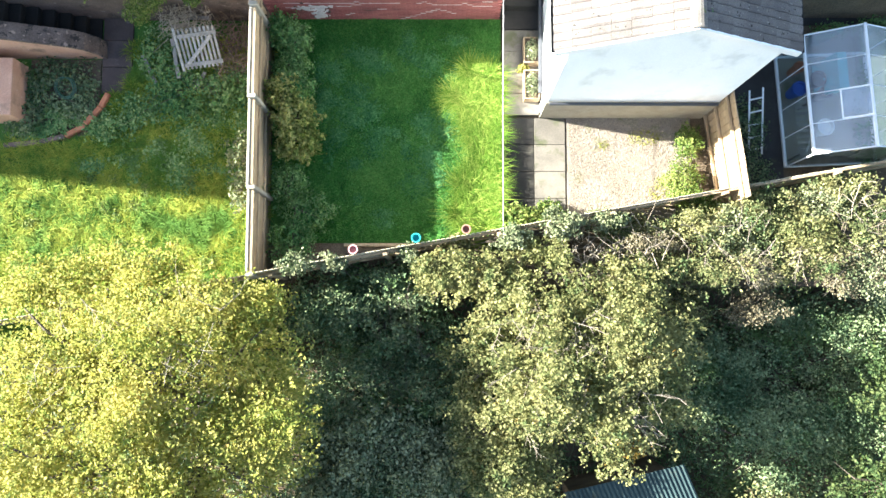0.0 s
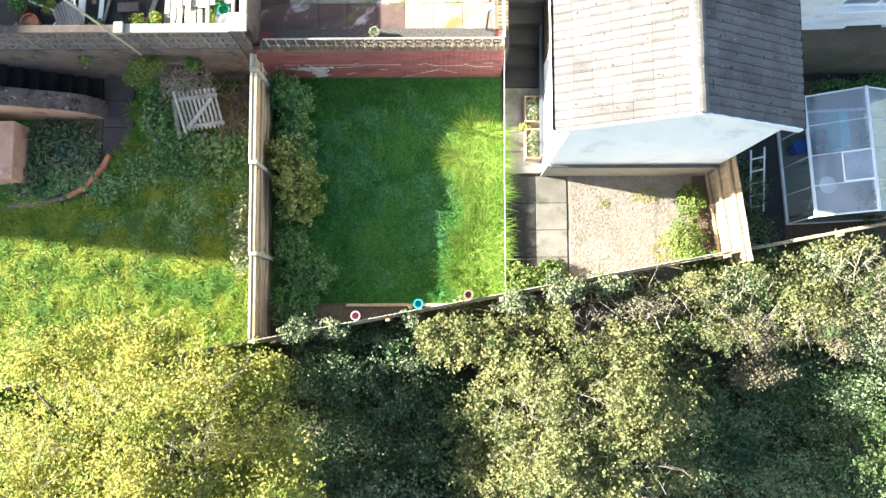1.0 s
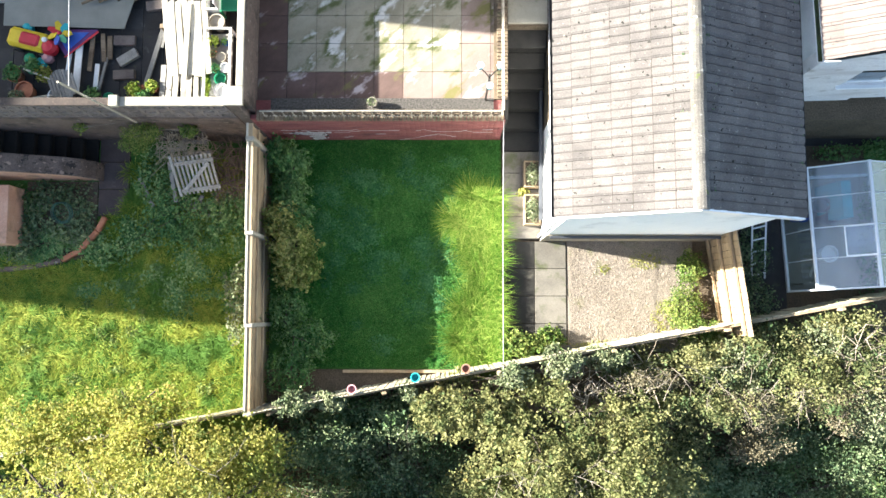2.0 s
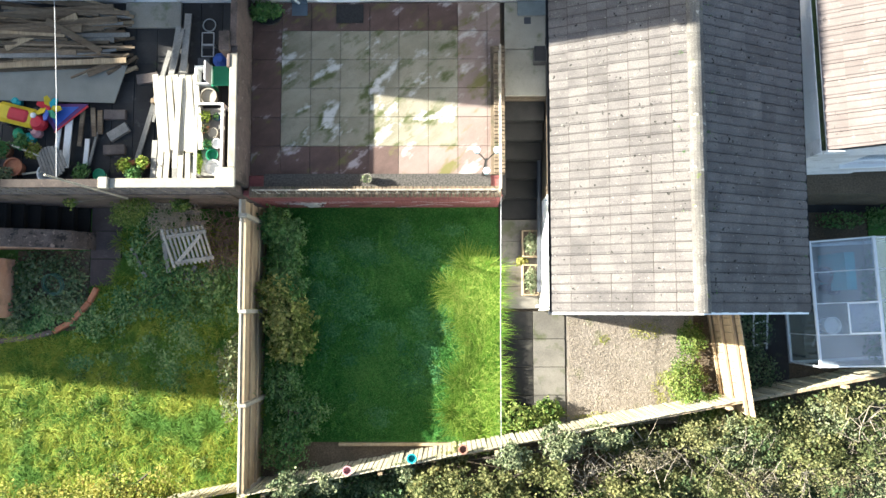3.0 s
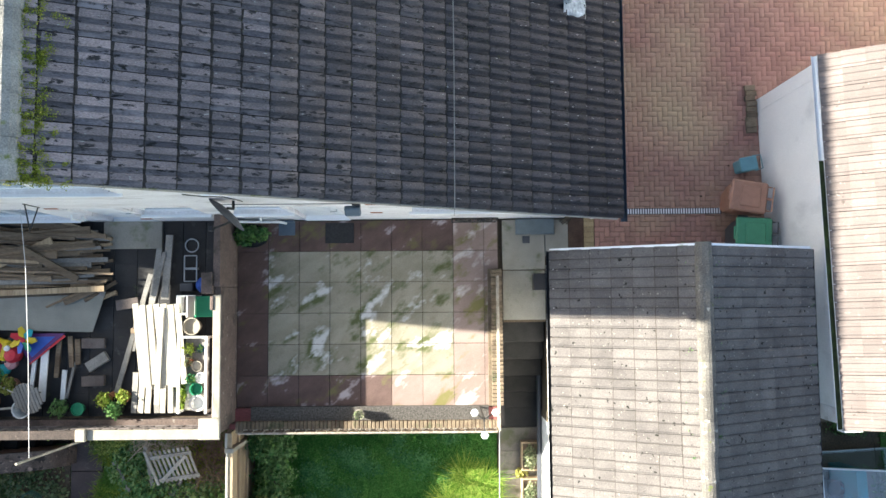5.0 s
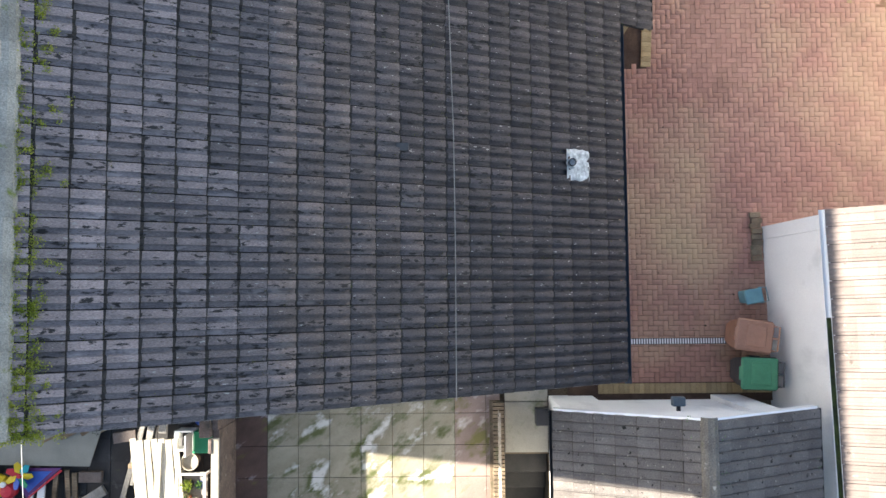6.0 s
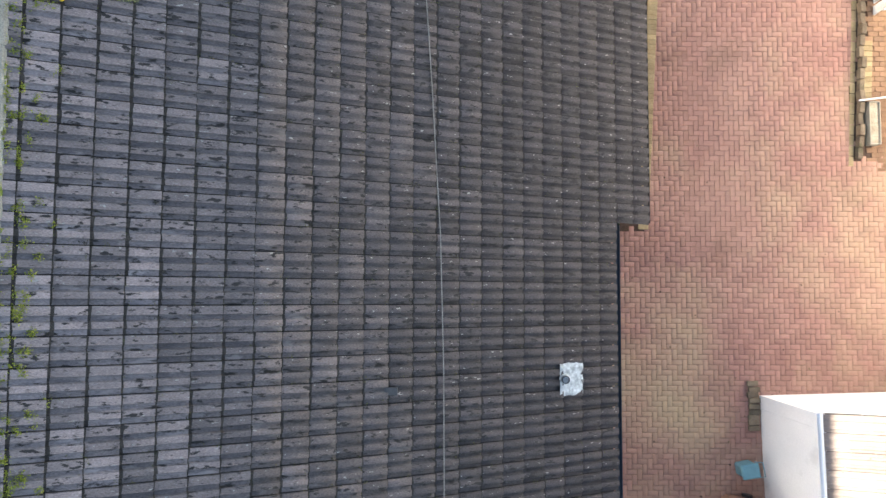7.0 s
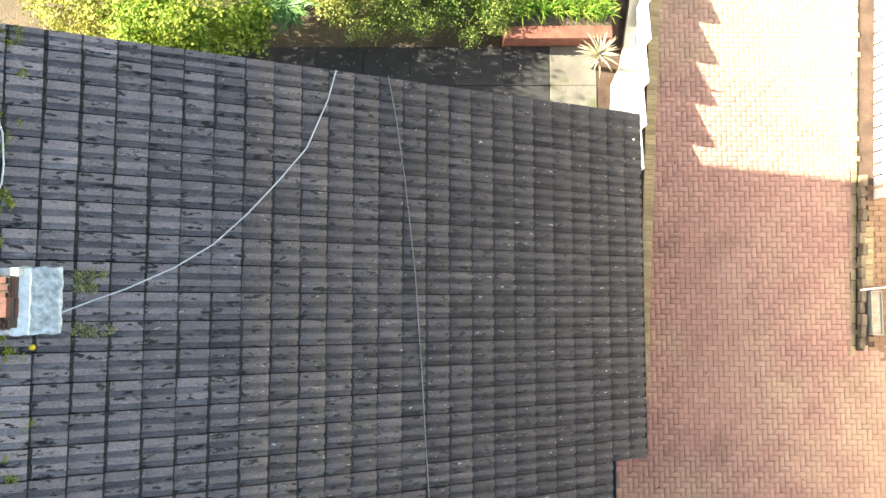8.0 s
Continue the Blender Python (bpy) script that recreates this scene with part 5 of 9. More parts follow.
# ---- drive of herringbone blocks ----
drive = thing("drive", "red herringbone block-paved drive with a buff border", "drive", kind="structure")
part("bed", boxed(5.84, 2.0, -0.12, 12.6, 40, -0.02), mat("jointing_sand", (0.048, 0.028, 0.02), (0.088, 0.056, 0.04), 3, 0.95, 0.4, 60, 0.3), drive)
bm = boxed(0.0035, 0.0035, -0.06, 0.1965, 0.0965, 0, 0.0015)
block = data_of(bm, "block", M_BLOCK)
bv = np.array([q.co for q in block.vertices])
bf = [tuple(p.vertices) for p in block.polygons]
bq = np.array([f for f in bf if len(f) == 4])
DX0, DY0 = 6.42, 2.36
vs, fs, k, singles = [], [], 0, 0
covered = set()
half = data_of(boxed(0.0035, 0.0035, -0.06, 0.0965, 0.0965, 0, 0.0015), "half_block", M_BLOCK)
hv = np.array([q.co for q in half.vertices])
hq = np.array([tuple(p.vertices) for p in half.polygons if len(p.vertices) == 4])


def on_drive(x, y):
    if x < DX0 - 0.01 or y < DY0 - 0.01 or x > 12.5 or y < 5.2 and x > 10.05:
        return False
    if y > 9.9 and x > 11.55 + 0.05 * (y - 10):
        return False
    return not (y < 8.5 and x < 6.40 or y >= 8.5 and x < 7.46 + 0.055 * (y - 8.6))


for ix in range(-1, 63):
    for iy in range(-1, 150):
        dd = (ix - iy) % 4
        if dd not in (0, 3):
            continue
        x, y = DX0 + ix * 0.1, DY0 + iy * 0.1
        if not on_drive(x, y):
            continue
        covered |= {(ix, iy), (ix + 1, iy)} if dd == 0 else {(ix, iy), (ix, iy + 1)}
        z = rnd.uniform(-0.003, 0.003)
        m = pose(x, y, z, rnd.uniform(-0.5, 0.5), rnd.uniform(-0.5, 0.5), 0) if dd == 0 else pose(x + 0.1, y, z, rnd.uniform(-0.5, 0.5), rnd.uniform(-0.5, 0.5), 90)
        if 8.3 < x < 9.7 and 8.0 < y < 12.4 and singles < 300:
            piece("block", block, drive, m)
            singles += 1
        else:
            a = np.array(m)
            vs.append(bv @ a[:3, :3].T + a[:3, 3])
            fs.append(bq + k)
            k += len(bv)
for ix in range(0, 62):
    for iy in range(0, 149):
        x, y = DX0 + ix * 0.1, DY0 + iy * 0.1
        if on_drive(x, y) and (ix, iy) not in covered:
            vs.append(hv + np.array((x, y, rnd.uniform(-0.003, 0.003))))
            fs.append(hq + k)
            k += len(hv)
rest = raw_mesh("block_field", np.concatenate(vs), np.concatenate(fs), FIELD[M_BLOCK.name], drive)
rest["kind"] = "stuff"
border = data_of(boxed(0.0025, 0.0025, -0.06, 0.1975, 0.0975, 0.002, 0.005), "border_brick", M_BUFF)
for k in range(62):
    piece("border_brick", border, drive, pose(6.21, 2.36 + k * 0.1, 0))
for k in range(84):
    piece("border_brick", border, drive, pose(7.40 + 0.0055 * k, 8.6 + k * 0.1, 0.014, 0, 0, -3))
for k in range(36):
    piece("border_brick", border, drive, pose(6.42 + k * 0.1 + 0.1, 2.15, 0, 0, 0, 90))
drain = part("channel_drain", boxed(6.42, 3.10, -0.02, 8.93, 3.22, 0.008), M_BLACK, drive, "slotted steel channel drain")
slot = data_of(boxed(0, 0, 0, 0.026, 0.10, 0.006), "grate_bar", M_ALU)
for k in range(50):
    piece("grate_bar", slot, drain, pose(6.43 + k * 0.05, 3.11, 0.009))

g = np.random.default_rng(41)
n = 150
c = np.c_[g.uniform(6.6, 11.4, n), g.uniform(2.5, 14.0, n), np.full(n, 0.008)]
v, f = leaves([(0, 0, 0, 1, 1, 1)], n, 0.045, 41)
v = v.reshape(n, 6, 3)
v = (v - v.mean(1, keepdims=True)) * np.array([1, 1, 0.25]) + c[:, None]
tagged(raw_mesh("fallen_leaves", v.reshape(-1, 3), f, leaf_mat("brown_fallen_leaves", (0.03, 0.022, 0.016), (0.06, 0.045, 0.03), (0.16, 0.12, 0.07), 0.1, 0.8)), "scattered brown fallen leaves on the drive", "leaves", kind="stuff")

# ---- party walls and left terrace ----
party = thing("party_wall", "brown rendered wall between the two patios", "wall", kind="structure")
part("wall_body", boxed(-0.735, -0.86, -1.9, -0.61, 1.72, 1.06, 0.01), M_BROWNRENDER, party)
part("wall_body", boxed(-0.74, 1.725, -0.2, -0.615, 3.04, 1.14, 0.01), M_BROWNRENDER, party)
part("pillar", boxed(-0.94, 1.60, -0.2, -0.742, 1.98, 1.20, 0.01), M_BROWNRENDER, party)
part("pillar", boxed(-0.80, 1.30, -0.2, -0.737, 1.56, 1.12, 0.01), M_BROWNRENDER, party)
part("end_pier", boxed(-0.96, -1.0, -1.9, -0.74, -0.66, 1.05, 0.012), M_BROWNRENDER, party)
part("pier_cap", boxed(-0.98, -1.02, 1.052, -0.60, -0.64, 1.12, 0.012), M_COPING, party, "cream pier cap")
# Cream strip paints sunlight on the wall top; the shaded stretch stays brown.
part("coping", boxed(-0.75, -0.635, 1.062, -0.605, 1.58, 1.10, 0.012), M_COPING, party, "cream strip for the sunlit wall top")
screen = thing("screen_block_wall", "grey pierced screen-block wall with a cream coping", "wall", kind="structure")
part("base", boxed(-9.0, -1.02, -1.95, -0.97, -0.80, 0.12), M_BROWNRENDER, screen)
sb = bmesh.new()
for x0, x1, z0, z1 in ((0, 0.29, 0, 0.03), (0, 0.29, 0.26, 0.29), (0, 0.03, 0.03, 0.26), (0.26, 0.29, 0.03, 0.26)):
    box(sb, x0, 0, z0, x1, 0.09, z1)
for ang in (45, -45):
    box(sb, -0.165, 0.005, -0.013, 0.165, 0.085, 0.013, 0, Matrix.Translation((0.145, 0, 0.145)) @ pose(0, 0, 0, 0, ang, 0))
lathe(sb, [(0.075, 0.01), (0.075, 0.08), (0.05, 0.08), (0.05, 0.01)], 10, Matrix.Translation((0.145, 0.09, 0.145)) @ pose(0, 0, 0, 90, 0, 0))
sbm = data_of(sb, "screen_block", M_SCREEN)
for k in range(27):
    for r in range(3):
        piece("screen_block", sbm, screen, pose(-8.95 + k * 0.295, -1.0, 0.125 + r * 0.295))
part("coping", boxed(-3.0, -1.02, 1.015, -0.97, -0.84, 1.07, 0.012), M_COPING, screen)
part("coping", boxed(-9.0, -1.01, 1.012, -3.2, -0.85, 1.055, 0.012), M_BROWNDARK, screen)
part("pier_cap", boxed(-3.19, -1.04, 1.012, -3.01, -0.82, 1.13, 0.012), M_COPING, screen)

terrace = thing("side_terrace", "dark slab terrace of the next house, littered with timber", "patio", kind="structure")
dk = data_of(boxed(0.004, 0.004, -0.04, 0.446, 0.446, 0, 0.004), "slab", M_SLAB_DARK)
for i in range(14):
    for j in range(9):
        piece("slab", dk, terrace, pose(-7.1 + i * 0.45, -0.76 + j * 0.42, -0.05 + rnd.uniform(-0.004, 0.004)))
part("door_step", boxed(-3.25, 2.5, -0.09, -2.1, 3.04, 0.02, 0.01), M_SLAB_GREY, terrace, "grey slab step at the door")

# ---- timber fences ----
fence = thing("timber_fence", "weathered brown panel fence with pale concrete posts", "fence", kind="structure")
FX = -0.72
tops = [(-1.05, 0.02), (-1.42, 0.0), (-3.36, -0.10), (-5.25, -0.22), (-7.05, -0.30)]
for (y1, z1), (y0, z0) in zip(tops, tops[1:]):
    zt = (z0 + z1) / 2
    rows = 11
    hgt = (zt + 1.88) / rows
    for r in range(rows):
        part("board", boxed(FX - 0.02, y0 + 0.05, -1.86 + r * hgt, FX, y1 - 0.05, -1.86 + (r + 1) * hgt - 0.008, 0.003, None), M_FENCE, fence)
    part("top_rail", boxed(FX - 0.06, y0 + 0.045, zt - 0.005, FX + 0.05, y1 - 0.045, zt + 0.03, 0.004), M_FENCE, fence)
    part("capping", boxed(FX - 0.085, y0 + 0.04, zt + 0.031, FX - 0.04, y1 - 0.04, zt + 0.05, 0.004), M_WOODPALE, fence)
    for q in (0.35, 0.7):
        part("rail", boxed(FX + 0.002, y0 + 0.05, -1.86 + q * (zt + 1.86), FX + 0.05, y1 - 0.05, -1.80 + q * (zt + 1.86), 0.004), M_FENCE, fence)
for y, z in tops[1:]:
    part("post", boxed(FX - 0.09, y - 0.045, -2.0, FX + 0.09, y + 0.045, z + 0.08, 0.012), M_COPING, fence, "pale concrete post")

back = thing("slatted_fence", "pale upright slat fence at the end of the gardens", "fence", kind="structure")
A, B = Vector((-0.62, -7.02, 0)), Vector((13.6, -4.42, 0))
d = (B - A).normalized()
ang = math.degrees(math.atan2(d.y, d.x))
length = (B - A).length
n = int(length / 0.105)
for k in range(n):
    t = k * 0.105
    zt = -0.18 - 0.025 * t + rnd.uniform(-0.02, 0.02)
    bm = boxed(0, -0.008, -3.0, 0.088, 0.008, zt, 0.003)
    ob = part("slat", bm, M_SLAT, back)
    ob.matrix_basis = Matrix.Translation(A + d * t) @ pose(0, 0, 0, rnd.uniform(-0.6, 0.6), 0, ang + rnd.uniform(-1, 1))
for z in (-0.5, -1.4):
    ob = part("rail", boxed(0, -0.06, z - 0.04, length, -0.012, z + 0.04, 0.004), M_FENCE, back)
    ob.matrix_basis = Matrix.Translation(A) @ pose(0, 0, 0, 0, 0, ang)
for t in np.arange(0.3, length, 2.4):
    ob = part("post", boxed(-0.045, -0.12, -3.1, 0.045, -0.062, -0.30, 0.005), M_FENCE, back)
    ob.matrix_basis = Matrix.Translation(A + d * float(t)) @ pose(0, 0, 0, 0, 0, ang)

left_back = thing("slatted_fence", "pale low slat fence at the end of the rough lawn", "fence", kind="structure")
for k in range(70):
    ob = part("slat", boxed(0, -0.008, -3.0, 0.10, 0.008, -0.62 + rnd.uniform(-0.02, 0.02), 0.003), M_SLAT, left_back)
    ob.matrix_basis = pose(-9.2 + k * 0.12, -8.6 + k * 0.0225, 0, 0, 0, 10.5)
part("rail", boxed(0, -0.06, -1.0, 8.4, -0.012, -0.9, 0.004), M_FENCE, left_back).matrix_basis = pose(-9.2, -8.6, 0, 0, 0, 10.6)

east = thing("board_fence", "pale timber board fence between yard and greenhouse", "fence", kind="structure")
for k in range(15):
    ob = part("board", boxed(0, 0, -1.9, 0.022, 0.145, 0.02 + rnd.uniform(-0.01, 0.01), 0.004), M_FENCE, east)
    ob.matrix_basis = pose(9.22 + 0.0185 * (14 - k) , -5.46 + k * 0.15, 0, 0, 0, 7)
for z in (-0.25, -0.95, -1.6):
    part("rail", boxed(-0.06, 0, z - 0.04, -0.005, 2.2, z + 0.04, 0.004), M_FENCE, east).matrix_basis = pose(9.46, -5.44, 0, 0, 0, 7)

# ---- lawns ----
lawn = part("lawn", boxed(-0.68, -6.25, -1.86, 4.57, -1.02, -1.80), M_TURF)
tagged(lawn, "shaded green lawn behind the retaining wall", "lawn", kind="structure")
rough = part("rough_lawn", boxed(-12, -8.6, -1.86, -0.76, -1.05, -1.80), M_TURF)
tagged(rough, "half sunlit overgrown lawn", "lawn", kind="structure")
v, f = blades(150000, rect_area(-0.1, -6.2, 4.53, -1.04), 0.065, 0.011, 1.1, -1.80, 11)
tagged(raw_mesh("grass", v, f, M_GRASS), "short dark green grass", "grass", kind="stuff")
v, f = blades(30000, rect_area(3.2, -6.15, 4.38, -2.2, lambda p: np.sin(p[:, 1] * 2.6) * 0.2 + np.sin(p[:, 1] * 7) * 0.14 + 3.74 + 0.1 * np.sin(p[:, 0] * 19 + p[:, 1] * 13) < p[:, 0]), 0.42, 0.011, 1.5, -1.80, 12, 0, 0.06)
v2, f2 = blades(9000, rect_area(4.28, -6.1, 4.46, -2.6), 0.34, 0.012, 0.5, -1.80, 15)
v, f = np.concatenate([v, v2]), np.concatenate([f, f2 + len(v)])
tagged(raw_mesh("long_grass", v, f, M_GRASSLONG), "long bright unmown grass along the path", "grass", kind="stuff")
v, f = blades(9000, rect_area(0.0, -6.2, 3.9, -1.06, lambda p: np.sin(p[:, 0] * 5 + np.sin(p[:, 1] * 3)) * np.sin(p[:, 1] * 4.3) > 0.1), 0.15, 0.011, 1.5, -1.80, 14, 0, 0.05)
tagged(raw_mesh("grass_tufts", v, f, M_GRASS), "coarser tufts in the green lawn", "grass", kind="stuff")
v, f = blades(170000, rect_area(-9.0, -8.5, -0.8, -1.6, lambda p: ~((p[:, 0] < -4.0) & (p[:, 1] > -2.9)) & ~((p[:, 0] < -4.6) & (p[:, 1] > -3.9))), 0.20, 0.012, 1.4, -1.80, 13, 0, 0.06)
tagged(raw_mesh("rough_grass", v, f, M_GRASS2), "rough yellow-green grass", "grass", kind="stuff")
g = np.random.default_rng(19)
spread = [(g.uniform(0.2, 3.6), g.uniform(-6.0, -1.5), -1.745, g.uniform(0.12, 0.42), g.uniform(0.12, 0.42), 0.02) for _ in range(46)]
clover = leaves(spread, 17000, 0.04, 16, 1.6, shell=0.0)
tagged(raw_mesh("clover", *clover, leaf_mat("clover_leaves", (0.02, 0.10, 0.028), (0.045, 0.16, 0.05), (0.10, 0.24, 0.085), 0.25, 0.6)), "clover patches in the lawn", "clover", kind="stuff")
g = np.random.default_rng(23)
spread = [(g.uniform(-6.6, -1.0), g.uniform(-4.9, -2.4), -1.69, g.uniform(0.15, 0.5), g.uniform(0.12, 0.4), 0.05) for _ in range(46)]
sunny = [(g.uniform(-6.6, -1.0), g.uniform(-7.2, -4.8), -1.69, g.uniform(0.1, 0.22), g.uniform(0.1, 0.2), 0.05) for _ in range(16)]
tagged(raw_mesh("lawn_weeds", *leaves(sunny, 3000, 0.05, 18, 1.2, shell=0.0), L_WEED), "low green weeds in the sunlit rough lawn", "weeds", kind="stuff")
weeds = leaves(spread, 16000, 0.065, 17, 1.2, shell=0.0)
tagged(raw_mesh("lawn_weeds", *weeds, L_DOCK), "broad-leaved weeds in the shaded rough lawn", "weeds", kind="stuff")
tagged(part("bed_soil", boxed(-6.3, -3.8, -1.86, -4.67, -2.0, -1.78), M_EARTH), "dark soil of the planted bed", "soil", kind="structure")
bed = part("bed_edging", boxed(1.0, -6.33, -1.9, 4.5, -6.26, -1.74, 0.008), M_FENCE)
tagged(bed, "low timber edging at the end of the lawn", "edging", kind="structure")

# ---- trees and hedges beyond the fence ----
plant("yellow_tree", "broad tree with yellow autumn leaves", "tree", (-2.2, -10.2, -3.0),
      [(-1.9, -9.0, 1.6, 1.7, 1.4, 1.0), (-3.6, -8.6, 1.2, 1.6, 1.2, 0.9), (-0.6, -8.6, 0.8, 1.1, 1.1, 0.9), (-3.2, -10.6, 1.9, 1.9, 1.7, 1.1),
       (-1.0, -10.6, 1.2, 1.6, 1.7, 1.1), (-5.0, -10.0, 0.8, 1.3, 1.4, 0.9), (-0.4, -9.8, 0.2, 1.1, 1.2, 1.0), (-2.2, -12.2, 1.0, 2.0, 1.2, 1.0), (-5.2, -12.0, 0.4, 1.6, 1.4, 1.0),
       (-3.6, -7.6, 0.5, 1.2, 0.9, 0.7), (-2.9, -6.9, 0.0, 1.1, 0.5, 0.4), (-4.9, -7.4, 0.1, 0.8, 0.6, 0.5), (-1.9, -7.7, 0.7, 1.1, 0.9, 0.7), (-0.5, -7.8, 0.2, 0.8, 0.7, 0.7)],
      120000, 0.066, L_YELLOW, trunk=0.16, seed=21, sub=14, shell=0.25, ragged=0.4, clump=0.07, flat=0.75)
plant("olive_tree", "tree with olive-yellow leaves thinning at the top", "tree", (5.9, -9.2, -3.0),
      [(5.3, -7.9, 0.0, 1.2, 0.9, 0.7), (6.5, -8.5, 0.4, 1.3, 1.1, 0.8), (5.2, -9.2, 0.5, 1.2, 1.1, 0.8), (6.4, -9.6, 0.4, 1.3, 1.0, 0.8), (4.5, -10.2, -0.4, 1.1, 1.0, 0.8), (4.7, -10.9, -0.4, 0.9, 0.7, 0.6),
       (4.2, -8.9, -0.5, 0.8, 0.9, 0.6), (7.4, -9.3, -0.2, 0.9, 0.9, 0.7), (6.9, -7.6, -0.3, 0.9, 0.8, 0.6)],
      62000, 0.070, L_OLIVE, trunk=0.12, seed=22, sub=22, shell=0.1, ragged=0.5, clump=0.06, flat=0.8)
plant("green_shrub", "pale green shrub leaning over the fence", "shrub", (3.6, -7.3, -3.0),
      [(3.4, -6.75, -0.5, 0.7, 0.45, 0.6), (4.3, -7.1, -0.4, 0.7, 0.6, 0.6), (3.3, -7.3, -0.6, 0.6, 0.5, 0.5), (5.3, -6.5, -0.5, 0.6, 0.4, 0.5)],
      11000, 0.072, L_OLIVE, trunk=0.05, seed=23, sub=9, shell=0.3, clump=0.045, flat=0.8)
plant("ivy_thicket", "dense dark ivy thicket in shade", "shrub", (2.0, -8.6, -3.0),
      [(0.6, -7.6, -1.6, 1.0, 0.7, 0.8), (2.0, -8.3, -1.7, 1.6, 1.2, 0.9), (1.4, -9.8, -1.6, 1.5, 1.3, 0.9), (3.4, -9.4, -1.7, 1.2, 1.2, 0.9), (2.6, -11.2, -1.5, 1.8, 1.2, 0.9), (2.0, -7.2, -1.5, 1.3, 0.5, 0.8)],
      60000, 0.066, L_IVY, trunk=0.07, seed=24, sub=24, shell=0.1, ragged=0.45, clump=0.07)
plant("hawthorn_bush", "grey-green bush with sparse pale leaves", "shrub", (1.6, -10.9, -3.0),
      [(1.5, -10.6, -0.9, 1.2, 0.9, 0.7), (3.0, -11.0, -1.0, 1.0, 0.8, 0.6), (0.6, -11.6, -0.9, 1.0, 0.9, 0.6)],
      24000, 0.085, L_SAGE, trunk=0.06, seed=25, sub=14, shell=0.2, ragged=0.4, clump=0.08)
plant("mixed_hedge", "tangled hedge of green and brown leaves", "hedge", (9.0, -6.9, -3.0),
      [(7.3, -6.9, -1.0, 1.1, 0.7, 0.8), (8.8, -6.7, -0.8, 1.0, 0.8, 0.8), (10.3, -6.4, -0.7, 1.1, 0.8, 0.8), (11.8, -6.2, -0.5, 1.1, 0.9, 0.8), (13.2, -6.0, -0.4, 1.2, 0.9, 0.8), (8.0, -7.9, -1.4, 1.2, 0.8, 0.8),
       (7.5, -6.05, -0.95, 0.8, 0.35, 0.6), (8.9, -5.85, -0.85, 0.8, 0.35, 0.6), (10.2, -5.6, -0.75, 0.8, 0.35, 0.6), (11.5, -5.3, -0.6, 0.8, 0.35, 0.5)],
      46000, 0.06, L_MIXED, trunk=0.06, seed=26, sub=11, shell=0.3, ragged=0.35, clump=0.06)
plant("brown_bramble", "dry brown bramble tangle", "shrub", (12.4, -6.4, -3.0),
      [(12.6, -6.6, -0.3, 1.2, 0.6, 0.6), (10.0, -7.6, -1.2, 0.9, 0.5, 0.5), (7.6, -6.4, -0.7, 0.8, 0.3, 0.4), (13.6, -7.4, -0.4, 0.8, 0.6, 0.5), (11.4, -6.9, -0.5, 0.7, 0.5, 0.5), (9.6, -6.9, -0.5, 0.6, 0.4, 0.4)],
      15000, 0.045, L_BROWN, M_BARK, trunk=0.04, seed=27, sub=8, shell=0.3)
plant("holly_thicket", "dark green thicket in deep shade", "shrub", (10.6, -9.2, -3.0),
      [(9.0, -9.2, -2.2, 1.4, 1.4, 0.7), (11.0, -8.6, -2.2, 1.6, 1.2, 0.7), (10.4, -10.8, -2.0, 1.8, 1.3, 0.8), (12.8, -10.0, -2.0, 1.5, 1.5, 0.8), (13.2, -8.2, -1.8, 1.2, 1.0, 0.7)],
      64000, 0.064, L_BLUE, trunk=0.08, seed=28, sub=24, shell=0.1, ragged=0.45, clump=0.07)
plant("elder_tree", "leafy green elder at the edge of the wood", "tree", (14.0, -10.4, -3.0),
      [(13.6, -9.6, -0.6, 1.3, 1.2, 0.7), (14.2, -11.2, -0.6, 1.4, 1.2, 0.7), (12.2, -11.6, -0.9, 1.2, 1.0, 0.7)],
      24000, 0.075, L_ELDER, trunk=0.09, seed=29, sub=14, shell=0.3, ragged=0.4, clump=0.07, flat=0.7)
plant("mixed_hedge", "tangled hedge of green and brown leaves", "hedge", (8.4, -12.2, -3.0),
      [(10.2, -12.4, -1.6, 1.3, 1.0, 0.8), (4.5, -12.6, -1.2, 1.8, 1.0, 0.8), (11.0, -13.0, -1.6, 2.0, 1.0, 0.8), (0.0, -13.4, -1.2, 2.2, 1.0, 0.9), (-4.6, -13.6, -0.6, 2.0, 1.0, 0.9)],
      26000, 0.07, L_MIXED, trunk=0.07, seed=30, shell=0.45)
plant("sage_bush", "grey-green bush in the hedge", "shrub", (9.6, -6.3, -3.0),
      [(9.4, -6.1, -0.8, 0.7, 0.5, 0.5), (11.2, -5.6, -0.6, 0.6, 0.4, 0.5), (12.2, -7.0, -0.3, 0.7, 0.5, 0.4)], 9000, 0.055, L_SAGE, trunk=0.04, seed=32, clump=0.06)
plant("lime_bush", "olive green bush in the hedge", "shrub", (11.0, -6.2, -3.0),
      [(10.8, -6.2, -0.3, 0.6, 0.4, 0.4), (12.9, -5.6, -0.1, 0.6, 0.4, 0.4)], 3000, 0.06, L_OLIVE, trunk=0.04, seed=33)
plant("rusty_bush", "rust-brown autumn bush in the thicket", "shrub", (7.9, -8.9, -3.0),
      [(7.7, -8.7, 0.0, 0.3, 0.35, 0.3), (6.9, -10.4, 0.3, 0.3, 0.3, 0.25)], 420, 0.06,
      leaf_mat("rust_leaves", (0.16, 0.088, 0.032), (0.304, 0.176, 0.04), (0.496, 0.32, 0.064), 0.3), trunk=0.03, seed=34)
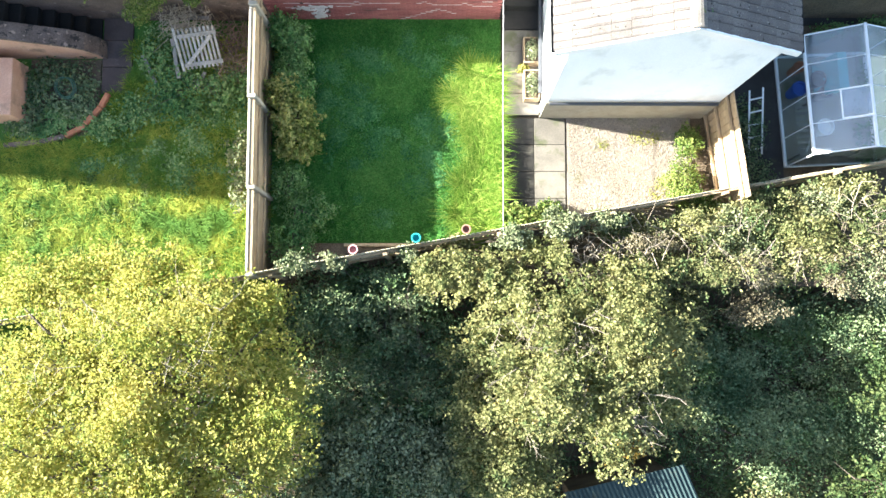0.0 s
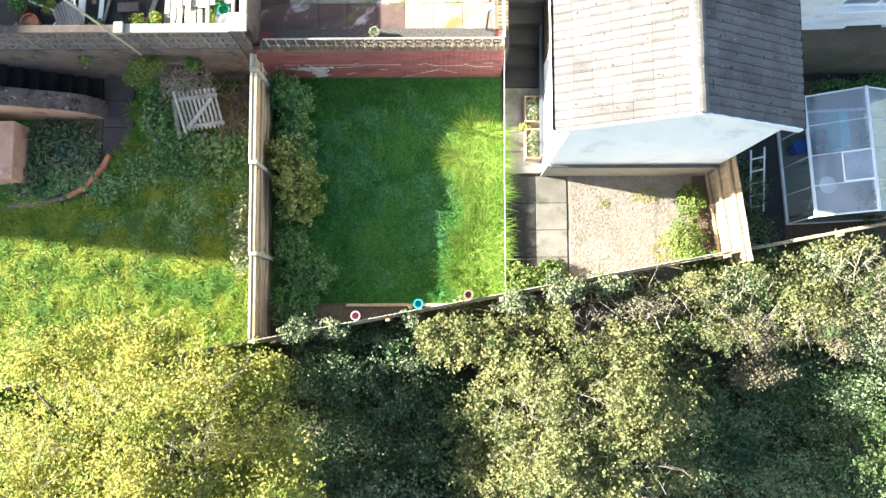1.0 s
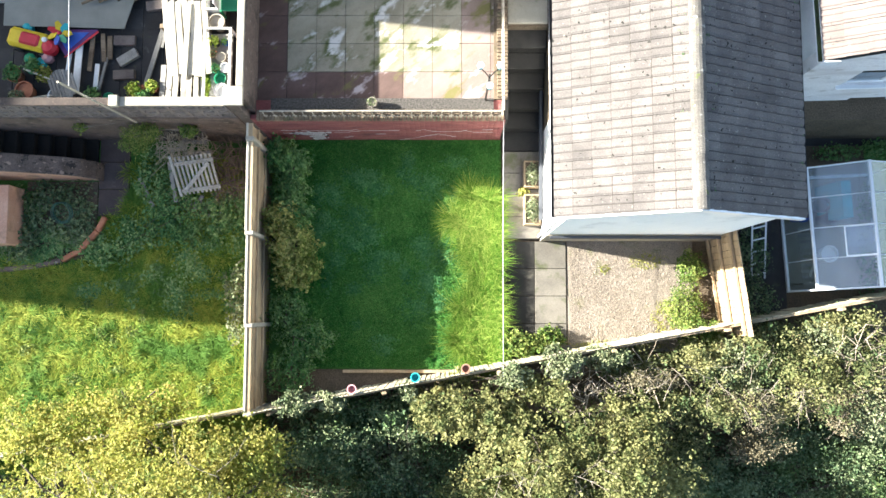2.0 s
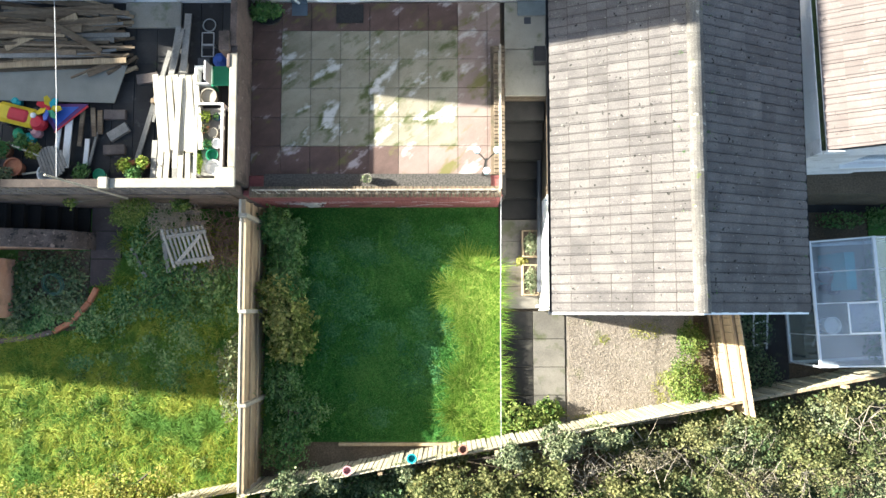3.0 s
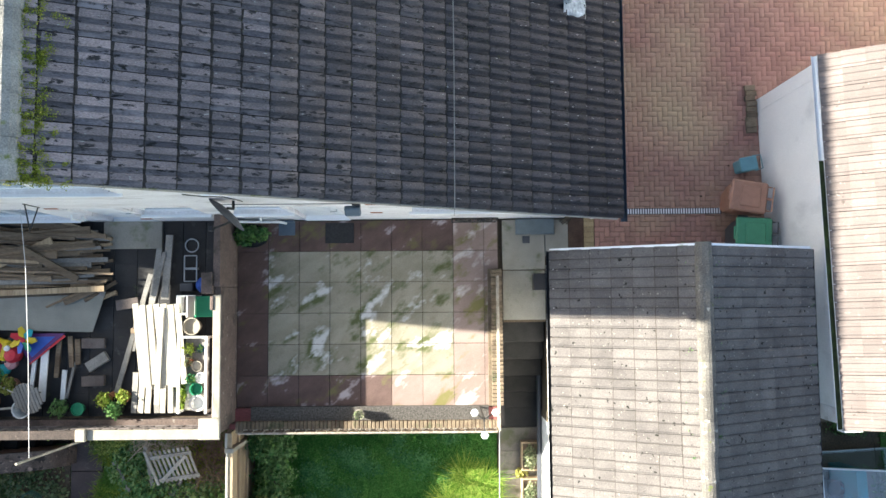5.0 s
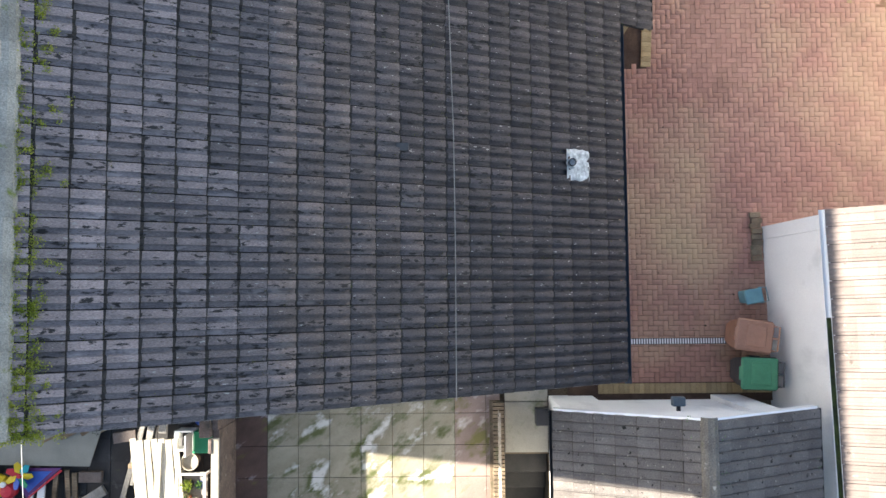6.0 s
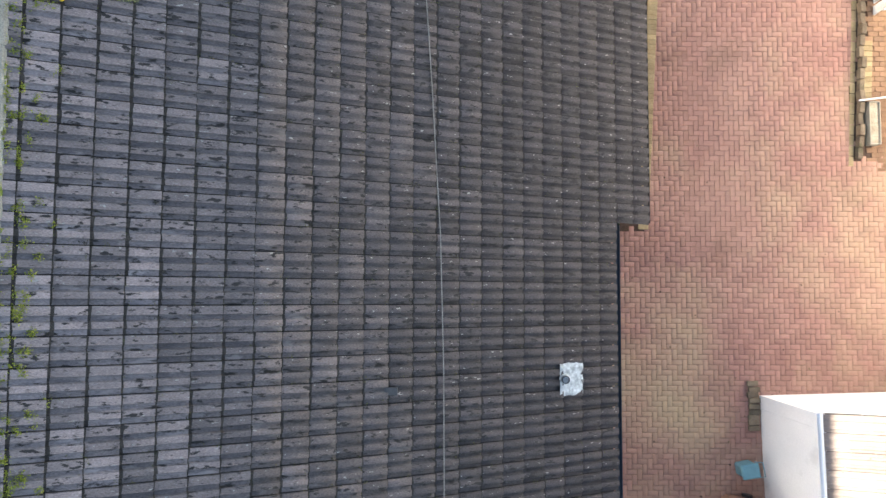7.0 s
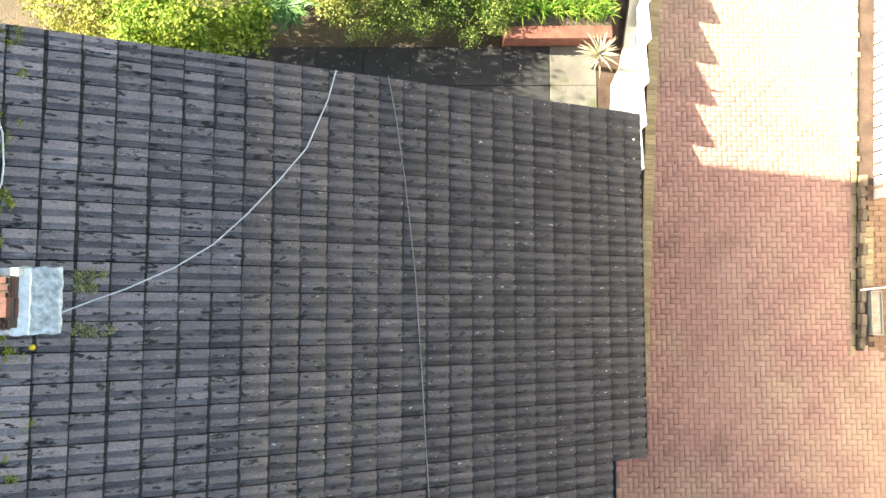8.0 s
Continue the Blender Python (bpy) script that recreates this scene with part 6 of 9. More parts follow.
plant("fence_bramble", "pale-leaved bramble hanging over the slatted fence", "shrub", (0.4, -7.25, -3.0),
      [(0.2, -6.85, -0.25, 0.4, 0.25, 0.25), (1.0, -6.8, -0.35, 0.35, 0.2, 0.2), (2.5, -6.6, -0.5, 0.3, 0.2, 0.2), (4.7, -6.25, -0.3, 0.4, 0.25, 0.3), (5.7, -6.05, -0.3, 0.5, 0.35, 0.35), (6.6, -5.9, -0.5, 0.5, 0.3, 0.3)],
      6500, 0.065, L_SAGE, trunk=0.02, seed=35, sub=6, shell=0.3, clump=0.04)
undergrowth = blades(26000, rect_area(-9, -15, 16, -7.2), 0.35, 0.03, 1.2, -3.0, 31)
tagged(raw_mesh("undergrowth", *undergrowth, L_IVY), "dark tangled undergrowth", "undergrowth", kind="stuff")

# shrubs along the timber fence
plant("evergreen_shrub", "dark green shrub beside the timber fence", "shrub", (-0.3, -2.4, -1.8),
      [(-0.35, -1.5, -1.3, 0.35, 0.4, 0.5), (-0.2, -2.3, -1.5, 0.4, 0.5, 0.35), (-0.1, -1.7, -1.4, 0.4, 0.4, 0.35), (-0.15, -2.9, -1.3, 0.5, 0.5, 0.4)], 7500, 0.07, L_BUSH, trunk=0.03, seed=41)
plant("golden_shrub", "variegated yellow-green shrub by the fence", "shrub", (0.0, -4.0, -1.8),
      [(0.02, -4.0, -1.3, 0.48, 0.45, 0.42), (-0.05, -3.5, -1.2, 0.5, 0.4, 0.42), (-0.25, -3.0, -1.15, 0.4, 0.35, 0.4)], 7000, 0.08, L_PALE, trunk=0.03, seed=42, clump=0.05)
plant("dark_shrub", "dark low shrub in the corner bed", "shrub", (-0.1, -5.3, -1.8),
      [(-0.2, -4.9, -1.5, 0.4, 0.5, 0.35), (0.2, -5.6, -1.5, 0.6, 0.5, 0.35), (-0.1, -6.3, -1.4, 0.5, 0.5, 0.4)], 5200, 0.06, L_BUSH, trunk=0.03, seed=43)
plant("pale_climber", "pale flowering climber over the fence", "shrub", (-1.05, -4.8, -1.8),
      [(-1.1, -4.4, -0.9, 0.3, 0.5, 0.4), (-1.1, -5.2, -1.0, 0.28, 0.45, 0.4)], 1300, 0.07, L_SAGE, M_TWIG, trunk=0.02, seed=44, clump=0.05)
plant("ivy_bed", "ground ivy at the foot of the screen wall", "shrub", (-2.3, -2.6, -1.8),
      [(-2.3, -2.8, -1.70, 1.1, 0.5, 0.2), (-3.3, -2.0, -1.68, 0.45, 0.7, 0.25), (-1.3, -2.7, -1.66, 0.5, 0.45, 0.25), (-3.7, -3.2, -1.72, 0.5, 0.4, 0.16), (-4.3, -3.7, -1.72, 0.6, 0.35, 0.16), (-2.6, -3.3, -1.74, 0.7, 0.3, 0.12)],
      11000, 0.075, L_DOCK, trunk=0.015, seed=45, clump=0.06, flat=1.0)
plant("flower_bed_plants", "dark leafy plants in the curved bed", "plant", (-5.6, -2.8, -1.8),
      [(-5.6, -2.7, -1.7, 0.9, 0.7, 0.25), (-5.0, -3.2, -1.72, 0.4, 0.3, 0.2), (-6.3, -3.4, -1.7, 0.5, 0.5, 0.22)], 5000, 0.075, L_IVY, trunk=0.015, seed=46)
plant("path_weeds", "bright green weeds at the path's end", "plant", (5.1, -5.8, -1.8),
      [(5.0, -5.7, -1.6, 0.5, 0.3, 0.25), (5.6, -5.6, -1.65, 0.35, 0.3, 0.2)], 2400, 0.07, L_WEED, trunk=0.012, seed=47)
plant("yard_shrub", "lime green shrub beside the board fence", "shrub", (8.75, -4.6, -1.8),
      [(8.75, -4.0, -1.5, 0.3, 0.4, 0.3), (8.6, -4.9, -1.5, 0.4, 0.5, 0.3), (8.9, -5.5, -1.3, 0.5, 0.4, 0.4)], 9000, 0.045, L_WEED, trunk=0.03, seed=48)
plant("front_hedge", "clipped sunlit green hedge in the front garden", "hedge", (3.5, 16.8, 0.0),
      [(2.4, 16.75, 0.5, 0.7, 0.75, 0.55), (3.2, 16.65, 0.5, 0.8, 0.7, 0.55), (4.2, 16.6, 0.45, 0.8, 0.65, 0.5), (4.9, 16.6, 0.4, 0.6, 0.5, 0.45), (3.5, 17.7, 0.6, 2.0, 0.8, 0.6)], 34000, 0.04, L_WEED, trunk=0.05, seed=51, sub=14, shell=0.4)
plant("variegated_shrub", "pale variegated shrub at the hedge's end", "shrub", (1.9, 16.7, 0.0),
      [(1.7, 16.75, 0.6, 0.6, 0.6, 0.5), (2.3, 17.2, 0.8, 0.6, 0.6, 0.5)], 9000, 0.055, L_PALE, trunk=0.04, seed=54, sub=9, shell=0.3)
plant("lime_shrub", "tall lime yellow shrub beside the front path", "shrub", (-0.6, 15.6, 0.0),
      [(-0.6, 15.4, 1.7, 0.8, 0.7, 1.0), (-1.2, 16.1, 2.0, 0.9, 0.8, 1.1), (-1.5, 15.4, 1.5, 0.8, 0.8, 0.9), (-0.2, 16.1, 0.9, 0.6, 0.6, 0.7), (-1.2, 14.8, 1.1, 0.6, 0.6, 0.9)], 20000, 0.085, L_LIME, trunk=0.05, seed=53, sub=8, shell=0.3, ragged=0.4)
plant("pale_shrub", "pale sunlit shrub in the front garden", "shrub", (-2.6, 16.4, 0.0),
      [(-2.4, 16.2, 0.9, 0.8, 0.6, 0.8), (-3.3, 16.5, 0.8, 0.8, 0.6, 0.8), (-1.6, 17.0, 0.9, 0.7, 0.6, 0.7)], 9000, 0.07, L_GOLD, trunk=0.05, seed=52)

# ---- small building parts on the rear wall ----
def plank(name, label, a, b, w, h, material, category="plank", group="", roll=0.0):
    """A board from a to b, w wide and h thick, as a thing of its own."""
    a, b = Vector(a), Vector(b)
    d = b - a
    bm = boxed(0, -w / 2, 0, d.length, w / 2, h, min(h, w) * 0.12)
    ob = link_mesh(name, bm, material)
    ob.matrix_basis = Matrix.Translation(a) @ d.to_track_quat("X", "Z").to_matrix().to_4x4() @ pose(0, 0, 0, roll, 0, 0)
    return tagged(ob, label, category, group)


def beam(name, a, b, w, material, parent):
    return part(name, tubed([a, b], w * 0.72, 4), material, parent)


def torus(bm, r, q, m, n=20, k=6):
    rings = []
    for i in range(n):
        t = 2 * math.pi * i / n
        rings.append([bm.verts.new(m @ Vector(((r + q * math.cos(p)) * math.cos(t), (r + q * math.cos(p)) * math.sin(t), q * math.sin(p)))) for p in (2 * math.pi * j / k for j in range(k))])
    for i in range(n):
        a, b = rings[i], rings[(i + 1) % n]
        for j in range(k):
            bm.faces.new((a[j], b[j], b[(j + 1) % k], a[(j + 1) % k]))


flood = thing("floodlight", "blue-grey floodlight with a black sensor on the wall", "lamp")
part("bracket", boxed(1.98, 2.97, 2.62, 2.10, 3.049, 2.86, 0.01), M_BLACK, flood)
part("lamp_head", boxed(-0.13, -0.05, -0.09, 0.13, 0.05, 0.09, 0.02), M_SLATE, flood).matrix_basis = pose(1.98, 2.90, 2.70, -35, 0, 0)
flood = thing("floodlight", "grey floodlight on the next house's wall", "lamp")
part("bracket", boxed(-3.92, 2.97, 2.74, -3.80, 3.049, 2.98, 0.01), M_BLACK, flood)
part("lamp_head", boxed(-0.13, -0.05, -0.09, 0.13, 0.05, 0.09, 0.02), M_SLATE, flood).matrix_basis = pose(-3.88, 2.90, 2.80, -35, 0, 0)
elbow = thing("waste_elbow", "white plastic pipe elbow beside the back door", "pipe")
part("pipe_run", tubed([(-3.30, 3.05, 1.22), (-3.30, 2.97, 1.20), (-3.24, 2.96, 1.02), (-3.12, 2.97, 1.06), (-3.10, 3.0, 1.22)], 0.024), M_WHITEPL, elbow)
canes = thing("cane_bundle", "bundle of garden canes leaning in the corner", "canes")
for k in range(7):
    part("cane", tubed([(5.74 + 0.025 * k, 2.98 - 0.03 * (k % 3), 0.0), (5.85 + 0.02 * k, 3.02 + 0.02 * k, 1.25 + 0.05 * (k % 4))], 0.011, 5), M_OLDCANE, canes)
tagged(part("cellar_lid", boxed(4.86, 2.72, 0.002, 5.62, 3.03, 0.06, 0.012), plain("blue_grey_board", (0.13, 0.16, 0.17))), "blue-grey board lid against the house wall", "lid")
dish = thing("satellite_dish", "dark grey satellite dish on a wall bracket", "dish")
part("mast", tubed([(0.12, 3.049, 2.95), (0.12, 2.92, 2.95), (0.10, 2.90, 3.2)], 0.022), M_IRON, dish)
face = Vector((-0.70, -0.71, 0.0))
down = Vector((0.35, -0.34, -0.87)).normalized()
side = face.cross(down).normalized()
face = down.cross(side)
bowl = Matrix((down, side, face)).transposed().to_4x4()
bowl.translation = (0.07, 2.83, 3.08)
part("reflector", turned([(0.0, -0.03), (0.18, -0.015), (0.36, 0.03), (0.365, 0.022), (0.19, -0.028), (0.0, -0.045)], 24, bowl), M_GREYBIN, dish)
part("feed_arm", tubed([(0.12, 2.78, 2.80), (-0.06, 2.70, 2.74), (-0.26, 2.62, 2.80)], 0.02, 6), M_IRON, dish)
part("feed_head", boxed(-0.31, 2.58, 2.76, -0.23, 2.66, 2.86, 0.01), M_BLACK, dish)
hb = thing("basket_bracket", "black iron hanging basket bracket on the wall", "bracket")
part("arm", tubed([(-3.3, 3.04, 2.75), (-3.2, 2.6, 2.75)], 0.012, 5), M_IRON, hb)
part("brace", tubed([(-3.3, 3.04, 2.35), (-3.2, 2.65, 2.73)], 0.012, 5), M_IRON, hb)
part("upright", tubed([(-3.3, 3.045, 2.3), (-3.3, 3.045, 2.8)], 0.012, 5), M_IRON, hb)
for x, z in ((2.15, 2.35), (2.12, 1.15), (-3.3, 2.1), (-2.35, 1.0 - 0.6)):
    tagged(part("air_brick", boxed(x, 3.035, z, x + 0.22, 3.048, z + 0.075, 0.004), M_TERRACOTTA), "red terracotta air brick in the white wall", "air brick", "air bricks in the rear wall")
pipe = thing("waste_pipe", "white plastic waste pipe along the wall", "pipe")
part("pipe_run", tubed([(-0.55, 3.0, 0.75), (-0.5, 2.97, 0.5), (-0.1, 2.97, 0.42), (0.28, 2.97, 0.38), (0.36, 2.97, 0.1)], 0.026), M_WHITEPL, pipe)
part("branch", tubed([(-0.05, 3.04, 0.55), (-0.05, 2.97, 0.45)], 0.026), M_WHITEPL, pipe)
wc = thing("wall_cable", "thin grey cable along the rear wall", "cable")
part("run", tubed([(-0.2, 3.045, 2.52), (1.5, 3.045, 2.50), (3.3, 3.045, 2.52), (5.2, 3.045, 2.46)], 0.008, 5), M_GREYBIN, wc)
part("tail", tubed([(-0.42, 3.045, 3.75), (-0.2, 3.045, 3.5), (0.1, 3.045, 3.45), (0.25, 3.045, 2.9)], 0.010, 5), M_IRON, wc)
gully = thing("drain_gully", "small blue-grey drain gully box by the wall", "drain")
part("tray", wall_cells(0.2, 0.52, 0.0, 0.02, 0.25, []), M_SLATE, gully).matrix_basis = pose(0, 2.74, 0.001)
part("rim", boxed(0.2, 2.99, 0.0, 0.52, 3.03, 0.16, 0.005), M_SLATE, gully)
tagged(part("doormat", boxed(1.12, 2.58, 0.0, 1.68, 2.98, 0.018, 0.004), mat("rubber_mat", (0.016, 0.016, 0.0176), (0.032, 0.032, 0.0336), 30, 0.8, 0.8, 90, 0.4)), "black rubber doormat outside the back door", "doormat")
tagged(part("drain_cover", boxed(5.0, 2.55, 0.0, 5.14, 2.69, 0.008, 0.002), M_GREYBIN), "small square grey drain cover", "drain cover")
rail = thing("iron_panel", "black wrought iron scroll panel against the wall", "railing")
for z in (0.46, 1.16):
    part("bar", tubed([(3.60, 2.93, z), (4.44, 2.93, z)], 0.011, 5), M_IRON, rail)
for k in range(9):
    part("upright", tubed([(3.60 + k * 0.105, 2.93, 0.46), (3.60 + k * 0.105, 2.93, 1.16)], 0.008, 5), M_IRON, rail)
for x in (3.82, 4.22):
    bm = bmesh.new()
    torus(bm, 0.15, 0.01, pose(x, 2.925, 0.81, 90, 0, 0))
    torus(bm, 0.07, 0.01, pose(x, 2.925, 0.81, 90, 0, 0), 14)
    part("scroll", bm, M_IRON, rail)

# rusty railing on the coping
M_RUST = mat("rusty_iron", (0.24, 0.2, 0.152), (0.384, 0.344, 0.288), 9.0, 0.85, 0.4, 60, 0.3)
M_OLDIRON = mat("brown_rusted_iron", (0.048, 0.0336, 0.024), (0.104, 0.072, 0.048), 9.0, 0.85, 0.4, 60, 0.3)
iron = thing("coping_railing", "rusty low wrought iron railing on the brick coping", "railing")
for z, q in ((0.26, 0.014), (0.62, 0.02)):
    part("bar", tubed([(-0.4, -1.0, z), (4.42, -1.0, z)], q, 5), M_RUST, iron)
    part("bar", tubed([(4.46, -0.98, z), (4.46, 1.9, z)], q, 5), M_RUST, iron)
for k in range(25):
    part("upright", tubed([(-0.36 + k * 0.199, -1.0, 0.17), (-0.36 + k * 0.199, -1.0, 0.62)], 0.015, 4), M_RUST, iron)
for k in range(24):
    bm = bmesh.new()
    torus(bm, 0.085, 0.017, pose(-0.26 + k * 0.199, -1.0, 0.45, 90, 0, 0), 12, 4)
    torus(bm, 0.045, 0.014, pose(-0.26 + k * 0.199, -1.0, 0.30, 90, 0, 0), 10, 4)
    part("scroll", bm, M_OLDIRON, iron)
for k in range(10):
    part("upright", tubed([(4.46, -0.9 + k * 0.3, 0.17), (4.46, -0.9 + k * 0.3, 0.62)], 0.014, 4), M_RUST, iron)

# triple garden lantern
lamp = thing("garden_lantern", "white triple-headed lantern on a slim black post", "lamp")
part("post", tubed([(4.12, -0.62, 0.08), (4.12, -0.62, 1.72)], 0.022), M_IRON, lamp)
for x, y in ((3.95, -0.47), (4.31, -0.47), (4.12, -0.85)):
    part("arm", tubed([(4.12, -0.62, 1.55), ((4.12 + x) / 2, (-0.62 + y) / 2, 1.66), (x, y, 1.66)], 0.012, 5), M_IRON, lamp)
    head = part("lantern_head", turned([(0.03, 1.66), (0.055, 1.69), (0.065, 1.79), (0.045, 1.83)], 6, pose(x, y, 0)), M_BLUEBIN, lamp)
    part("cap", turned([(0.07, 1.825), (0.04, 1.86), (0.0, 1.88)], 6, pose(x, y, 0)), M_WHITEPL, head)

line = thing("washing_line", "taut pale string across the lawn edge", "string")
part("string", tubed([(4.50, -0.98, 0.0), (4.49, -3.6, -0.25), (4.49, -6.30, -0.30)], 0.006, 5), M_WIRE, line)


def pot(name, label, x, y, z, r, h, material, leaf=None, group="", seed=1, n=260, tall=1.0, open_rim=True):
    t = thing(name, label, "plant pot", group)
    part("pot_body", turned([(r * 0.72, 0), (r * 0.95, h * 0.85), (r * 1.06, h * 0.86), (r * 1.06, h), (r * 0.93, h), (r * 0.9, h * 0.8), (0, h * 0.78)], 18), material, t).matrix_basis = pose(x, y, z)
    if leaf:
        v, f = leaves([(x, y, z + h + r * 0.35 * tall, r * 1.1, r * 1.1, r * 0.7 * tall)], n, r * 0.42, seed)
        raw_mesh("foliage", v, f, leaf, t)
    return t


pot("ring_pot", "small pot with a white rim on the coping", 1.81, -0.72, 0.10, 0.095, 0.2, M_COPING, L_SAGE, n=60)
for k, (x, y, m, lab) in enumerate(((1.40, -6.62, M_PINK, "pink"), (2.69, -6.38, M_CYAN, "turquoise"), (3.72, -6.20, M_BROWNBIN, "faded brown"))):
    t = thing("fence_pot", lab + " plastic pot hung on the slat fence", "plant pot", "pots on the fence")
    part("pot_body", turned([(0.06, -0.2), (0.085, -0.02), (0.10, 0.0), (0.10, 0.02), (0.075, 0.02), (0.06, -0.12), (0.0, -0.12)], 18), m, t).matrix_basis = pose(x, y + 0.08, -0.20)

# troughs on the path
for y0, y1 in ((-2.18, -1.58), (-3.02, -2.34)):
    t = thing("planter_trough", "wooden planter trough with straggly plants on the path", "planter", "troughs by the wall")
    bm = bmesh.new()
    for b in ((5.06, y0, -1.70, 5.09, y1, -1.42), (5.39, y0, -1.70, 5.42, y1, -1.42), (5.09, y0, -1.70, 5.39, y0 + 0.03, -1.42), (5.09, y1 - 0.03, -1.70, 5.39, y1, -1.42)):
        box(bm, *b, 0.004)
    part("trough", bm, M_FENCE, t)
    part("soil", boxed(5.09, y0 + 0.03, -1.69, 5.39, y1 - 0.03, -1.46), M_EARTH, t)
    v, f = leaves([(5.24, (y0 + y1) / 2, -1.38, 0.13, (y1 - y0) * 0.42, 0.12)], 420, 0.055, 61)
    raw_mesh("foliage", v, f, L_SAGE, t)
plant("path_weed", "pale weed growing between troughs", "plant", (5.1, -2.25, -1.7), [(5.06, -2.26, -1.58, 0.14, 0.10, 0.1)], 260, 0.06, L_GOLD, trunk=0.008, seed=62)
plant("tub_plant", "leafy plant in a tub beside the kitchen wall", "plant", (-0.35, 2.72, 0.0), [(-0.38, 2.72, 0.28, 0.2, 0.2, 0.16), (-0.1, 2.75, 0.25, 0.16, 0.14, 0.12)], 900, 0.07, L_BUSH, trunk=0.015, seed=63)
tub = part("plant_tub", turned([(0.2, 0), (0.25, 0.2), (0.26, 0.2), (0.22, 0.16), (0.0, 0.16)], 20, pose(-0.28, 2.72, 0.0) @ Matrix.Diagonal((1.3, 0.9, 1, 1))), M_BLACK)
tagged(tub, "black oval plant tub by the wall", "plant pot")
box_t = thing("meter_box", "black box on a bracket at the outbuilding corner", "box")
part("box_body", boxed(5.16, 1.62, 0.15, 5.40, 1.94, 0.42, 0.01), M_BLACK, box_t)
part("bracket", boxed(5.40, 1.74, 0.2, 5.461, 1.82, 0.26), M_BLACK, box_t)
part("leg", boxed(5.22, 1.68, 0.0, 5.26, 1.72, 0.16), M_BLACK, box_t)

# ---- wheeled bins ----
def wheelie(label, lid_m, body_m, m, group="bins on the drive"):
    t = thing("wheelie_bin", label, "wheelie bin", group, at=m)
    bm = bmesh.new()
    rings = []
    for z, x0, x1, w in ((0.05, -0.20, 0.22, 0.20), (0.5, -0.25, 0.27, 0.245), (0.98, -0.31, 0.30, 0.285), (1.0, -0.33, 0.32, 0.30)):
        rings.append([bm.verts.new(p) for p in ((x0, -w, z), (x1, -w, z), (x1, w, z), (x0, w, z))])
    bm.faces.new(rings[0][::-1])
    for a, b in zip(rings, rings[1:]):
        for k in range(4):
            bm.faces.new((a[k], a[(k + 1) % 4], b[(k + 1) % 4], b[k]))
    bmesh.ops.bevel(bm, geom=[e for e in bm.edges if abs(e.verts[0].co.z - e.verts[1].co.z) > 0.01], offset=0.04, segments=2, affect="EDGES")
    part("bin_body", bm, body_m, t)
    lid = boxed(-0.37, -0.29, 1.0, 0.30, 0.29, 1.06, 0.03)
    box(lid, -0.20, -0.20, 1.05, 0.17, 0.20, 1.085, 0.02)
    lo = part("lid", lid, lid_m, t)
    part("lid_grip", boxed(-0.40, -0.12, 1.0, -0.365, 0.12, 1.03, 0.008), lid_m, lo)
    part("handle_bar", tubed([(0.31, -0.22, 1.03), (0.40, -0.22, 1.05), (0.40, 0.22, 1.05), (0.31, 0.22, 1.03)], 0.016, 6), body_m, t)
    part("rib", boxed(0.30, -0.02, 1.0, 0.39, 0.02, 1.05), body_m, t)
    for y in (-0.24, 0.24):
        part("wheel", turned([(0.03, -0.025), (0.10, -0.025), (0.10, 0.025), (0.03, 0.025)], 16, pose(0.25, y, 0.10, 90, 0, 0)), M_BLACK, t)
    return t


wheelie("brown wheeled garden bin against the white wall", M_BROWNBIN, M_BROWNBIN, pose(9.10, 3.30, 0, 0, 0, -9))
wheelie("dark grey wheeled bin with a green lid", M_GREENBIN, M_GREYBIN, pose(9.17, 2.62, 0, 0, 0, -3))
cad = thing("food_caddy", "small pale blue food waste caddy by the wall", "bin", at=pose(9.34, 4.02, 0, 0, 0, 10))
bm = boxed(-0.15, -0.12, 0.0, 0.15, 0.12, 0.38, 0.03)
part("caddy_body", bm, M_BLUEBIN, cad)
part("lid", boxed(-0.17, -0.14, 0.38, 0.17, 0.14, 0.43, 0.02), M_BLUEBIN, cad)
part("handle_bar", tubed([(0.12, -0.15, 0.36), (0.24, -0.13, 0.44), (0.24, 0.13, 0.44), (0.12, 0.15, 0.36)], 0.011, 6), M_BLUEBIN, cad)
edging = thing("brick_edging", "short row of old bricks along the white wall", "edging")
for k in range(9):
    part("brick", boxed(0, 0, 0, 0.21, 0.10, 0.065, 0.006), M_BRICK, edging).matrix_basis = pose(9.47 + rnd.uniform(-0.02, 0.02), 4.70 + k * 0.075 * 1.42, 0.002, 0, 0, rnd.uniform(-5, 5))
gl = thing("garage_light", "blue-grey floodlight on the outbuilding gable", "lamp")
part("lamp_head", boxed(7.36, 2.15, 1.55, 7.58, 2.31, 1.70, 0.015), M_SLATE, gl)
part("bracket", boxed(7.44, 2.04, 1.60, 7.50, 2.15, 1.66), M_BLACK, gl)

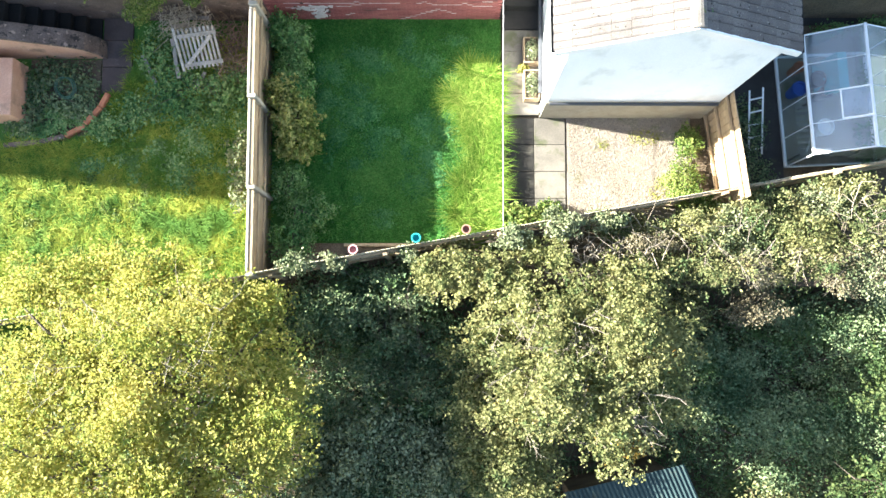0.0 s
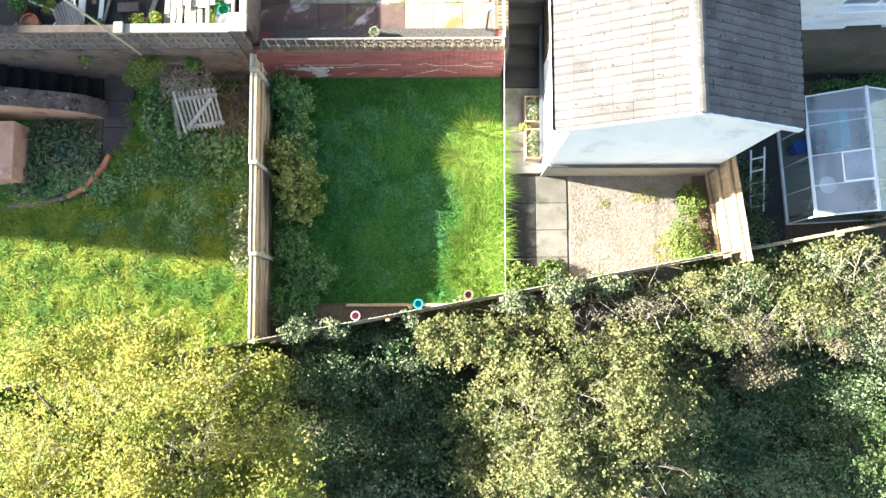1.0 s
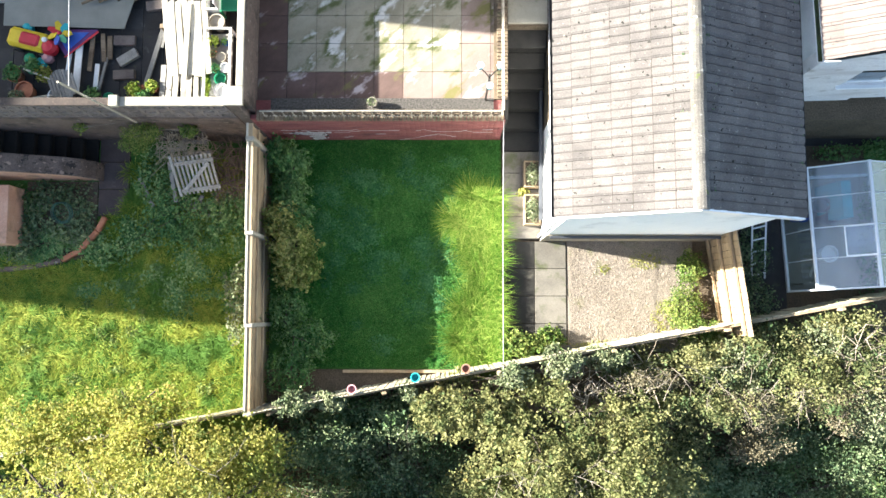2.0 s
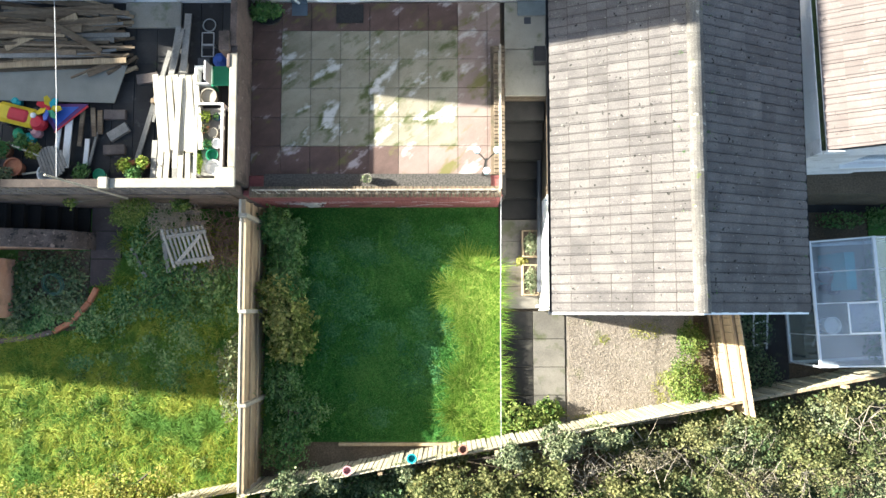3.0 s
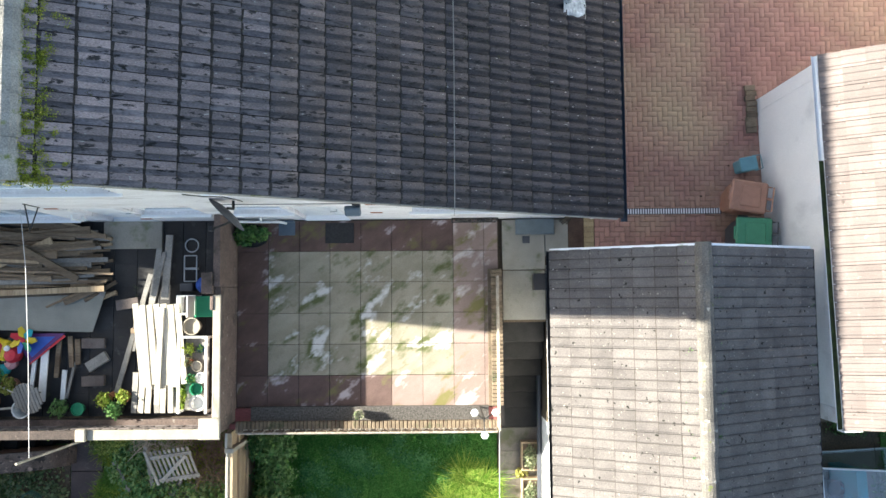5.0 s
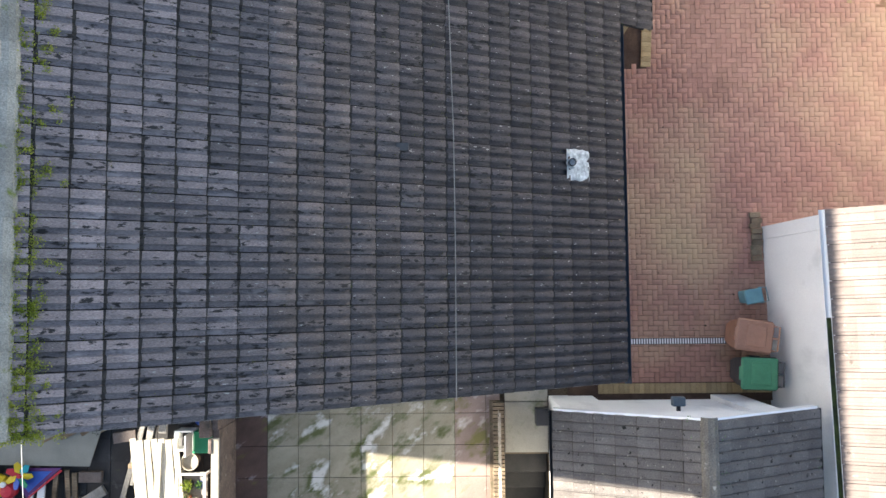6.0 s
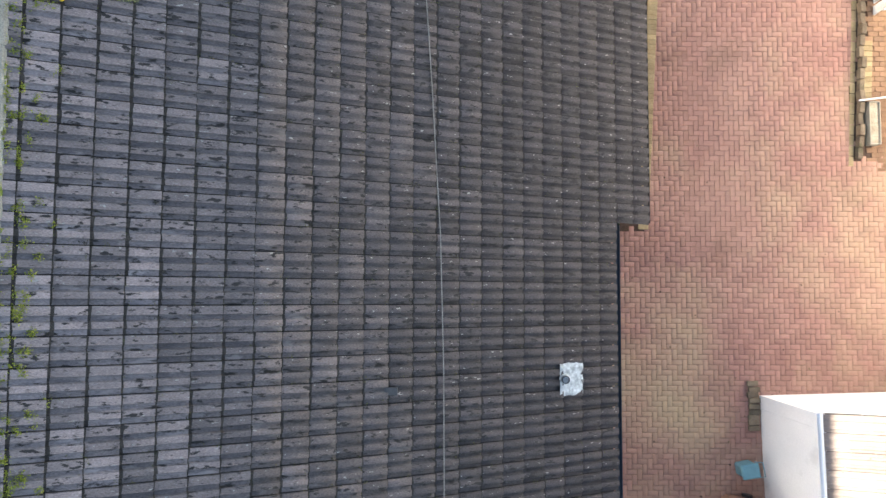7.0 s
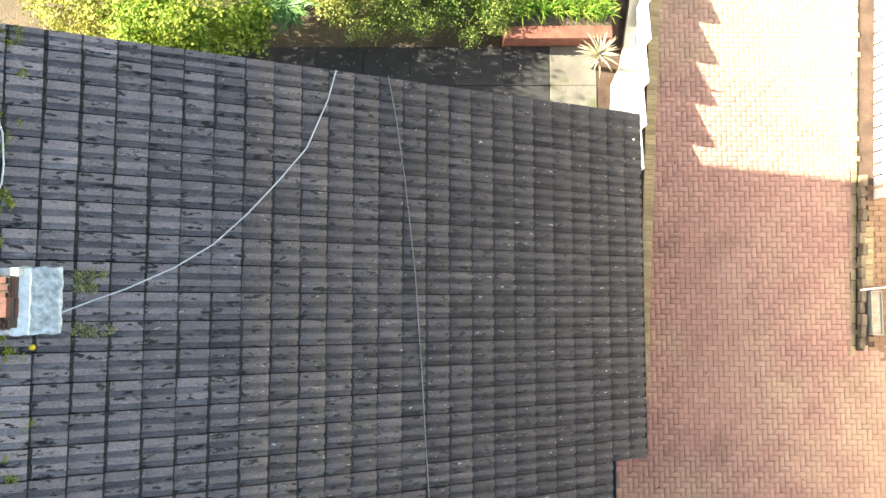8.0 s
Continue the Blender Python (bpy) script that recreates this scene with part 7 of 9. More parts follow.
# ---- litter of the side terrace ----
TZ = -0.05
for k in range(92):
    y = rnd.uniform(1.6, 2.92)
    x1 = rnd.uniform(-3.5, -2.95) if rnd.random() < 0.6 else rnd.uniform(-4.6, -3.6)
    ln = rnd.uniform(1.2, 3.6)
    z = TZ + 0.02 + 0.30 * rnd.random() * (1 - abs(y - 2.3) / 1.2) + 0.02
    a = rnd.gauss(0, 4) if k % 9 else rnd.choice((-32, -24, 20))
    ln *= 1.0 if k % 9 else 0.45
    p = Vector((x1, y, z))
    q = p + Vector((-ln * math.cos(radians(a)), ln * math.sin(radians(a)), rnd.uniform(-0.03, 0.05)))
    plank("timber_plank", "weathered sawn plank in an untidy timber pile", p, q, rnd.choice((0.04, 0.06, 0.07, 0.09, 0.12, 0.15)), rnd.uniform(0.02, 0.05),
          rnd.choice((M_WOODOLD, M_WOODOLD, M_WOODOLD, M_WOODGREY, M_FENCE)), group="timber pile", roll=rnd.uniform(-12, 12))
plank("timber_plank", "long pale plank lying across the timber pile", (-3.1, 1.72, 0.25), (-5.8, 1.62, 0.22), 0.11, 0.035, M_FENCE, group="timber pile")
plank("timber_plank", "dark plank lying aslant across the timber pile", (-3.62, 1.90, 0.25), (-4.72, 2.52, 0.33), 0.13, 0.035, M_WOODOLD, group="timber pile")
bm = prism([(-5.9, 0.95), (-3.38, 0.88), (-3.14, 1.66), (-5.9, 1.55)], 0.10, 0.118)
tagged(part("sheet_board", bm, mat("pale_grey_board", (0.2, 0.2, 0.176), (0.264, 0.264, 0.232), 1.5, 0.7, 0.1, 50, 0.08)), "pale grey sheet board on the timber pile", "board")
plank("timber_plank", "bearer under the sheet board", (-5.8, 1.2, TZ), (-3.4, 1.25, TZ), 0.1, 0.14, M_WOODOLD, group="timber pile")
for k in range(7):
    x = -2.50 + k * 0.135
    plank("pale_plank", "pale sunlit plank stacked on the terrace", (x, 1.42 + rnd.uniform(-0.03, 0.04), 0.24 + 0.01 * (k % 2)), (x + 0.16 + rnd.uniform(-0.03, 0.03), -0.13 + rnd.uniform(-0.05, 0.05), 0.22), 0.115, 0.03, M_WOODPALE, group="pale planks", roll=rnd.uniform(-3, 3))
for k in range(7):
    x = -2.53 + k * 0.135
    plank("pale_plank", "pale plank lying under others on the terrace", (x + 0.02, 0.1, 0.12), (x + rnd.uniform(-0.03, 0.03), -0.68, 0.10), 0.11, 0.03, M_WOODPALE if k % 3 else M_WOODGREY, group="pale planks", roll=rnd.uniform(-3, 3))
plank("pale_plank", "pale plank laid aslant on the stack", (-1.98, 1.35, 0.275), (-2.05, -0.5, 0.262), 0.10, 0.03, M_WOODPALE, group="pale planks")
plank("terrace_bearer", "rough bearer under the pale planks", (-2.6, 0.9, TZ), (-1.6, 0.9, TZ), 0.1, 0.27, M_WOODOLD)
plank("terrace_bearer", "rough bearer under the pale planks", (-2.6, -0.3, TZ), (-1.6, -0.3, TZ), 0.1, 0.15, M_WOODOLD)
for a, b, w in (((-1.92, 2.76, 0.06), (-1.98, 1.5, 0.12), 0.14), ((-2.12, 2.5, 0.05), (-2.25, 1.35, 0.1), 0.11), ((-2.0, 2.42, 0.12), (-2.2, 1.4, 0.14), 0.07), ((-2.30, 2.0, 0.0), (-2.93, -0.3, 0.0), 0.10), ((-2.38, 1.7, 0.0), (-2.6, 0.5, 0.02), 0.06)):
    plank("grey_plank", "grey weathered plank leaning on the terrace", a, b, w, 0.035, M_WOODGREY, group="grey planks")
for x, y, a in ((-3.4, 0.66, 0), (-3.39, -0.07, 2), (-2.75, 1.42, 8), (-3.32, 0.30, 32)):
    tagged(part("concrete_block", boxed(-0.22, -0.10, 0, 0.22, 0.10, 0.1, 0.006), M_DUSTBLOCK if a != 32 else M_WOODGREY), "dusty brown building block lying on dark slabs", "block", "building blocks").matrix_basis = pose(x, y, TZ, 0, 0, a)
tagged(part("red_brick", boxed(-0.11, -0.05, 0, 0.11, 0.05, 0.065, 0.004), M_TERRACOTTA), "loose red brick on the terrace", "brick").matrix_basis = pose(-3.05, -0.35, TZ, 0, 0, 25)
for a, b, w, m in (((-4.30, 0.70, 0.05), (-4.36, -0.45, 0.05), 0.14, M_WHITEPL), ((-4.50, 0.55, 0.02), (-4.58, -0.2, 0.02), 0.08, M_WHITEPL), ((-3.93, 0.15, 0.03), (-3.97, -0.55, 0.03), 0.09, M_WHITEPL),
                   ((-4.05, 0.75, 0.02), (-4.1, 0.0, 0.02), 0.09, M_WOODOLD), ((-3.85, 0.8, 0.02), (-3.8, 0.2, 0.02), 0.09, M_WOODOLD), ((-3.7, 0.75, 0.02), (-3.68, 0.25, 0.02), 0.1, M_WOODOLD), ((-3.75, 0.3, 0.0), (-3.9, -0.4, 0.0), 0.05, M_WOODGREY)):
    plank("offcut", "loose offcut board on the dark terrace", a, b, w, 0.04, m, group="offcuts")

toy = thing("ride_on_toy", "yellow and red plastic ride-on toy", "toy", at=pose(-5.25, 0.60, TZ, 0, 0, -14))
part("toy_body", boxed(-0.50, -0.20, 0.10, 0.34, 0.20, 0.32, 0.07), M_YELLOW, toy)
part("seat", boxed(-0.22, -0.13, 0.28, 0.20, 0.13, 0.36, 0.04), M_RED, toy, "dark red seat")
part("nose", turned([(0.0, 0.0), (0.15, 0.02), (0.16, 0.16), (0.11, 0.24), (0.0, 0.26)], 16, pose(0.38, -0.05, 0.08)), M_RED, toy, "red rounded nose")
part("knob", turned([(0.0, 0.0), (0.06, 0.01), (0.05, 0.05), (0.0, 0.06)], 12, pose(0.30, 0.06, 0.30)), M_WHITEPL, toy)
for x, y in ((-0.3, -0.21), (-0.3, 0.21), (0.25, -0.21), (0.25, 0.21)):
    part("wheel", turned([(0.0, -0.03), (0.10, -0.03), (0.10, 0.03), (0.0, 0.03)], 14, pose(x, y, 0.10, 90, 0, 0)), M_BLACK, toy)
kite = thing("folded_kite", "blue and purple nylon kite with a red edge", "kite")
part("sail", prism([(-4.95, 0.86), (-4.58, 0.30), (-4.50, 0.36), (-3.92, 0.86)], 0.10, 0.112), M_PURPLE, kite)
part("panel", prism([(-4.80, 0.80), (-4.54, 0.40), (-4.10, 0.80)], 0.114, 0.122), M_BLUE, kite, "dark blue panel")
part("edge_tape", prism([(-4.60, 0.27), (-4.56, 0.27), (-3.90, 0.80), (-3.93, 0.83)], 0.113, 0.125), M_RED, kite, "red edge tape")
part("pole", tubed([(-4.9, 0.8, TZ), (-4.88, 0.78, 0.1)], 0.015, 6), M_BLACK, kite)
part("pole", tubed([(-4.2, 0.7, TZ), (-4.2, 0.7, 0.1)], 0.015, 6), M_BLACK, kite)
spin = thing("garden_windmill", "plastic garden windmill with coloured blades", "windmill", at=pose(-4.66, 0.74, 0.22))
for k, m in enumerate((M_YELLOW, M_CYAN, M_YELLOW, M_RED, M_YELLOW, M_BLUE, M_GREENPL)):
    blade = prism([(0.03, -0.03), (0.16, -0.075), (0.27, -0.02), (0.24, 0.05), (0.10, 0.06)], 0.0, 0.02)
    part("blade", blade, m, spin).matrix_basis = pose(0, 0, 0.004 * k, 18, 0, k * 51.4)
part("hub", turned([(0.0, 0.0), (0.05, 0.01), (0.04, 0.05), (0.0, 0.06)], 10), M_RED, spin)
part("stick", tubed([(0, 0, 0), (0.02, -0.01, -0.27)], 0.012, 6), M_WHITEPL, spin)
for x, y, m, lab in ((-5.42, 0.92, M_CYAN, "turquoise"), (-4.98, 0.28, M_PINK, "pink"), (-5.34, 0.26, M_GREENPL, "green"), (-5.12, 0.16, M_CYAN, "turquoise")):
    tagged(part("toy_block", turned([(0.0, 0.0), (0.10, 0.0), (0.12, 0.14), (0.05, 0.2), (0.0, 0.2)], 8), m), lab + " moulded plastic toy on the terrace", "toy", "plastic toys").matrix_basis = pose(x, y, TZ, 0, 0, rnd.uniform(0, 90))

table = thing("slatted_table", "round grey slatted garden table tipped on its edge", "table", at=pose(-4.52, -0.36, 0.28, 14, -12, 12))
for k in range(8):
    o = -0.26 + k * 0.074
    hw = math.sqrt(max(0.02, 0.31 ** 2 - o * o))
    part("slat", boxed(o - 0.032, -hw, 0, o + 0.032, hw, 0.02, 0.004), M_WOODGREY, table)
for y in (-0.14, 0.14):
    part("batten", boxed(-0.27, y - 0.025, -0.025, 0.27, y + 0.025, -0.002), M_WOODGREY, table)
for s in (-1, 1):
    part("leg", tubed([(-0.2, s * 0.15, -0.01), (-0.72, s * 0.3 + 0.22, 0.02)], 0.022, 5), M_WOODPALE, table)
part("support_leg", tubed([(0.1, 0, -0.02), (0.12, 0, -0.34)], 0.02, 5), M_WOODGREY, table)
bucket = thing("bucket", "white plastic bucket on the terrace", "bucket")
part("bucket_body", turned([(0.12, 0), (0.17, 0.26), (0.18, 0.27), (0.16, 0.27), (0.115, 0.02), (0, 0.02)], 18, pose(-4.68, -0.58, TZ)), M_WHITEPL, bucket)
for k, (x, y, r, m, lf) in enumerate(((-3.95, -0.56, 0.15, M_BLACK, L_BUSH), (-3.64, -0.60, 0.12, M_GREENPL, None), (-3.12, -0.42, 0.13, M_TERRACOTTA, L_LIME), (-2.90, -0.60, 0.14, M_BLACK, L_BUSH),
                                  (-2.75, -0.36, 0.12, M_TERRACOTTA, L_LIME), (-5.2, 0.05, 0.15, M_GREENPL, L_BUSH), (-4.95, -0.12, 0.15, M_BROWNBIN, L_GOLD), (-5.35, -0.45, 0.18, M_TERRACOTTA, None), (-5.6, -0.1, 0.16, M_TERRACOTTA, L_BUSH), (-5.5, -0.62, 0.15, M_BLACK, L_SAGE))):
    pot("plant_pot", ("potted plant on the cluttered terrace" if lf else "empty plant pot on the cluttered terrace"), x, y, TZ, r, r * 1.5, m, lf, "pots on the terrace", 70 + k)
plant("terrace_weed", "lime green weed beside the pale planks", "plant", (-1.62, -0.4, TZ), [(-1.62, -0.3, 0.1, 0.09, 0.3, 0.14)], 500, 0.05, L_LIME, trunk=0.01, seed=81)

shelf = thing("plant_stand", "white wooden plant stand with pots and bric-a-brac", "stand")
for x in (-1.60, -1.08):
    part("side_rail", boxed(x - 0.025, -0.66, 0.36, x + 0.025, 0.80, 0.41, 0.006), M_WHITEPL, shelf)
part("end_rail", boxed(-1.57, 0.76, 0.36, -1.11, 0.80, 0.41, 0.006), M_WHITEPL, shelf)
part("shelf_board", boxed(-1.57, -0.64, 0.10, -1.11, 0.76, 0.125), M_WOODGREY, shelf)
for x in (-1.60, -1.08):
    for y in (-0.63, 0.77):
        part("leg", boxed(x - 0.02, y - 0.02, TZ, x + 0.02, y + 0.02, 0.36), M_WHITEPL, shelf)
for k, (x, y, r, m, lf) in enumerate(((-1.44, 0.55, 0.10, M_BLACK, L_LIME), (-1.24, 0.55, 0.07, M_BLUE, L_BUSH), (-1.30, 0.22, 0.10, M_COPING, None), (-1.46, 0.30, 0.08, M_TERRACOTTA, L_SAGE), (-1.22, 0.0, 0.10, M_WHITEPL, None), (-1.40, -0.02, 0.09, M_GREENPL, L_BUSH))):
    pot("stand_pot", "small pot on the white plant stand", x, y, 0.126, r, r * 1.6, m, lf, "pots on the stand", 90 + k, 150)
for x, y, r, m, lab in ((-1.32, -0.22, 0.12, M_GREENPL, "green plastic tub"), (-1.28, -0.48, 0.15, M_WHITEPL, "crumpled white bag")):
    t = part("tub", turned([(r * 0.8, 0), (r, r), (r * 1.05, r * 1.05), (r * 0.85, r * 1.02), (r * 0.7, r * 0.3), (0, r * 0.3)], 12), m)
    tagged(t, lab + " on the plant stand", "tub").matrix_basis = pose(x, y, 0.126)
pot("round_planter", "cream round planter by the wall", -1.42, 0.98, TZ, 0.16, 0.30, M_COPING, None)
crate = thing("storage_crate", "white plastic crate with a dark inside", "crate")
bm = bmesh.new()
for b in ((-1.68, 1.2, TZ, -1.65, 1.58, 0.35), (-1.35, 1.2, TZ, -1.32, 1.58, 0.35), (-1.65, 1.2, TZ, -1.35, 1.23, 0.35), (-1.65, 1.55, TZ, -1.35, 1.58, 0.35)):
    box(bm, *b, 0.005)
part("crate_wall", bm, M_WHITEPL, crate)
part("crate_base", boxed(-1.65, 1.23, TZ, -1.35, 1.55, TZ + 0.03), M_BLACK, crate)
chair = thing("garden_chair", "green plastic garden chair against the wall", "chair", at=pose(-1.12, 1.36, TZ, 0, 0, 90))
part("seat", boxed(-0.2, -0.18, 0.38, 0.2, 0.18, 0.41, 0.012), M_GREENPL, chair)
part("backrest", boxed(-0.2, 0.2, 0.42, 0.2, 0.235, 0.8, 0.012), M_WHITEPL, chair)
for x in (-0.18, 0.18):
    for y in (-0.16, 0.2):
        part("leg", boxed(x - 0.02, y - 0.02, 0, x + 0.02, y + 0.02, 0.38), M_GREENPL, chair)
trolley = thing("sack_trolley", "steel hand trolley lying by the wall", "trolley")
for x in (-1.62, -1.38):
    part("side_tube", tubed([(x, 2.35, 0.1), (x, 1.85, 0.1)], 0.014, 6), M_STEEL, trolley)
for y in (2.35, 2.1, 1.85):
    part("cross_tube", tubed([(-1.62, y, 0.1), (-1.38, y, 0.1)], 0.012, 6), M_STEEL, trolley)
part("foot", boxed(-1.62, 2.08, TZ, -1.38, 2.12, 0.09), M_STEEL, trolley)
bm = bmesh.new()
torus(bm, 0.13, 0.014, pose(-1.52, 2.56, TZ + 0.02))
hoop = part("wire_hoop", bm, M_STEEL)
tagged(hoop, "steel wire hoop lying on the terrace", "hoop")
tagged(part("blue_bag", turned([(0.0, 0.0), (0.14, 0.02), (0.16, 0.12), (0.07, 0.2), (0.0, 0.2)], 9, pose(-1.25, 1.78, TZ)), M_BLUE), "crumpled blue plastic bag", "bag")
tagged(part("storage_box", boxed(-1.7, 1.66, TZ, -1.45, 1.82, 0.12, 0.01), M_GREYBIN), "grey storage box by the crate", "box")
prop = thing("clothes_line_post", "pale clothes line post standing against the screen wall", "pole")
part("pole", tubed([(-3.12, -1.06, -0.05), (-3.32, -1.075, 2.75)], 0.022, 8), M_COPING, prop)
part("line", tubed([(-3.295, -1.07, 2.42), (-3.45, 0.5, 2.24), (-3.59, 2.06, 2.15), (-3.68, 3.055, 2.2)], 0.005, 5), M_WIRE, prop)

# ---- lower left garden ----
bound = thing("garden_wall", "terracotta painted garden wall with a brown top", "wall", kind="structure")
def raked(points, y0, y1):
    """A wall slab with the side outline points (x, z) between y0 and y1."""
    bm = bmesh.new()
    a = [bm.verts.new((x, y0, z)) for x, z in points]
    b = [bm.verts.new((x, y1, z)) for x, z in points]
    bm.faces.new(a)
    bm.faces.new(b[::-1])
    for k in range(len(points)):
        bm.faces.new((a[k], b[k], b[(k + 1) % len(points)], a[(k + 1) % len(points)]))
    bmesh.ops.recalc_face_normals(bm, faces=bm.faces)
    return bm


rake = [(-9.0, -0.18), (-6.9, -0.18), (-5.05, -0.93), (-4.78, -1.12), (-4.58, -1.42), (-4.52, -1.75)]
M_MOTTLED = mat("blackened_render_top", (0.075, 0.056, 0.048), (0.15, 0.115, 0.098), 4.0, 0.9, 0.6, 45, 0.3, spots=((0.03, 0.026, 0.024), 6.0, 0.54, 0.06), spots2=((0.30, 0.22, 0.18), 9.0, 0.60, 0.05))
part("wall_body", raked([(-9.0, -1.9), *((x, z - 0.07) for x, z in rake), (-4.52, -1.9)], -1.97, -1.63), M_PINKWALL, bound)
part("coping", raked([*rake, *((x - 0.03, z - 0.068) for x, z in rake[::-1])], -1.995, -1.605), M_MOTTLED, bound, "blackened weathered coping")
part("pier", boxed(-8.6, -3.5, -1.9, -6.3, -2.2, -1.05, 0.012), M_PINKWALL, bound)
# Near-black colour paints in the deep shade over these steps and the landing.
M_SHADEBLACK = mat("shade_black_steps", (0.005, 0.005, 0.005), (0.012, 0.011, 0.010), 3.0, 0.9, 0.4, 40, 0.3, vary=0.2)
flight = thing("side_steps", "steps climbing beside the wall, blackened for shade", "steps", kind="structure")
for k in range(8):
    part("step", boxed(-4.97 - 0.28 * k, -1.60, -1.9, -4.685 - 0.28 * k, -1.03, -1.74 + 0.17 * k, 0.012), M_SHADEBLACK, flight)
part("landing", boxed(-9, -1.60, -1.9, -6.935, -1.03, -0.42), M_SHADEBLACK, flight)
flag = thing("stepping_path", "dark stone slabs beside the curved bed", "path", kind="structure")
M_FLAG = mat("purple_brown_flagstone", (0.050, 0.036, 0.035), (0.088, 0.066, 0.062), 2.2, 0.75, 0.4, 60, 0.25, vary=0.2, spots=((0.12, 0.10, 0.095), 5.0, 0.62, 0.08))
for k in range(3):
    part("slab", boxed(-4.64, -2.80 + k * 0.625, -1.86, -3.95, -2.185 + k * 0.625, -1.745 + rnd.uniform(-0.006, 0.006), 0.01), M_FLAG, flag)
edge = thing("bed_edging", "curved terracotta edging round the planted bed", "edging", kind="structure")
arc = [(-4.42, -2.84), (-4.58, -3.16), (-4.92, -3.55), (-5.4, -3.82), (-6.0, -3.96), (-6.8, -4.04)]
for k, (p, q) in enumerate(zip(arc, arc[1:])):
    d = Vector((q[0] - p[0], q[1] - p[1], 0))
    o = part("edging_piece", boxed(0, -0.06, -0.1, d.length - 0.005, 0.06, 0.19 if k < 2 else 0.11, 0.02), M_TERRACOTTA if k < 3 else M_BROWNRENDER, edge)
    o.matrix_basis = pose(p[0], p[1], -1.78, 0, 0, math.degrees(math.atan2(d.y, d.x)))
M_WIREGREEN = plain("dark_green_wire", (0.012, 0.07, 0.05))
coil = thing("wire_coil", "loose coil of green garden wire in the bed", "coil", at=pose(-5.3, -2.75, -1.52, 14, -10, 0))
for k in range(7):
    bm = bmesh.new()
    torus(bm, 0.24 - 0.012 * (k % 3), 0.008, pose(0.012 * (k % 2), 0.01 * (k % 3), 0.022 * k, rnd.uniform(-5, 5), rnd.uniform(-5, 5), 0))
    part("wire_loop", bm, M_WIREGREEN, coil)
M_GATE = mat("silvered_timber", (0.25, 0.25, 0.235), (0.36, 0.36, 0.34), 4.0, 0.9, 0.4, 40, 0.25, vary=0.18)
pallet = thing("slatted_gate", "silvered slatted timber gate leaning on dead branches", "gate", at=pose(-2.54, -2.36, -1.40, 33, 0, 8))
for k in range(9):
    part("slat", boxed(k * 0.095, 0, 0, k * 0.095 + 0.052, 0.90, 0.022, 0.004), M_GATE, pallet)
for y in (0.06, 0.70):
    part("ledge", boxed(-0.02, y, 0.023, 0.84, y + 0.09, 0.044, 0.004), M_GATE, pallet)
o = part("brace", boxed(0, -0.04, 0.045, 0.86, 0.04, 0.062, 0.004), M_GATE, pallet)
part("hanging_stile", boxed(-0.10, -0.02, 0.0, -0.04, 0.95, 0.05, 0.006), M_GATE, pallet)
o.matrix_basis = pose(0.07, 0.13, 0, 0, 0, 41)
for a, b in (((-2.95, -1.35, -1.45), (-2.55, -1.3, -1.4)), ((-2.6, -1.18, -1.3), (-2.05, -1.2, -1.3)), ((-2.5, -1.45, -1.4), (-1.95, -1.4, -1.4)), ((-2.95, -1.6, -1.5), (-2.8, -2.5, -1.6)), ((-2.45, -2.75, -1.7), (-2.2, -2.35, -1.6)), ((-3.65, -1.95, -1.6), (-3.35, -2.6, -1.68)), ((-2.6, -2.6, -1.7), (-1.6, -2.95, -1.72))):
    plank("scrap_board", "grey scrap board in the ivy", a, b, 0.09, 0.025, M_WOODGREY, group="scrap boards")
plank("scrap_board", "broad grey board under the slatted gate", (-2.75, -2.35, -1.70), (-1.75, -2.85, -1.72), 0.2, 0.03, M_WOODGREY, group="scrap boards")
plank("scrap_board", "support under the slatted gate", (-2.6, -2.1, -1.8), (-2.2, -1.9, -1.58), 0.08, 0.04, M_WOODOLD, group="scrap boards")


def twigs(name, label, centre, spread, n, length, radius, seed, material=M_TWIG, lift=0.5):
    """A heap or tangle of bent twigs as one mass."""
    g = random.Random(seed)
    bm = bmesh.new()
    for _ in range(n):
        p = Vector(centre) + Vector((max(-1.4, min(1.4, g.gauss(0, 1))) * spread[0], max(-1.4, min(1.4, g.gauss(0, 1))) * spread[1], g.uniform(0, 1) * spread[2]))
        a = g.uniform(0, 2 * math.pi)
        ln = length * g.uniform(0.4, 1.2) * 0.75
        d = Vector((math.cos(a), math.sin(a), g.uniform(-0.15, lift)))
        m1 = p + d * ln * 0.5 + Vector((g.gauss(0, 0.2), g.gauss(0, 0.2), g.gauss(0, 0.1))) * ln
        q = p + d * ln + Vector((g.gauss(0, 0.35), g.gauss(0, 0.35), g.gauss(0, 0.1))) * ln
        r = radius * g.uniform(0.5, 1.3)
        tube(bm, [p, m1, q], [r, r * 0.75, r * 0.35], 4, False)
    return tagged(part(name, bm, material), label, "twigs", kind="stuff")


M_DEADSTEM = mat("dead_brown_stem", (0.11, 0.08, 0.058), (0.19, 0.145, 0.105), 5.0, 0.9, 0.3, 50, 0.25, island=0.3)
twigs("dead_branches", "heap of dead branches by the screen wall", (-2.5, -1.35, -1.6), (0.36, 0.20, 0.75), 330, 0.34, 0.009, 101, M_STRAW)
twigs("dead_branches", "brown dead stems in the corner", (-1.45, -1.75, -1.72), (0.3, 0.45, 0.4), 420, 0.42, 0.010, 102, M_DEADSTEM)
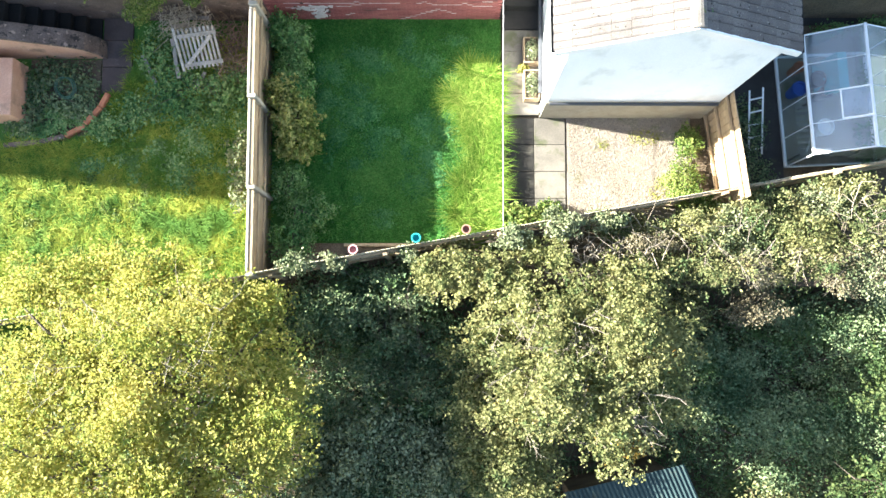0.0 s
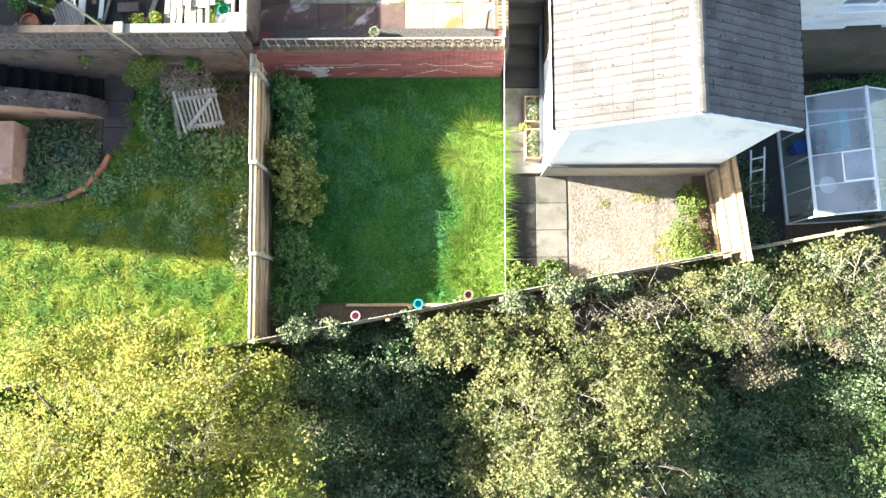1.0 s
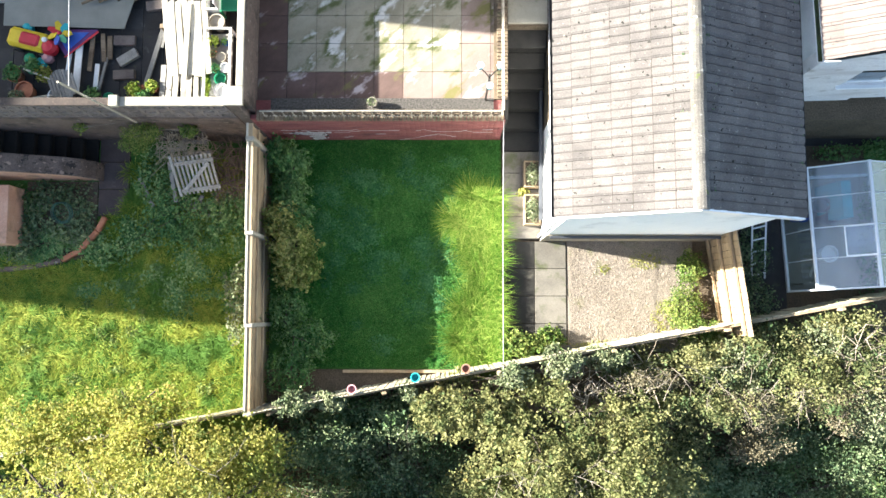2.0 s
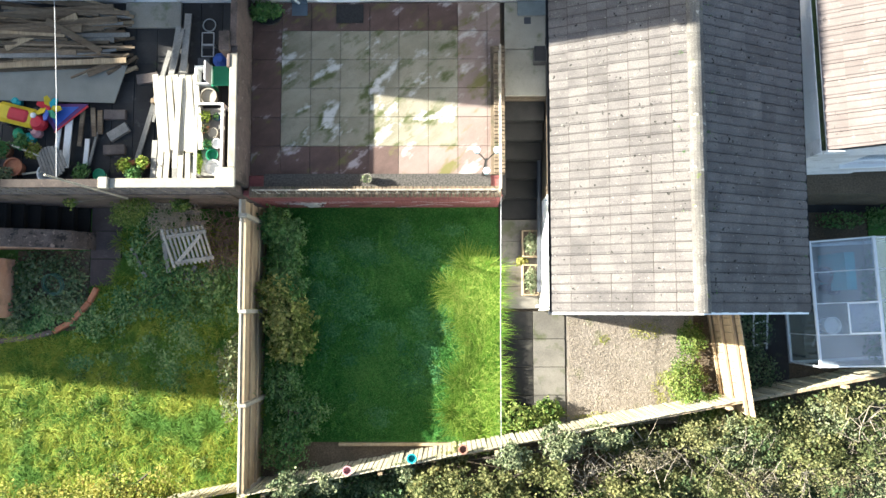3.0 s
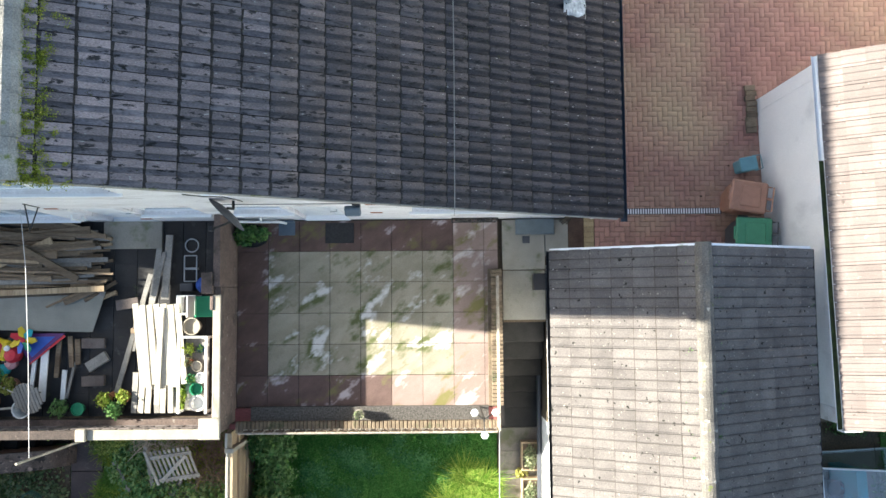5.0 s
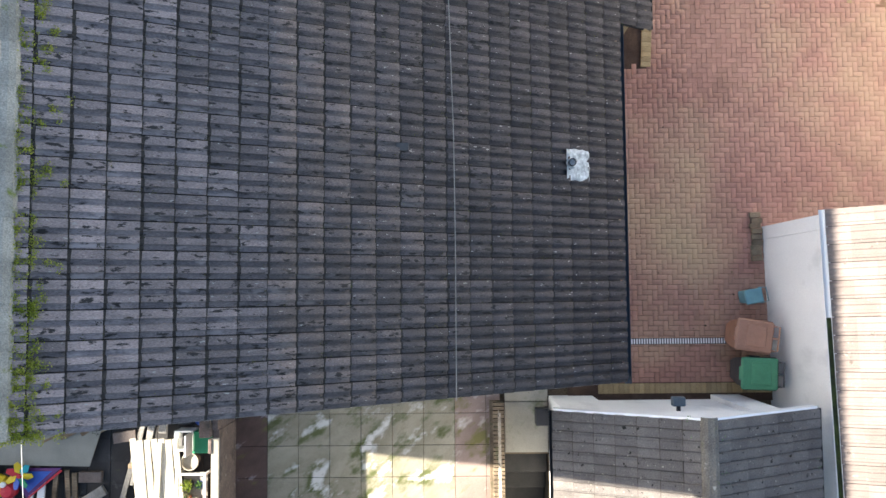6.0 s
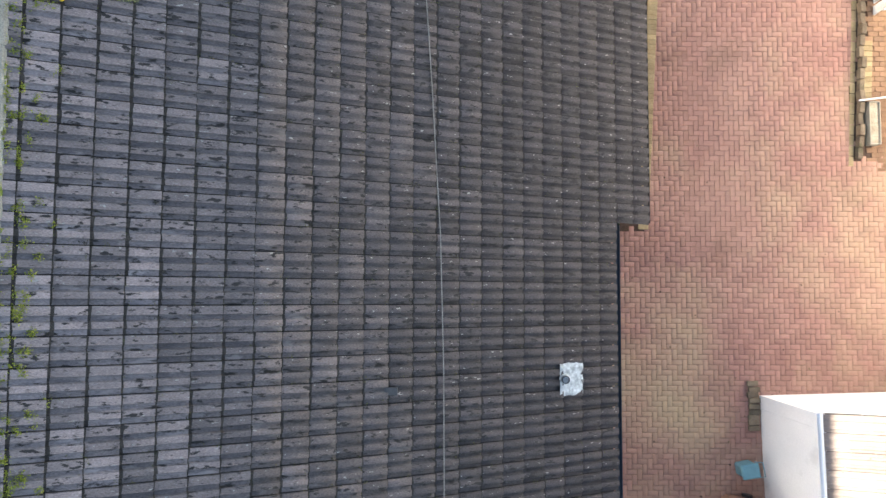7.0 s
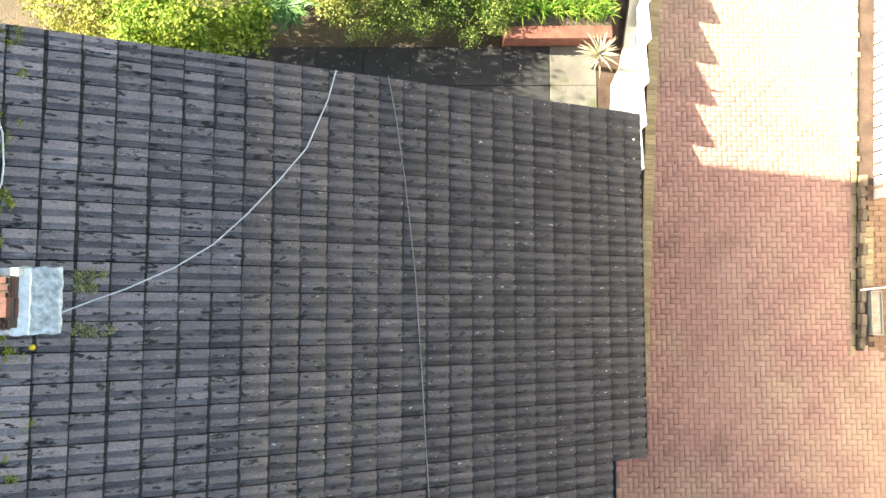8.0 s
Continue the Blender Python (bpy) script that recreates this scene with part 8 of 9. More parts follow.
twigs("bare_twigs", "bare pale twigs in the hedge", (6.9, -6.5, -0.9), (0.5, 0.35, 0.5), 75, 0.6, 0.010, 103, M_STRAW)
twigs("bare_twigs", "bare pale twigs in the hedge", (5.9, -6.6, -0.7), (0.35, 0.3, 0.5), 70, 0.4, 0.008, 104)


def sprays(name, label, area, n, length, radius, seed, material=M_TWIG):
    """Forked, nearly bare branch ends that stand out of a crown; area: (x0, y0, z0, x1, y1, z1)."""
    g = random.Random(seed)
    bm = bmesh.new()
    for _ in range(n):
        p = Vector([g.uniform(a, b) for a, b in zip(area[:3], area[3:])])
        a = g.uniform(0, 2 * math.pi)
        d = Vector((math.cos(a), math.sin(a), g.uniform(0.1, 0.45)))
        ln = length * g.uniform(0.6, 1.2)
        stem = [p]
        for k in range(5):
            d = (d + Vector((g.gauss(0, 0.16), g.gauss(0, 0.16), g.gauss(-0.03, 0.06)))).normalized()
            stem.append(stem[-1] + d * ln / 5)
        r = radius * g.uniform(0.7, 1.2)
        tube(bm, stem, [r * (1 - 0.14 * k) for k in range(6)], 4, False)
        for k in (1, 2, 2, 3, 4):
            q = stem[k]
            e = (d + Vector((g.gauss(0, 0.7), g.gauss(0, 0.7), g.uniform(-0.1, 0.3)))).normalized() * ln * g.uniform(0.18, 0.4)
            tube(bm, [q, q + e * 0.55 + Vector((0, 0, 0.02)), q + e], [r * 0.6, r * 0.45, r * 0.25], 3, False)
    return tagged(part(name, bm, material), label, "twigs", kind="stuff")


sprays("bare_twigs", "thin pale forked branches in the olive tree", (4.3, -10.2, 0.35, 7.4, -7.7, 1.0), 60, 0.75, 0.0055, 105)
sprays("bare_twigs", "thin grey branches in the hedge", (7.0, -7.0, -0.4, 13.2, -5.7, 0.0), 34, 0.7, 0.006, 115)
sprays("bare_twigs", "thin grey branches in the dark thicket", (0.6, -10.4, -1.1, 3.4, -7.6, -0.8), 22, 0.8, 0.005, 116, M_BARK)
twigs("bare_twigs", "pale bramble stems over the hedge", (12.6, -6.2, -0.2), (0.8, 0.5, 0.4), 60, 0.8, 0.007, 107, M_STRAW)
sprays("bare_twigs", "thin pale stems in the yellow tree", (-3.8, -9.4, 1.6, -0.6, -7.6, 2.3), 26, 0.8, 0.006, 109)
plant("wall_fern", "bright green weed hanging on the screen wall", "plant", (-3.2, -1.1, -0.6), [(-3.2, -1.25, -0.4, 0.36, 0.25, 0.3), (-3.4, -1.4, -0.6, 0.3, 0.2, 0.3), (-2.95, -1.2, -0.25, 0.28, 0.18, 0.2)], 3400, 0.04, L_WEED, M_TWIG, trunk=0.012, seed=110)
plant("wall_weed", "small green weed on the screen wall", "plant", (-2.2, -1.1, -0.6), [(-2.15, -1.15, -0.4, 0.2, 0.14, 0.2), (-4.4, -1.12, -0.3, 0.15, 0.1, 0.12)], 420, 0.06, L_WEED, M_TWIG, trunk=0.01, seed=111)

shed = thing("garden_shed", "dark green corrugated shed roof among the trees", "shed", at=pose(8.2, -11.0, 0, 0, 0, 13))
part("shed_wall", boxed(-2.3, -2.3, -3.2, -0.15, -0.15, -1.15), M_WOODOLD, shed)
bm = bmesh.new()
ridges = 56
pts = [(-2.5 + k * 2.6 / ridges, 0.02 * (1 if k % 2 else -1)) for k in range(ridges + 1)]
rows = [[bm.verts.new((x + s * 0.5, y, z - 1.05)) for x, z in [(q[0], q[1] + dz) for q in pts]] for y, dz, s in ((-2.5, -0.3, 1.0), (0.0, 0.1, 0.0))]
for k in range(ridges):
    bm.faces.new((rows[0][k], rows[0][k + 1], rows[1][k + 1], rows[1][k]))
part("roof_sheet", bm, mat("dark_green_sheet", (0.018, 0.036, 0.038), (0.030, 0.055, 0.055), 2.0, 0.6, 0.2, 40, 0.2, spots=((0.05, 0.06, 0.045), 4.0, 0.6, 0.1)), shed)

# ---- greenhouse ----
gh_at = pose(11.0, -4.52, -1.8, 0, 0, 3)
gh = thing("greenhouse", "aluminium greenhouse with pale hazy glass and a roof vent", "greenhouse", at=gh_at)
GL, GW, GE, GR = 2.6, 2.1, 1.40, 1.92
part("base_rail", wall_cells(0, GW, 0, 0.08, 0.05, []), M_ALU, gh)
part("base_rail", boxed(0, GL - 0.05, 0, GW, GL, 0.08), M_ALU, gh)
for x in (0, GW - 0.05):
    part("base_rail", boxed(x, 0.051, 0, x + 0.05, GL - 0.051, 0.08), M_ALU, gh)
    part("eave_rail", boxed(x, 0, GE - 0.04, x + 0.05, GL, GE + 0.02, 0.004), M_ALU, gh)
part("ridge_rail", boxed(GW / 2 - 0.03, 0, GR - 0.03, GW / 2 + 0.03, GL, GR + 0.03, 0.004), M_ALU, gh)
for k in range(5):
    y = 0.02 + k * (GL - 0.04) / 4
    thick = 0.026 if k in (0, 4) else 0.015
    for x, xr in ((0.02, GW / 2), (GW - 0.02, GW / 2)):
        beam("post", (x, y, 0.05), (x, y, GE), thick, M_ALU, gh)
        beam("rafter", (x, y, GE), (xr, y, GR), thick, M_ALU, gh)
for k in range(4):
    y0, y1 = 0.02 + k * (GL - 0.04) / 4 + 0.012, 0.02 + (k + 1) * (GL - 0.04) / 4 - 0.012
    for x, xr in ((0.03, GW / 2 - 0.03), (GW - 0.03, GW / 2 + 0.03)):
        bm = bmesh.new()
        dz = 0.003
        c = [(x, y0, GE), (xr, y0, GR), (xr, y1, GR), (x, y1, GE)]
        a = [bm.verts.new(p) for p in c]
        b = [bm.verts.new((p[0], p[1], p[2] + dz)) for p in c]
        bm.faces.new(a[::-1])
        bm.faces.new(b)
        for i in range(4):
            bm.faces.new((a[i], a[(i + 1) % 4], b[(i + 1) % 4], b[i]))
        part("roof_pane", bm, M_GREENGLASS, gh).visible_shadow = False
        part("side_pane", boxed(x - 0.002, y0, 0.09, x + 0.002, y1, GE - 0.05), M_GLASS, gh).visible_shadow = False
for y in (0.01, GL - 0.014):
    bm = bmesh.new()
    c = [(0.05, 0.09), (GW - 0.05, 0.09), (GW - 0.05, GE), (GW / 2, GR - 0.04), (0.05, GE)]
    a = [bm.verts.new((x, y, z)) for x, z in c]
    b = [bm.verts.new((x, y + 0.004, z)) for x, z in c]
    bm.faces.new(a)
    bm.faces.new(b[::-1])
    for i in range(5):
        bm.faces.new((a[i], b[i], b[(i + 1) % 5], a[(i + 1) % 5]))
    part("end_pane", bm, M_GLASS, gh).visible_shadow = False
ventw = new("roof_vent")
ventw.parent = gh
sl = math.atan2(GR - GE, GW / 2)
vy0, vy1 = 0.02 + (GL - 0.04) / 4, 0.02 + 2 * (GL - 0.04) / 4
ventw.matrix_basis = Matrix.Translation((GW / 2 * 0.5, vy0, GE + (GR - GE) * 0.5 + 0.035)) @ pose(0, 0, 0, 0, -math.degrees(sl), 0)
for x0, y0, x1, y1 in ((0, 0, 0.03, vy1 - vy0), (0.55, 0, 0.58, vy1 - vy0), (0.03, 0, 0.55, 0.03), (0.03, vy1 - vy0 - 0.03, 0.55, vy1 - vy0)):
    part("vent_bar", boxed(x0, y0, 0, x1, y1, 0.02), M_UPVC, ventw)
part("vent_pane", boxed(0.03, 0.03, 0.008, 0.55, vy1 - vy0 - 0.03, 0.012), M_GREENGLASS, ventw).visible_shadow = False
stag = thing("greenhouse_staging", "slatted grey staging inside the greenhouse", "bench", at=gh_at)
for k in range(10):
    part("slat", boxed(0.08, 0.15 + k * 0.13, 0.62, 0.48, 0.21 + k * 0.13, 0.64), M_WOODGREY, stag)
for x, y in ((0.1, 0.17), (0.46, 0.17), (0.1, 1.35), (0.46, 1.35)):
    part("leg", boxed(x - 0.02, y - 0.02, 0.0, x + 0.02, y + 0.02, 0.62), M_WOODGREY, stag)
for x, y, r, m, lab in ((0.3, 1.7, 0.16, M_BLUE, "blue"), (0.75, 1.9, 0.17, M_BLACK, "black"), (0.9, 1.6, 0.14, M_BLACK, "black"), (0.8, 0.8, 0.18, M_WHITEPL, "white"), (0.35, 2.2, 0.12, M_TERRACOTTA, "terracotta")):
    q = gh_at @ Vector((x, y, 0.0))
    pot("greenhouse_pot", lab + " pot inside the greenhouse", q.x, q.y, -1.80, r, 0.5, m, None, "greenhouse pots")
q = gh_at @ Vector((0.95, 1.75, 0))
tagged(part("turquoise_sheet", boxed(-0.12, -0.4, 0, 0.12, 0.4, 0.9, 0.01), M_CYAN), "turquoise plastic sheet stored in the greenhouse", "sheet").matrix_basis = pose(q.x, q.y + 0.2, -1.8, 0, 8, 3)
tagged(part("greenhouse_floor", boxed(0.05, 0.05, -0.02, GW - 0.05, GL - 0.05, 0.01), M_SLAB_GREY), "grey slab floor of the greenhouse", "floor", kind="structure").matrix_basis = gh_at
ladder = thing("step_ladder", "old aluminium ladder leaning in the dark gap", "ladder")
lean = [Vector((10.24, -2.9, -0.95)), Vector((10.50, -4.2, -1.76))]
wide = Vector((-0.30, -0.07, 0))
for off in (Vector((0, 0, 0)), wide):
    beam("stile", lean[0] + off, lean[1] + off, 0.034, M_ALU, ladder)
for k in range(5):
    q = lean[0].lerp(lean[1], 0.14 + k * 0.19)
    beam("rung", q + wide * 0.06, q + wide * 0.94, 0.026, M_ALU, ladder)
plant("gap_bush", "dark bush in the gap beside the greenhouse", "shrub", (10.1, -3.9, -1.8), [(10.1, -3.7, -1.5, 0.4, 0.7, 0.3), (10.2, -4.8, -1.6, 0.5, 0.5, 0.25)], 2600, 0.06, L_IVY, trunk=0.02, seed=120)
plant("yard_plants", "green plants by the neighbour's dark path", "plant", (12.6, -1.3, -1.8), [(12.2, -1.35, -1.65, 0.5, 0.2, 0.2), (13.2, -1.3, -1.6, 0.6, 0.25, 0.25), (12.9, -3.4, -1.7, 0.3, 1.4, 0.15)], 2600, 0.06, L_BUSH, trunk=0.012, seed=121)
tagged(part("neighbour_path", boxed(9.3, -1.15, -1.86, 16, -0.66, -1.80), M_SLAB_DARK), "dark paved strip behind the neighbour's house", "path", kind="structure")
# Dark paving added to deepen the dark gap beside the greenhouse.
tagged(part("neighbour_yard", boxed(9.55, -5.05, -1.86, 11.0, -1.16, -1.812), M_SLAB_DARK), "added dark paving beside the greenhouse", "paving", kind="structure")
tagged(part("neighbour_lawn", boxed(12.9, -4.2, -1.86, 20, -1.16, -1.81), M_TURF), "neighbour's lawn beyond the greenhouse", "lawn", kind="structure")

# ---- main roof details ----
rc = thing("roof_cable", "pale cable trailing over the roof from the chimney", "cable")
pts = [(-0.33, 10.70), (-0.235, 10.747), (0.03, 10.88), (0.298, 11.0), (0.722, 11.244), (1.091, 11.524), (1.422, 11.903), (1.752, 12.342), (2.043, 12.768), (2.273, 13.406), (2.366, 13.80)]
part("run", tubed([(x, y, roof_z(x) + 0.10 + 0.006 * math.sin(9 * k)) for k, (x, y) in enumerate(pts)] + [(2.40, 13.86, roof_z(2.4) - 0.3)], 0.008, 6), M_WIRE, rc)
rc = thing("roof_cable", "thin dark cable down the whole roof", "cable")
pts = [(3.002, 13.85), (3.107, 13.263), (3.228, 12.404), (3.35, 11.28), (3.43, 10.1), (3.50, 8.9), (3.548, 8.114), (3.597, 6.292), (3.607, 4.726), (3.60, VERGE_S - 0.02)]
part("run", tubed([(2.99, 13.88, roof_z(2.99) - 0.3)] + [(x, y, roof_z(x) + 0.095) for x, y in pts] + [(3.6, VERGE_S - 0.03, roof_z(3.6) - 0.5)], 0.0065, 5), M_WOODGREY, rc)
rc = thing("roof_cable", "pale cable looped on the ridge", "cable")
part("run", tubed([(x, y, roof_z(x) + 0.11) for x, y in ((-0.80, 12.80), (-0.734, 12.567), (-0.714, 12.249), (-0.724, 12.045), (-0.80, 11.85))], 0.010, 6), M_WIRE, rc)


def moss(name, label, spots, n, size, seed, leaf):
    g = np.random.default_rng(seed)
    p = np.asarray(spots)
    pick = p[g.integers(0, len(p), n)]
    c = pick + g.normal(0, 1, (n, 3)) * np.array([0.030, 0.030, 0.008])
    blobs = [(0, 0, 0, 1, 1, 1)]
    v, f = leaves(blobs, n, size, seed)
    v = v.reshape(n, 6, 3)
    v = v - v.mean(1, keepdims=True) + c[:, None]
    return tagged(raw_mesh(name, v.reshape(-1, 3), f, leaf), label, "moss", kind="stuff")


g = np.random.default_rng(8)
spots = []
for k in range(420):
    y = VERGE_S + (VERGE_N - VERGE_S) * g.uniform() ** 1.6
    x = RX + 0.12 + abs(g.normal(0, 0.17))
    spots.append((x, y, roof_z(x) + 0.075))
moss("ridge_moss", "green moss along the ridge", spots, 26000, 0.02, 9, leaf_mat("ridge_moss_green", (0.128, 0.168, 0.024), (0.256, 0.296, 0.036), (0.384, 0.384, 0.08), 0.2, 0.8))
spots = []
for k in range(1500):
    r = g.integers(0, 23)
    x = EAVE_X + 0.01 - (0.3125 * r if r < 9 else 2.8125 + 0.303 * (r - 9)) - 0.01
    y = g.uniform(VERGE_S, VERGE_N)
    if k % 3 == 0:
        x += g.uniform(-0.15, 0.15)
        y = VERGE_S + 0.02 + TW * g.integers(1, COLUMNS) - 0.008
    spots.append((x, y, roof_z(x) + 0.06))
moss("tile_moss", "small moss tufts between roof tiles", spots, 15000, 0.014, 10, leaf_mat("olive_moss", (0.045, 0.05, 0.016), (0.085, 0.09, 0.025), (0.15, 0.15, 0.04), 0.1, 0.85))
spots = [(x + g.normal(0, 0.02), y + g.normal(0, 0.015), roof_z(x) + 0.075) for y, n in ((11.14, 0.25), (11.02, 0.16), (10.56, 0.34)) for x in np.linspace(-0.16, -0.16 + n, 9)]
moss("tile_lichen", "yellow-green lichen streaks below the lead apron", spots, 2200, 0.024, 12, leaf_mat("yellow_lichen", (0.15, 0.155, 0.07), (0.24, 0.24, 0.11), (0.34, 0.33, 0.17), 0.1, 0.85))
tagged(part("yellow_ball", turned([(0.0, 0.0), (0.018, 0.004), (0.03, 0.018), (0.032, 0.03), (0.026, 0.048), (0.012, 0.058), (0.0, 0.06)], 12, pose(-0.45, 10.4, roof_z(-0.45) + 0.055)), M_YELLOW), "small yellow ball lodged on the roof tiles", "ball")
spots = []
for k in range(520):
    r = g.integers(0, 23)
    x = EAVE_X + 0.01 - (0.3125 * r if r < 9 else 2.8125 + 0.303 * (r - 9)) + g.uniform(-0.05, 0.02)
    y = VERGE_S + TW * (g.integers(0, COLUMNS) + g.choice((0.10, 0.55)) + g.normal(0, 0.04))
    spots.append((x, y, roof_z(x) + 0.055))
moss("lap_moss", "dark moss at the tile laps", spots, 14000, 0.017, 11, leaf_mat("dark_moss", (0.016, 0.016, 0.012), (0.028, 0.028, 0.0176), (0.048, 0.052, 0.024), 0.1, 0.8))
spots = []
for k in range(60):
    y = g.uniform(EY0, EY1)
    s = 1 if g.uniform() < 0.6 else -1
    x = ERX + s * (0.17 + abs(g.normal(0, 0.05))) if k % 2 else EX1 - g.uniform(0, 0.06)
    spots.append((x, y, ERZ - es * abs(x - ERX) + 0.05))
moss("garage_moss", "moss along the outbuilding's ridge and gutter", spots, 2200, 0.022, 12, L_BUSH)

# ---- front garden ----
fp = thing("front_path", "dark wet slab path in front of the house", "path", kind="structure")
for k in range(9):
    for j in range(3):
        # Dark slabs include the house's shade; the paler last column paints the sunlit end.
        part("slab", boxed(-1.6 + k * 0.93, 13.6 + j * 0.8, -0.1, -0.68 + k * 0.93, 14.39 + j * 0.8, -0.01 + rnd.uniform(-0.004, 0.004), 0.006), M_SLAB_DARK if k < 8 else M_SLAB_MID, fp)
M_GARDENBRICK = mat("dark_red_garden_brick", (0.17, 0.06, 0.042), (0.24, 0.095, 0.065), 5.0, 0.9, 0.4, 50, 0.25)
fw = thing("front_low_wall", "low red brick planter wall in the front garden", "wall", kind="structure")
part("wall_body", boxed(4.9, 16.0, -0.1, 7.0, 16.25, 0.42, 0.01), M_GARDENBRICK, fw)
part("planting_soil", boxed(4.9, 16.26, -0.1, 7.0, 19, 0.35), M_EARTH, fw)
rw = thing("raked_wall", "white boundary wall of raked panels beside the drive", "wall", kind="structure")
for k in range(8):
    y0 = 13.38 + k * 0.833
    xe = 7.50 + 0.062 * (k if k < 5 else 4 + 0.4 * (k - 4))
    bm = bmesh.new()
    c = [(y0 + 0.01, 0.0), (y0 + 0.823, 0.0), (y0 + 0.823, 0.49), (y0 + 0.01, 0.67)]
    a = [bm.verts.new((xe - 0.16, y, z)) for y, z in c]
    b = [bm.verts.new((xe, y, z)) for y, z in c]
    bm.faces.new(a[::-1])
    bm.faces.new(b)
    for i in range(4):
        bm.faces.new((a[i], a[(i + 1) % 4], b[(i + 1) % 4], b[i]))
    bmesh.ops.recalc_face_normals(bm, faces=bm.faces)
    bmesh.ops.bevel(bm, geom=bm.edges[:], offset=0.008, segments=1, affect="EDGES")
    part("panel", bm, M_WHITEWALL, rw)
part("plinth", prism([(6.98, 13.9), (7.34, 13.9), (7.60, 17.2), (7.46, 17.2), (7.22, 15.6), (7.04, 15.2)], 0.0, 0.16), M_COPING, rw, "pale concrete plinth")
cord = thing("cordyline", "spiky cordyline with cream strap leaves", "plant", at=pose(6.66, 15.57, 0))
part("stem", tubed([(0, 0, 0), (0.02, 0.0, 0.4), (0, 0, 0.75)], [0.05, 0.04, 0.035]), M_BARK, cord)
M_STRAP = mat("cream_strap_leaf", (0.336, 0.272, 0.16), (0.496, 0.44, 0.288), 6.0, 0.6, 0.1, 40, 0.15, vary=0.15, translucent=0.2)
for k in range(46):
    a, e = rnd.uniform(0, 2 * math.pi), rnd.uniform(-0.1, 0.9)
    ln = rnd.uniform(0.32, 0.52)
    d = Vector((math.cos(a) * math.cos(e), math.sin(a) * math.cos(e), math.sin(e)))
    s = Vector((-math.sin(a), math.cos(a), 0)) * 0.017
    bm = bmesh.new()
    base, mid, tip = Vector((0, 0, 0.75)), Vector((0, 0, 0.75)) + d * ln * 0.55, Vector((0, 0, 0.75)) + d * ln - Vector((0, 0, 0.06))
    vs = [bm.verts.new(q) for q in (base + s * 0.6, base - s * 0.6, mid - s, mid + s, tip, mid + Vector((0, 0, -0.008)))]
    bm.faces.new((vs[0], vs[1], vs[5]))
    bm.faces.new((vs[0], vs[5], vs[3]))
    bm.faces.new((vs[1], vs[2], vs[5]))
    bm.faces.new((vs[3], vs[5], vs[4]))
    bm.faces.new((vs[5], vs[2], vs[4]))
    part("strap_leaf", bm, M_STRAP, cord)
v, f = blades(5000, rect_area(4.4, 16.45, 7.0, 18.5), 0.4, 0.02, 1.1, 0.33, 131)
tagged(raw_mesh("front_grass", v, f, M_GRASSLONG), "long sunlit grass in the front garden", "grass", kind="stuff")
v, f = blades(1400, rect_area(0.2, 16.4, 0.9, 16.9), 0.55, 0.03, 1.2, 0.33, 132)
tagged(raw_mesh("strap_grass", v, f, L_BUSH), "dark strap-leaved clump in the front bed", "grass", kind="stuff")
twigs("leaf_litter", "pale fallen leaves and twigs on the dark path", (3.0, 15.6, 0.0), (1.6, 0.3, 0.01), 90, 0.07, 0.008, 133, M_TWIG, 0.02)

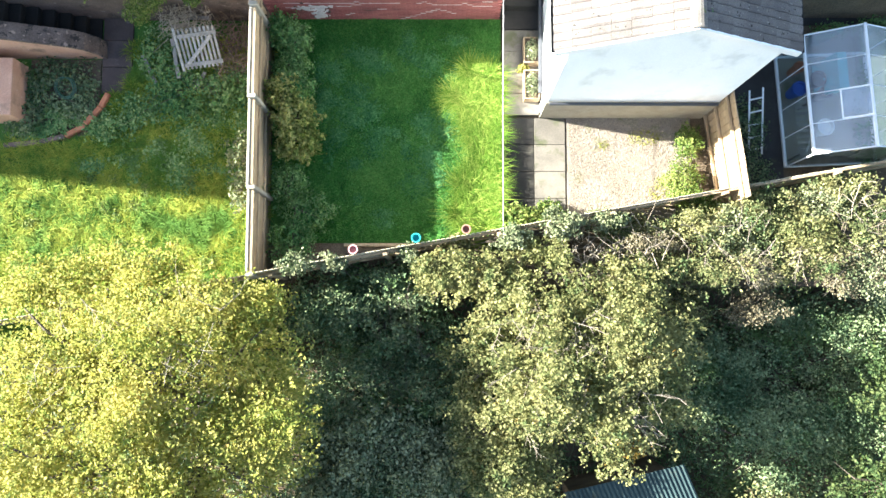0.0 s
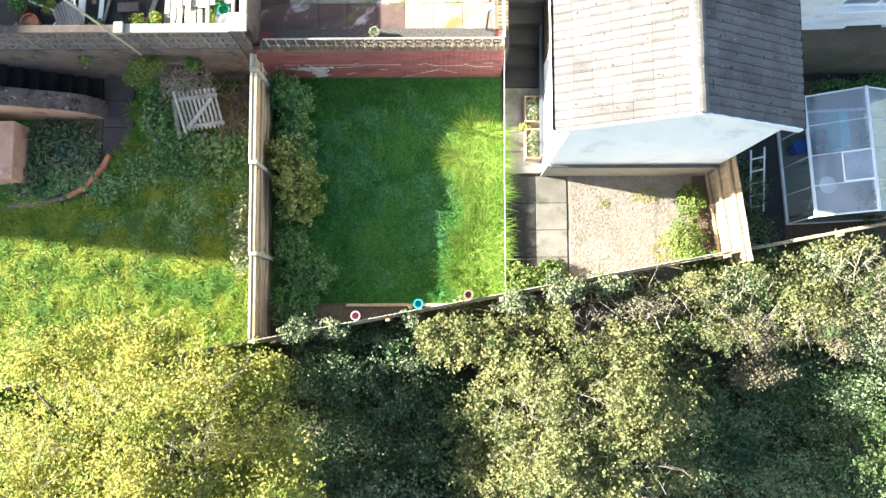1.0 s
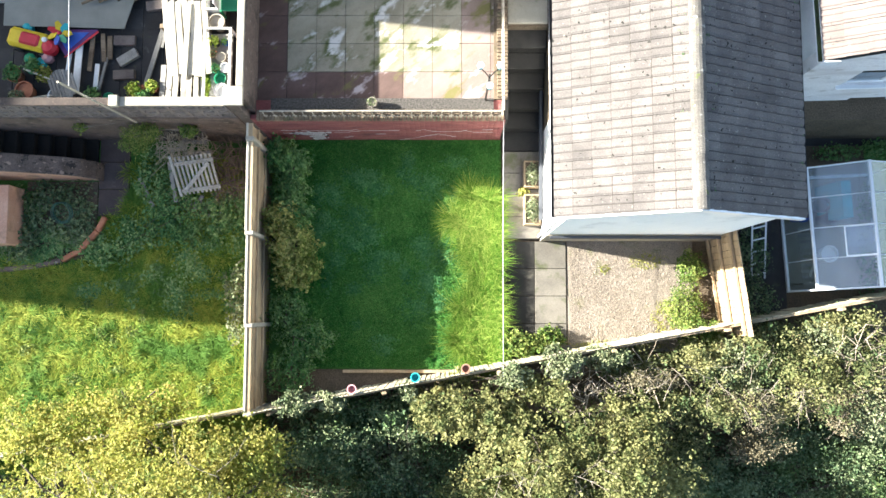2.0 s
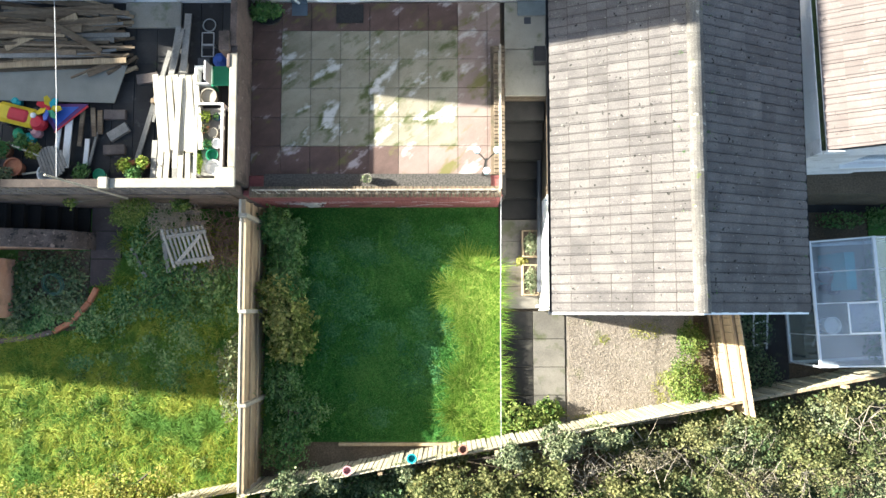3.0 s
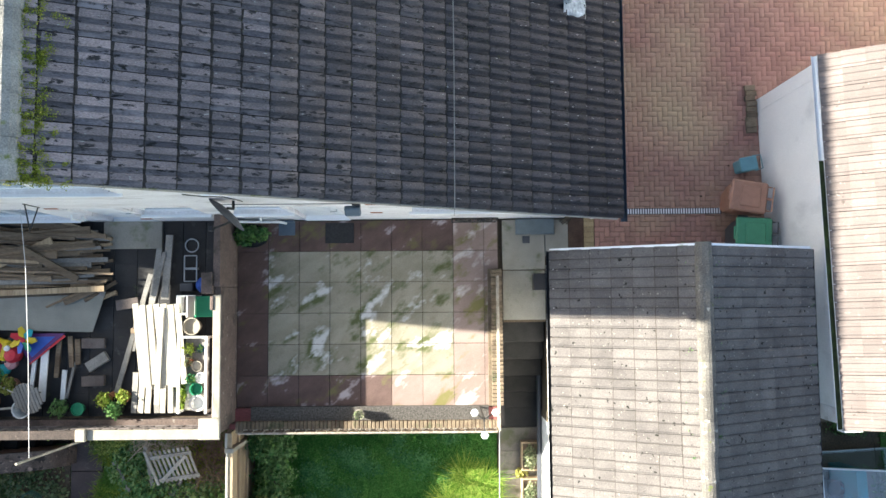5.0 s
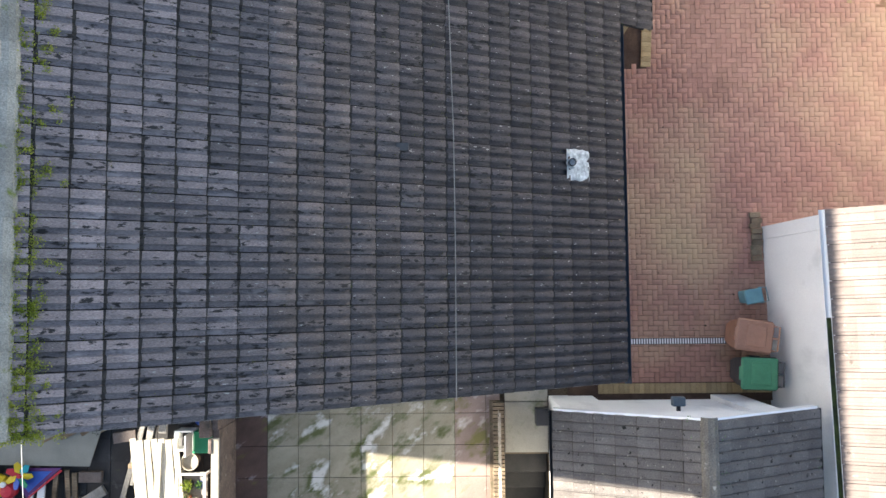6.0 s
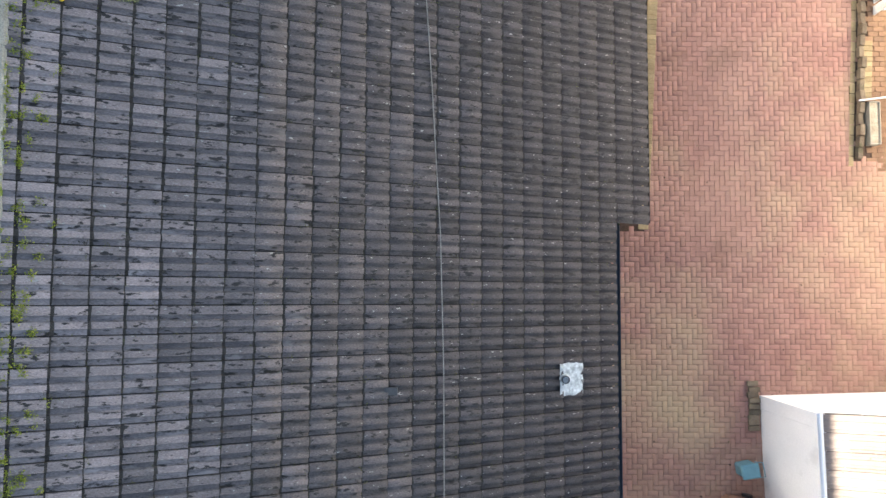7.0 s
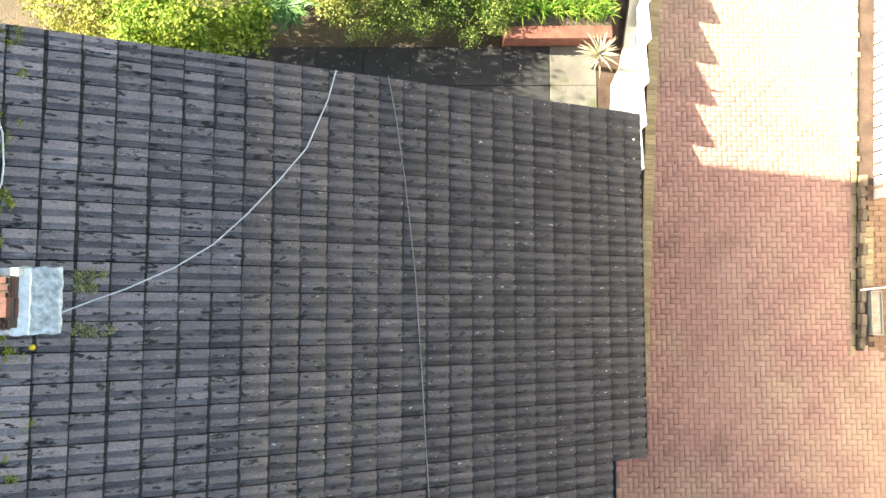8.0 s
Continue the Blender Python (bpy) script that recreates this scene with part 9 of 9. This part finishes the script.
# east side of the drive
eb = thing("drive_edge_wall", "low broken brick wall along the drive", "wall", kind="structure")
for k in range(15):
    part("brick", boxed(0, 0, 0, 0.10, 0.215, 0.12 + 0.03 * (k % 3), 0.008), M_BRICK, eb).matrix_basis = pose(11.69 + 0.011 * k + rnd.uniform(-0.02, 0.02), 10.0 + k * 0.225, -0.01, 0, 0, rnd.uniform(-5, 5))
for k in range(11):
    part("brick", boxed(0, 0, 0, 0.215, 0.10, 0.07, 0.006), M_BUFF, eb).matrix_basis = pose(11.80 + 0.005 * k, 11.2 + k * 0.105, 0.03, 0, 0, rnd.uniform(-3, 3))
for k in range(36):
    piece("border_brick", border, drive, pose(11.66 + 0.0105 * k, 9.85 + k * 0.21, 0.006, 0, 0, 87))
side = part("side_paving", boxed(11.6, 9.7, -0.11, 13.9, 30, -0.022), M_BROWNRENDER)
tagged(side, "tan brick paving beyond the drive's edge wall", "paving", kind="structure")
tan = data_of(boxed(0.003, 0.003, -0.02, 0.207, 0.099, 0.02, 0.002), "paver", mat("tan_paver", (0.20, 0.115, 0.07), (0.28, 0.17, 0.105), 2.0, 0.9, 0.4, 80, 0.2, vary=0.18))
for k in range(34):
    for q in range(5):
        piece("paver", tan, side, pose(11.93 + 0.21 * q + 0.105 * (k % 2), 9.72 + k * 0.102, -0.022 + 0.004 * (q % 2)))
tr = thing("white_trough", "white plastic trough beside the drive", "trough", at=pose(11.90, 10.26, 0))
bm = bmesh.new()
for b in ((0, 0, 0, 0.022, 0.85, 0.2), (0.198, 0, 0, 0.22, 0.85, 0.2), (0.023, 0, 0, 0.197, 0.022, 0.2), (0.023, 0.828, 0, 0.197, 0.85, 0.2), (0.023, 0.023, 0, 0.197, 0.827, 0.02)):
    box(bm, *b, 0.005)
part("trough_body", bm, M_COPING, tr)
part("soil", boxed(0.024, 0.024, 0.021, 0.196, 0.826, 0.17), M_STRAW, tr, "pale dry compost")
wf = thing("white_fence", "white sunlit picket fence along the drive", "fence", kind="structure")
for k in range(26):
    part("picket", boxed(0, 0, 0, 0.04, 0.19, 0.85, 0.01), M_WHITEPL, wf).matrix_basis = pose(12.14 + 0.012 * k, 12.9 + k * 0.24, 0, 0, 0, -3)
for z in (0.25, 0.65):
    part("rail", boxed(0, 0, z, 0.045, 6.2, z + 0.07), M_WHITEPL, wf).matrix_basis = pose(12.185, 12.9, 0, 0, 0, -2.9)
pole = thing("steel_pole", "thin steel pole lying across the drive's edge", "pole")
part("tube", tubed([(11.70, 11.12, 0.20), (12.6, 11.22, 0.26)], 0.02, 8), M_STEEL, pole)
v = blades(1800, rect_area(11.45, 5.7, 12.6, 9.9), 0.04, 0.01, 0.8, -0.01, 140)
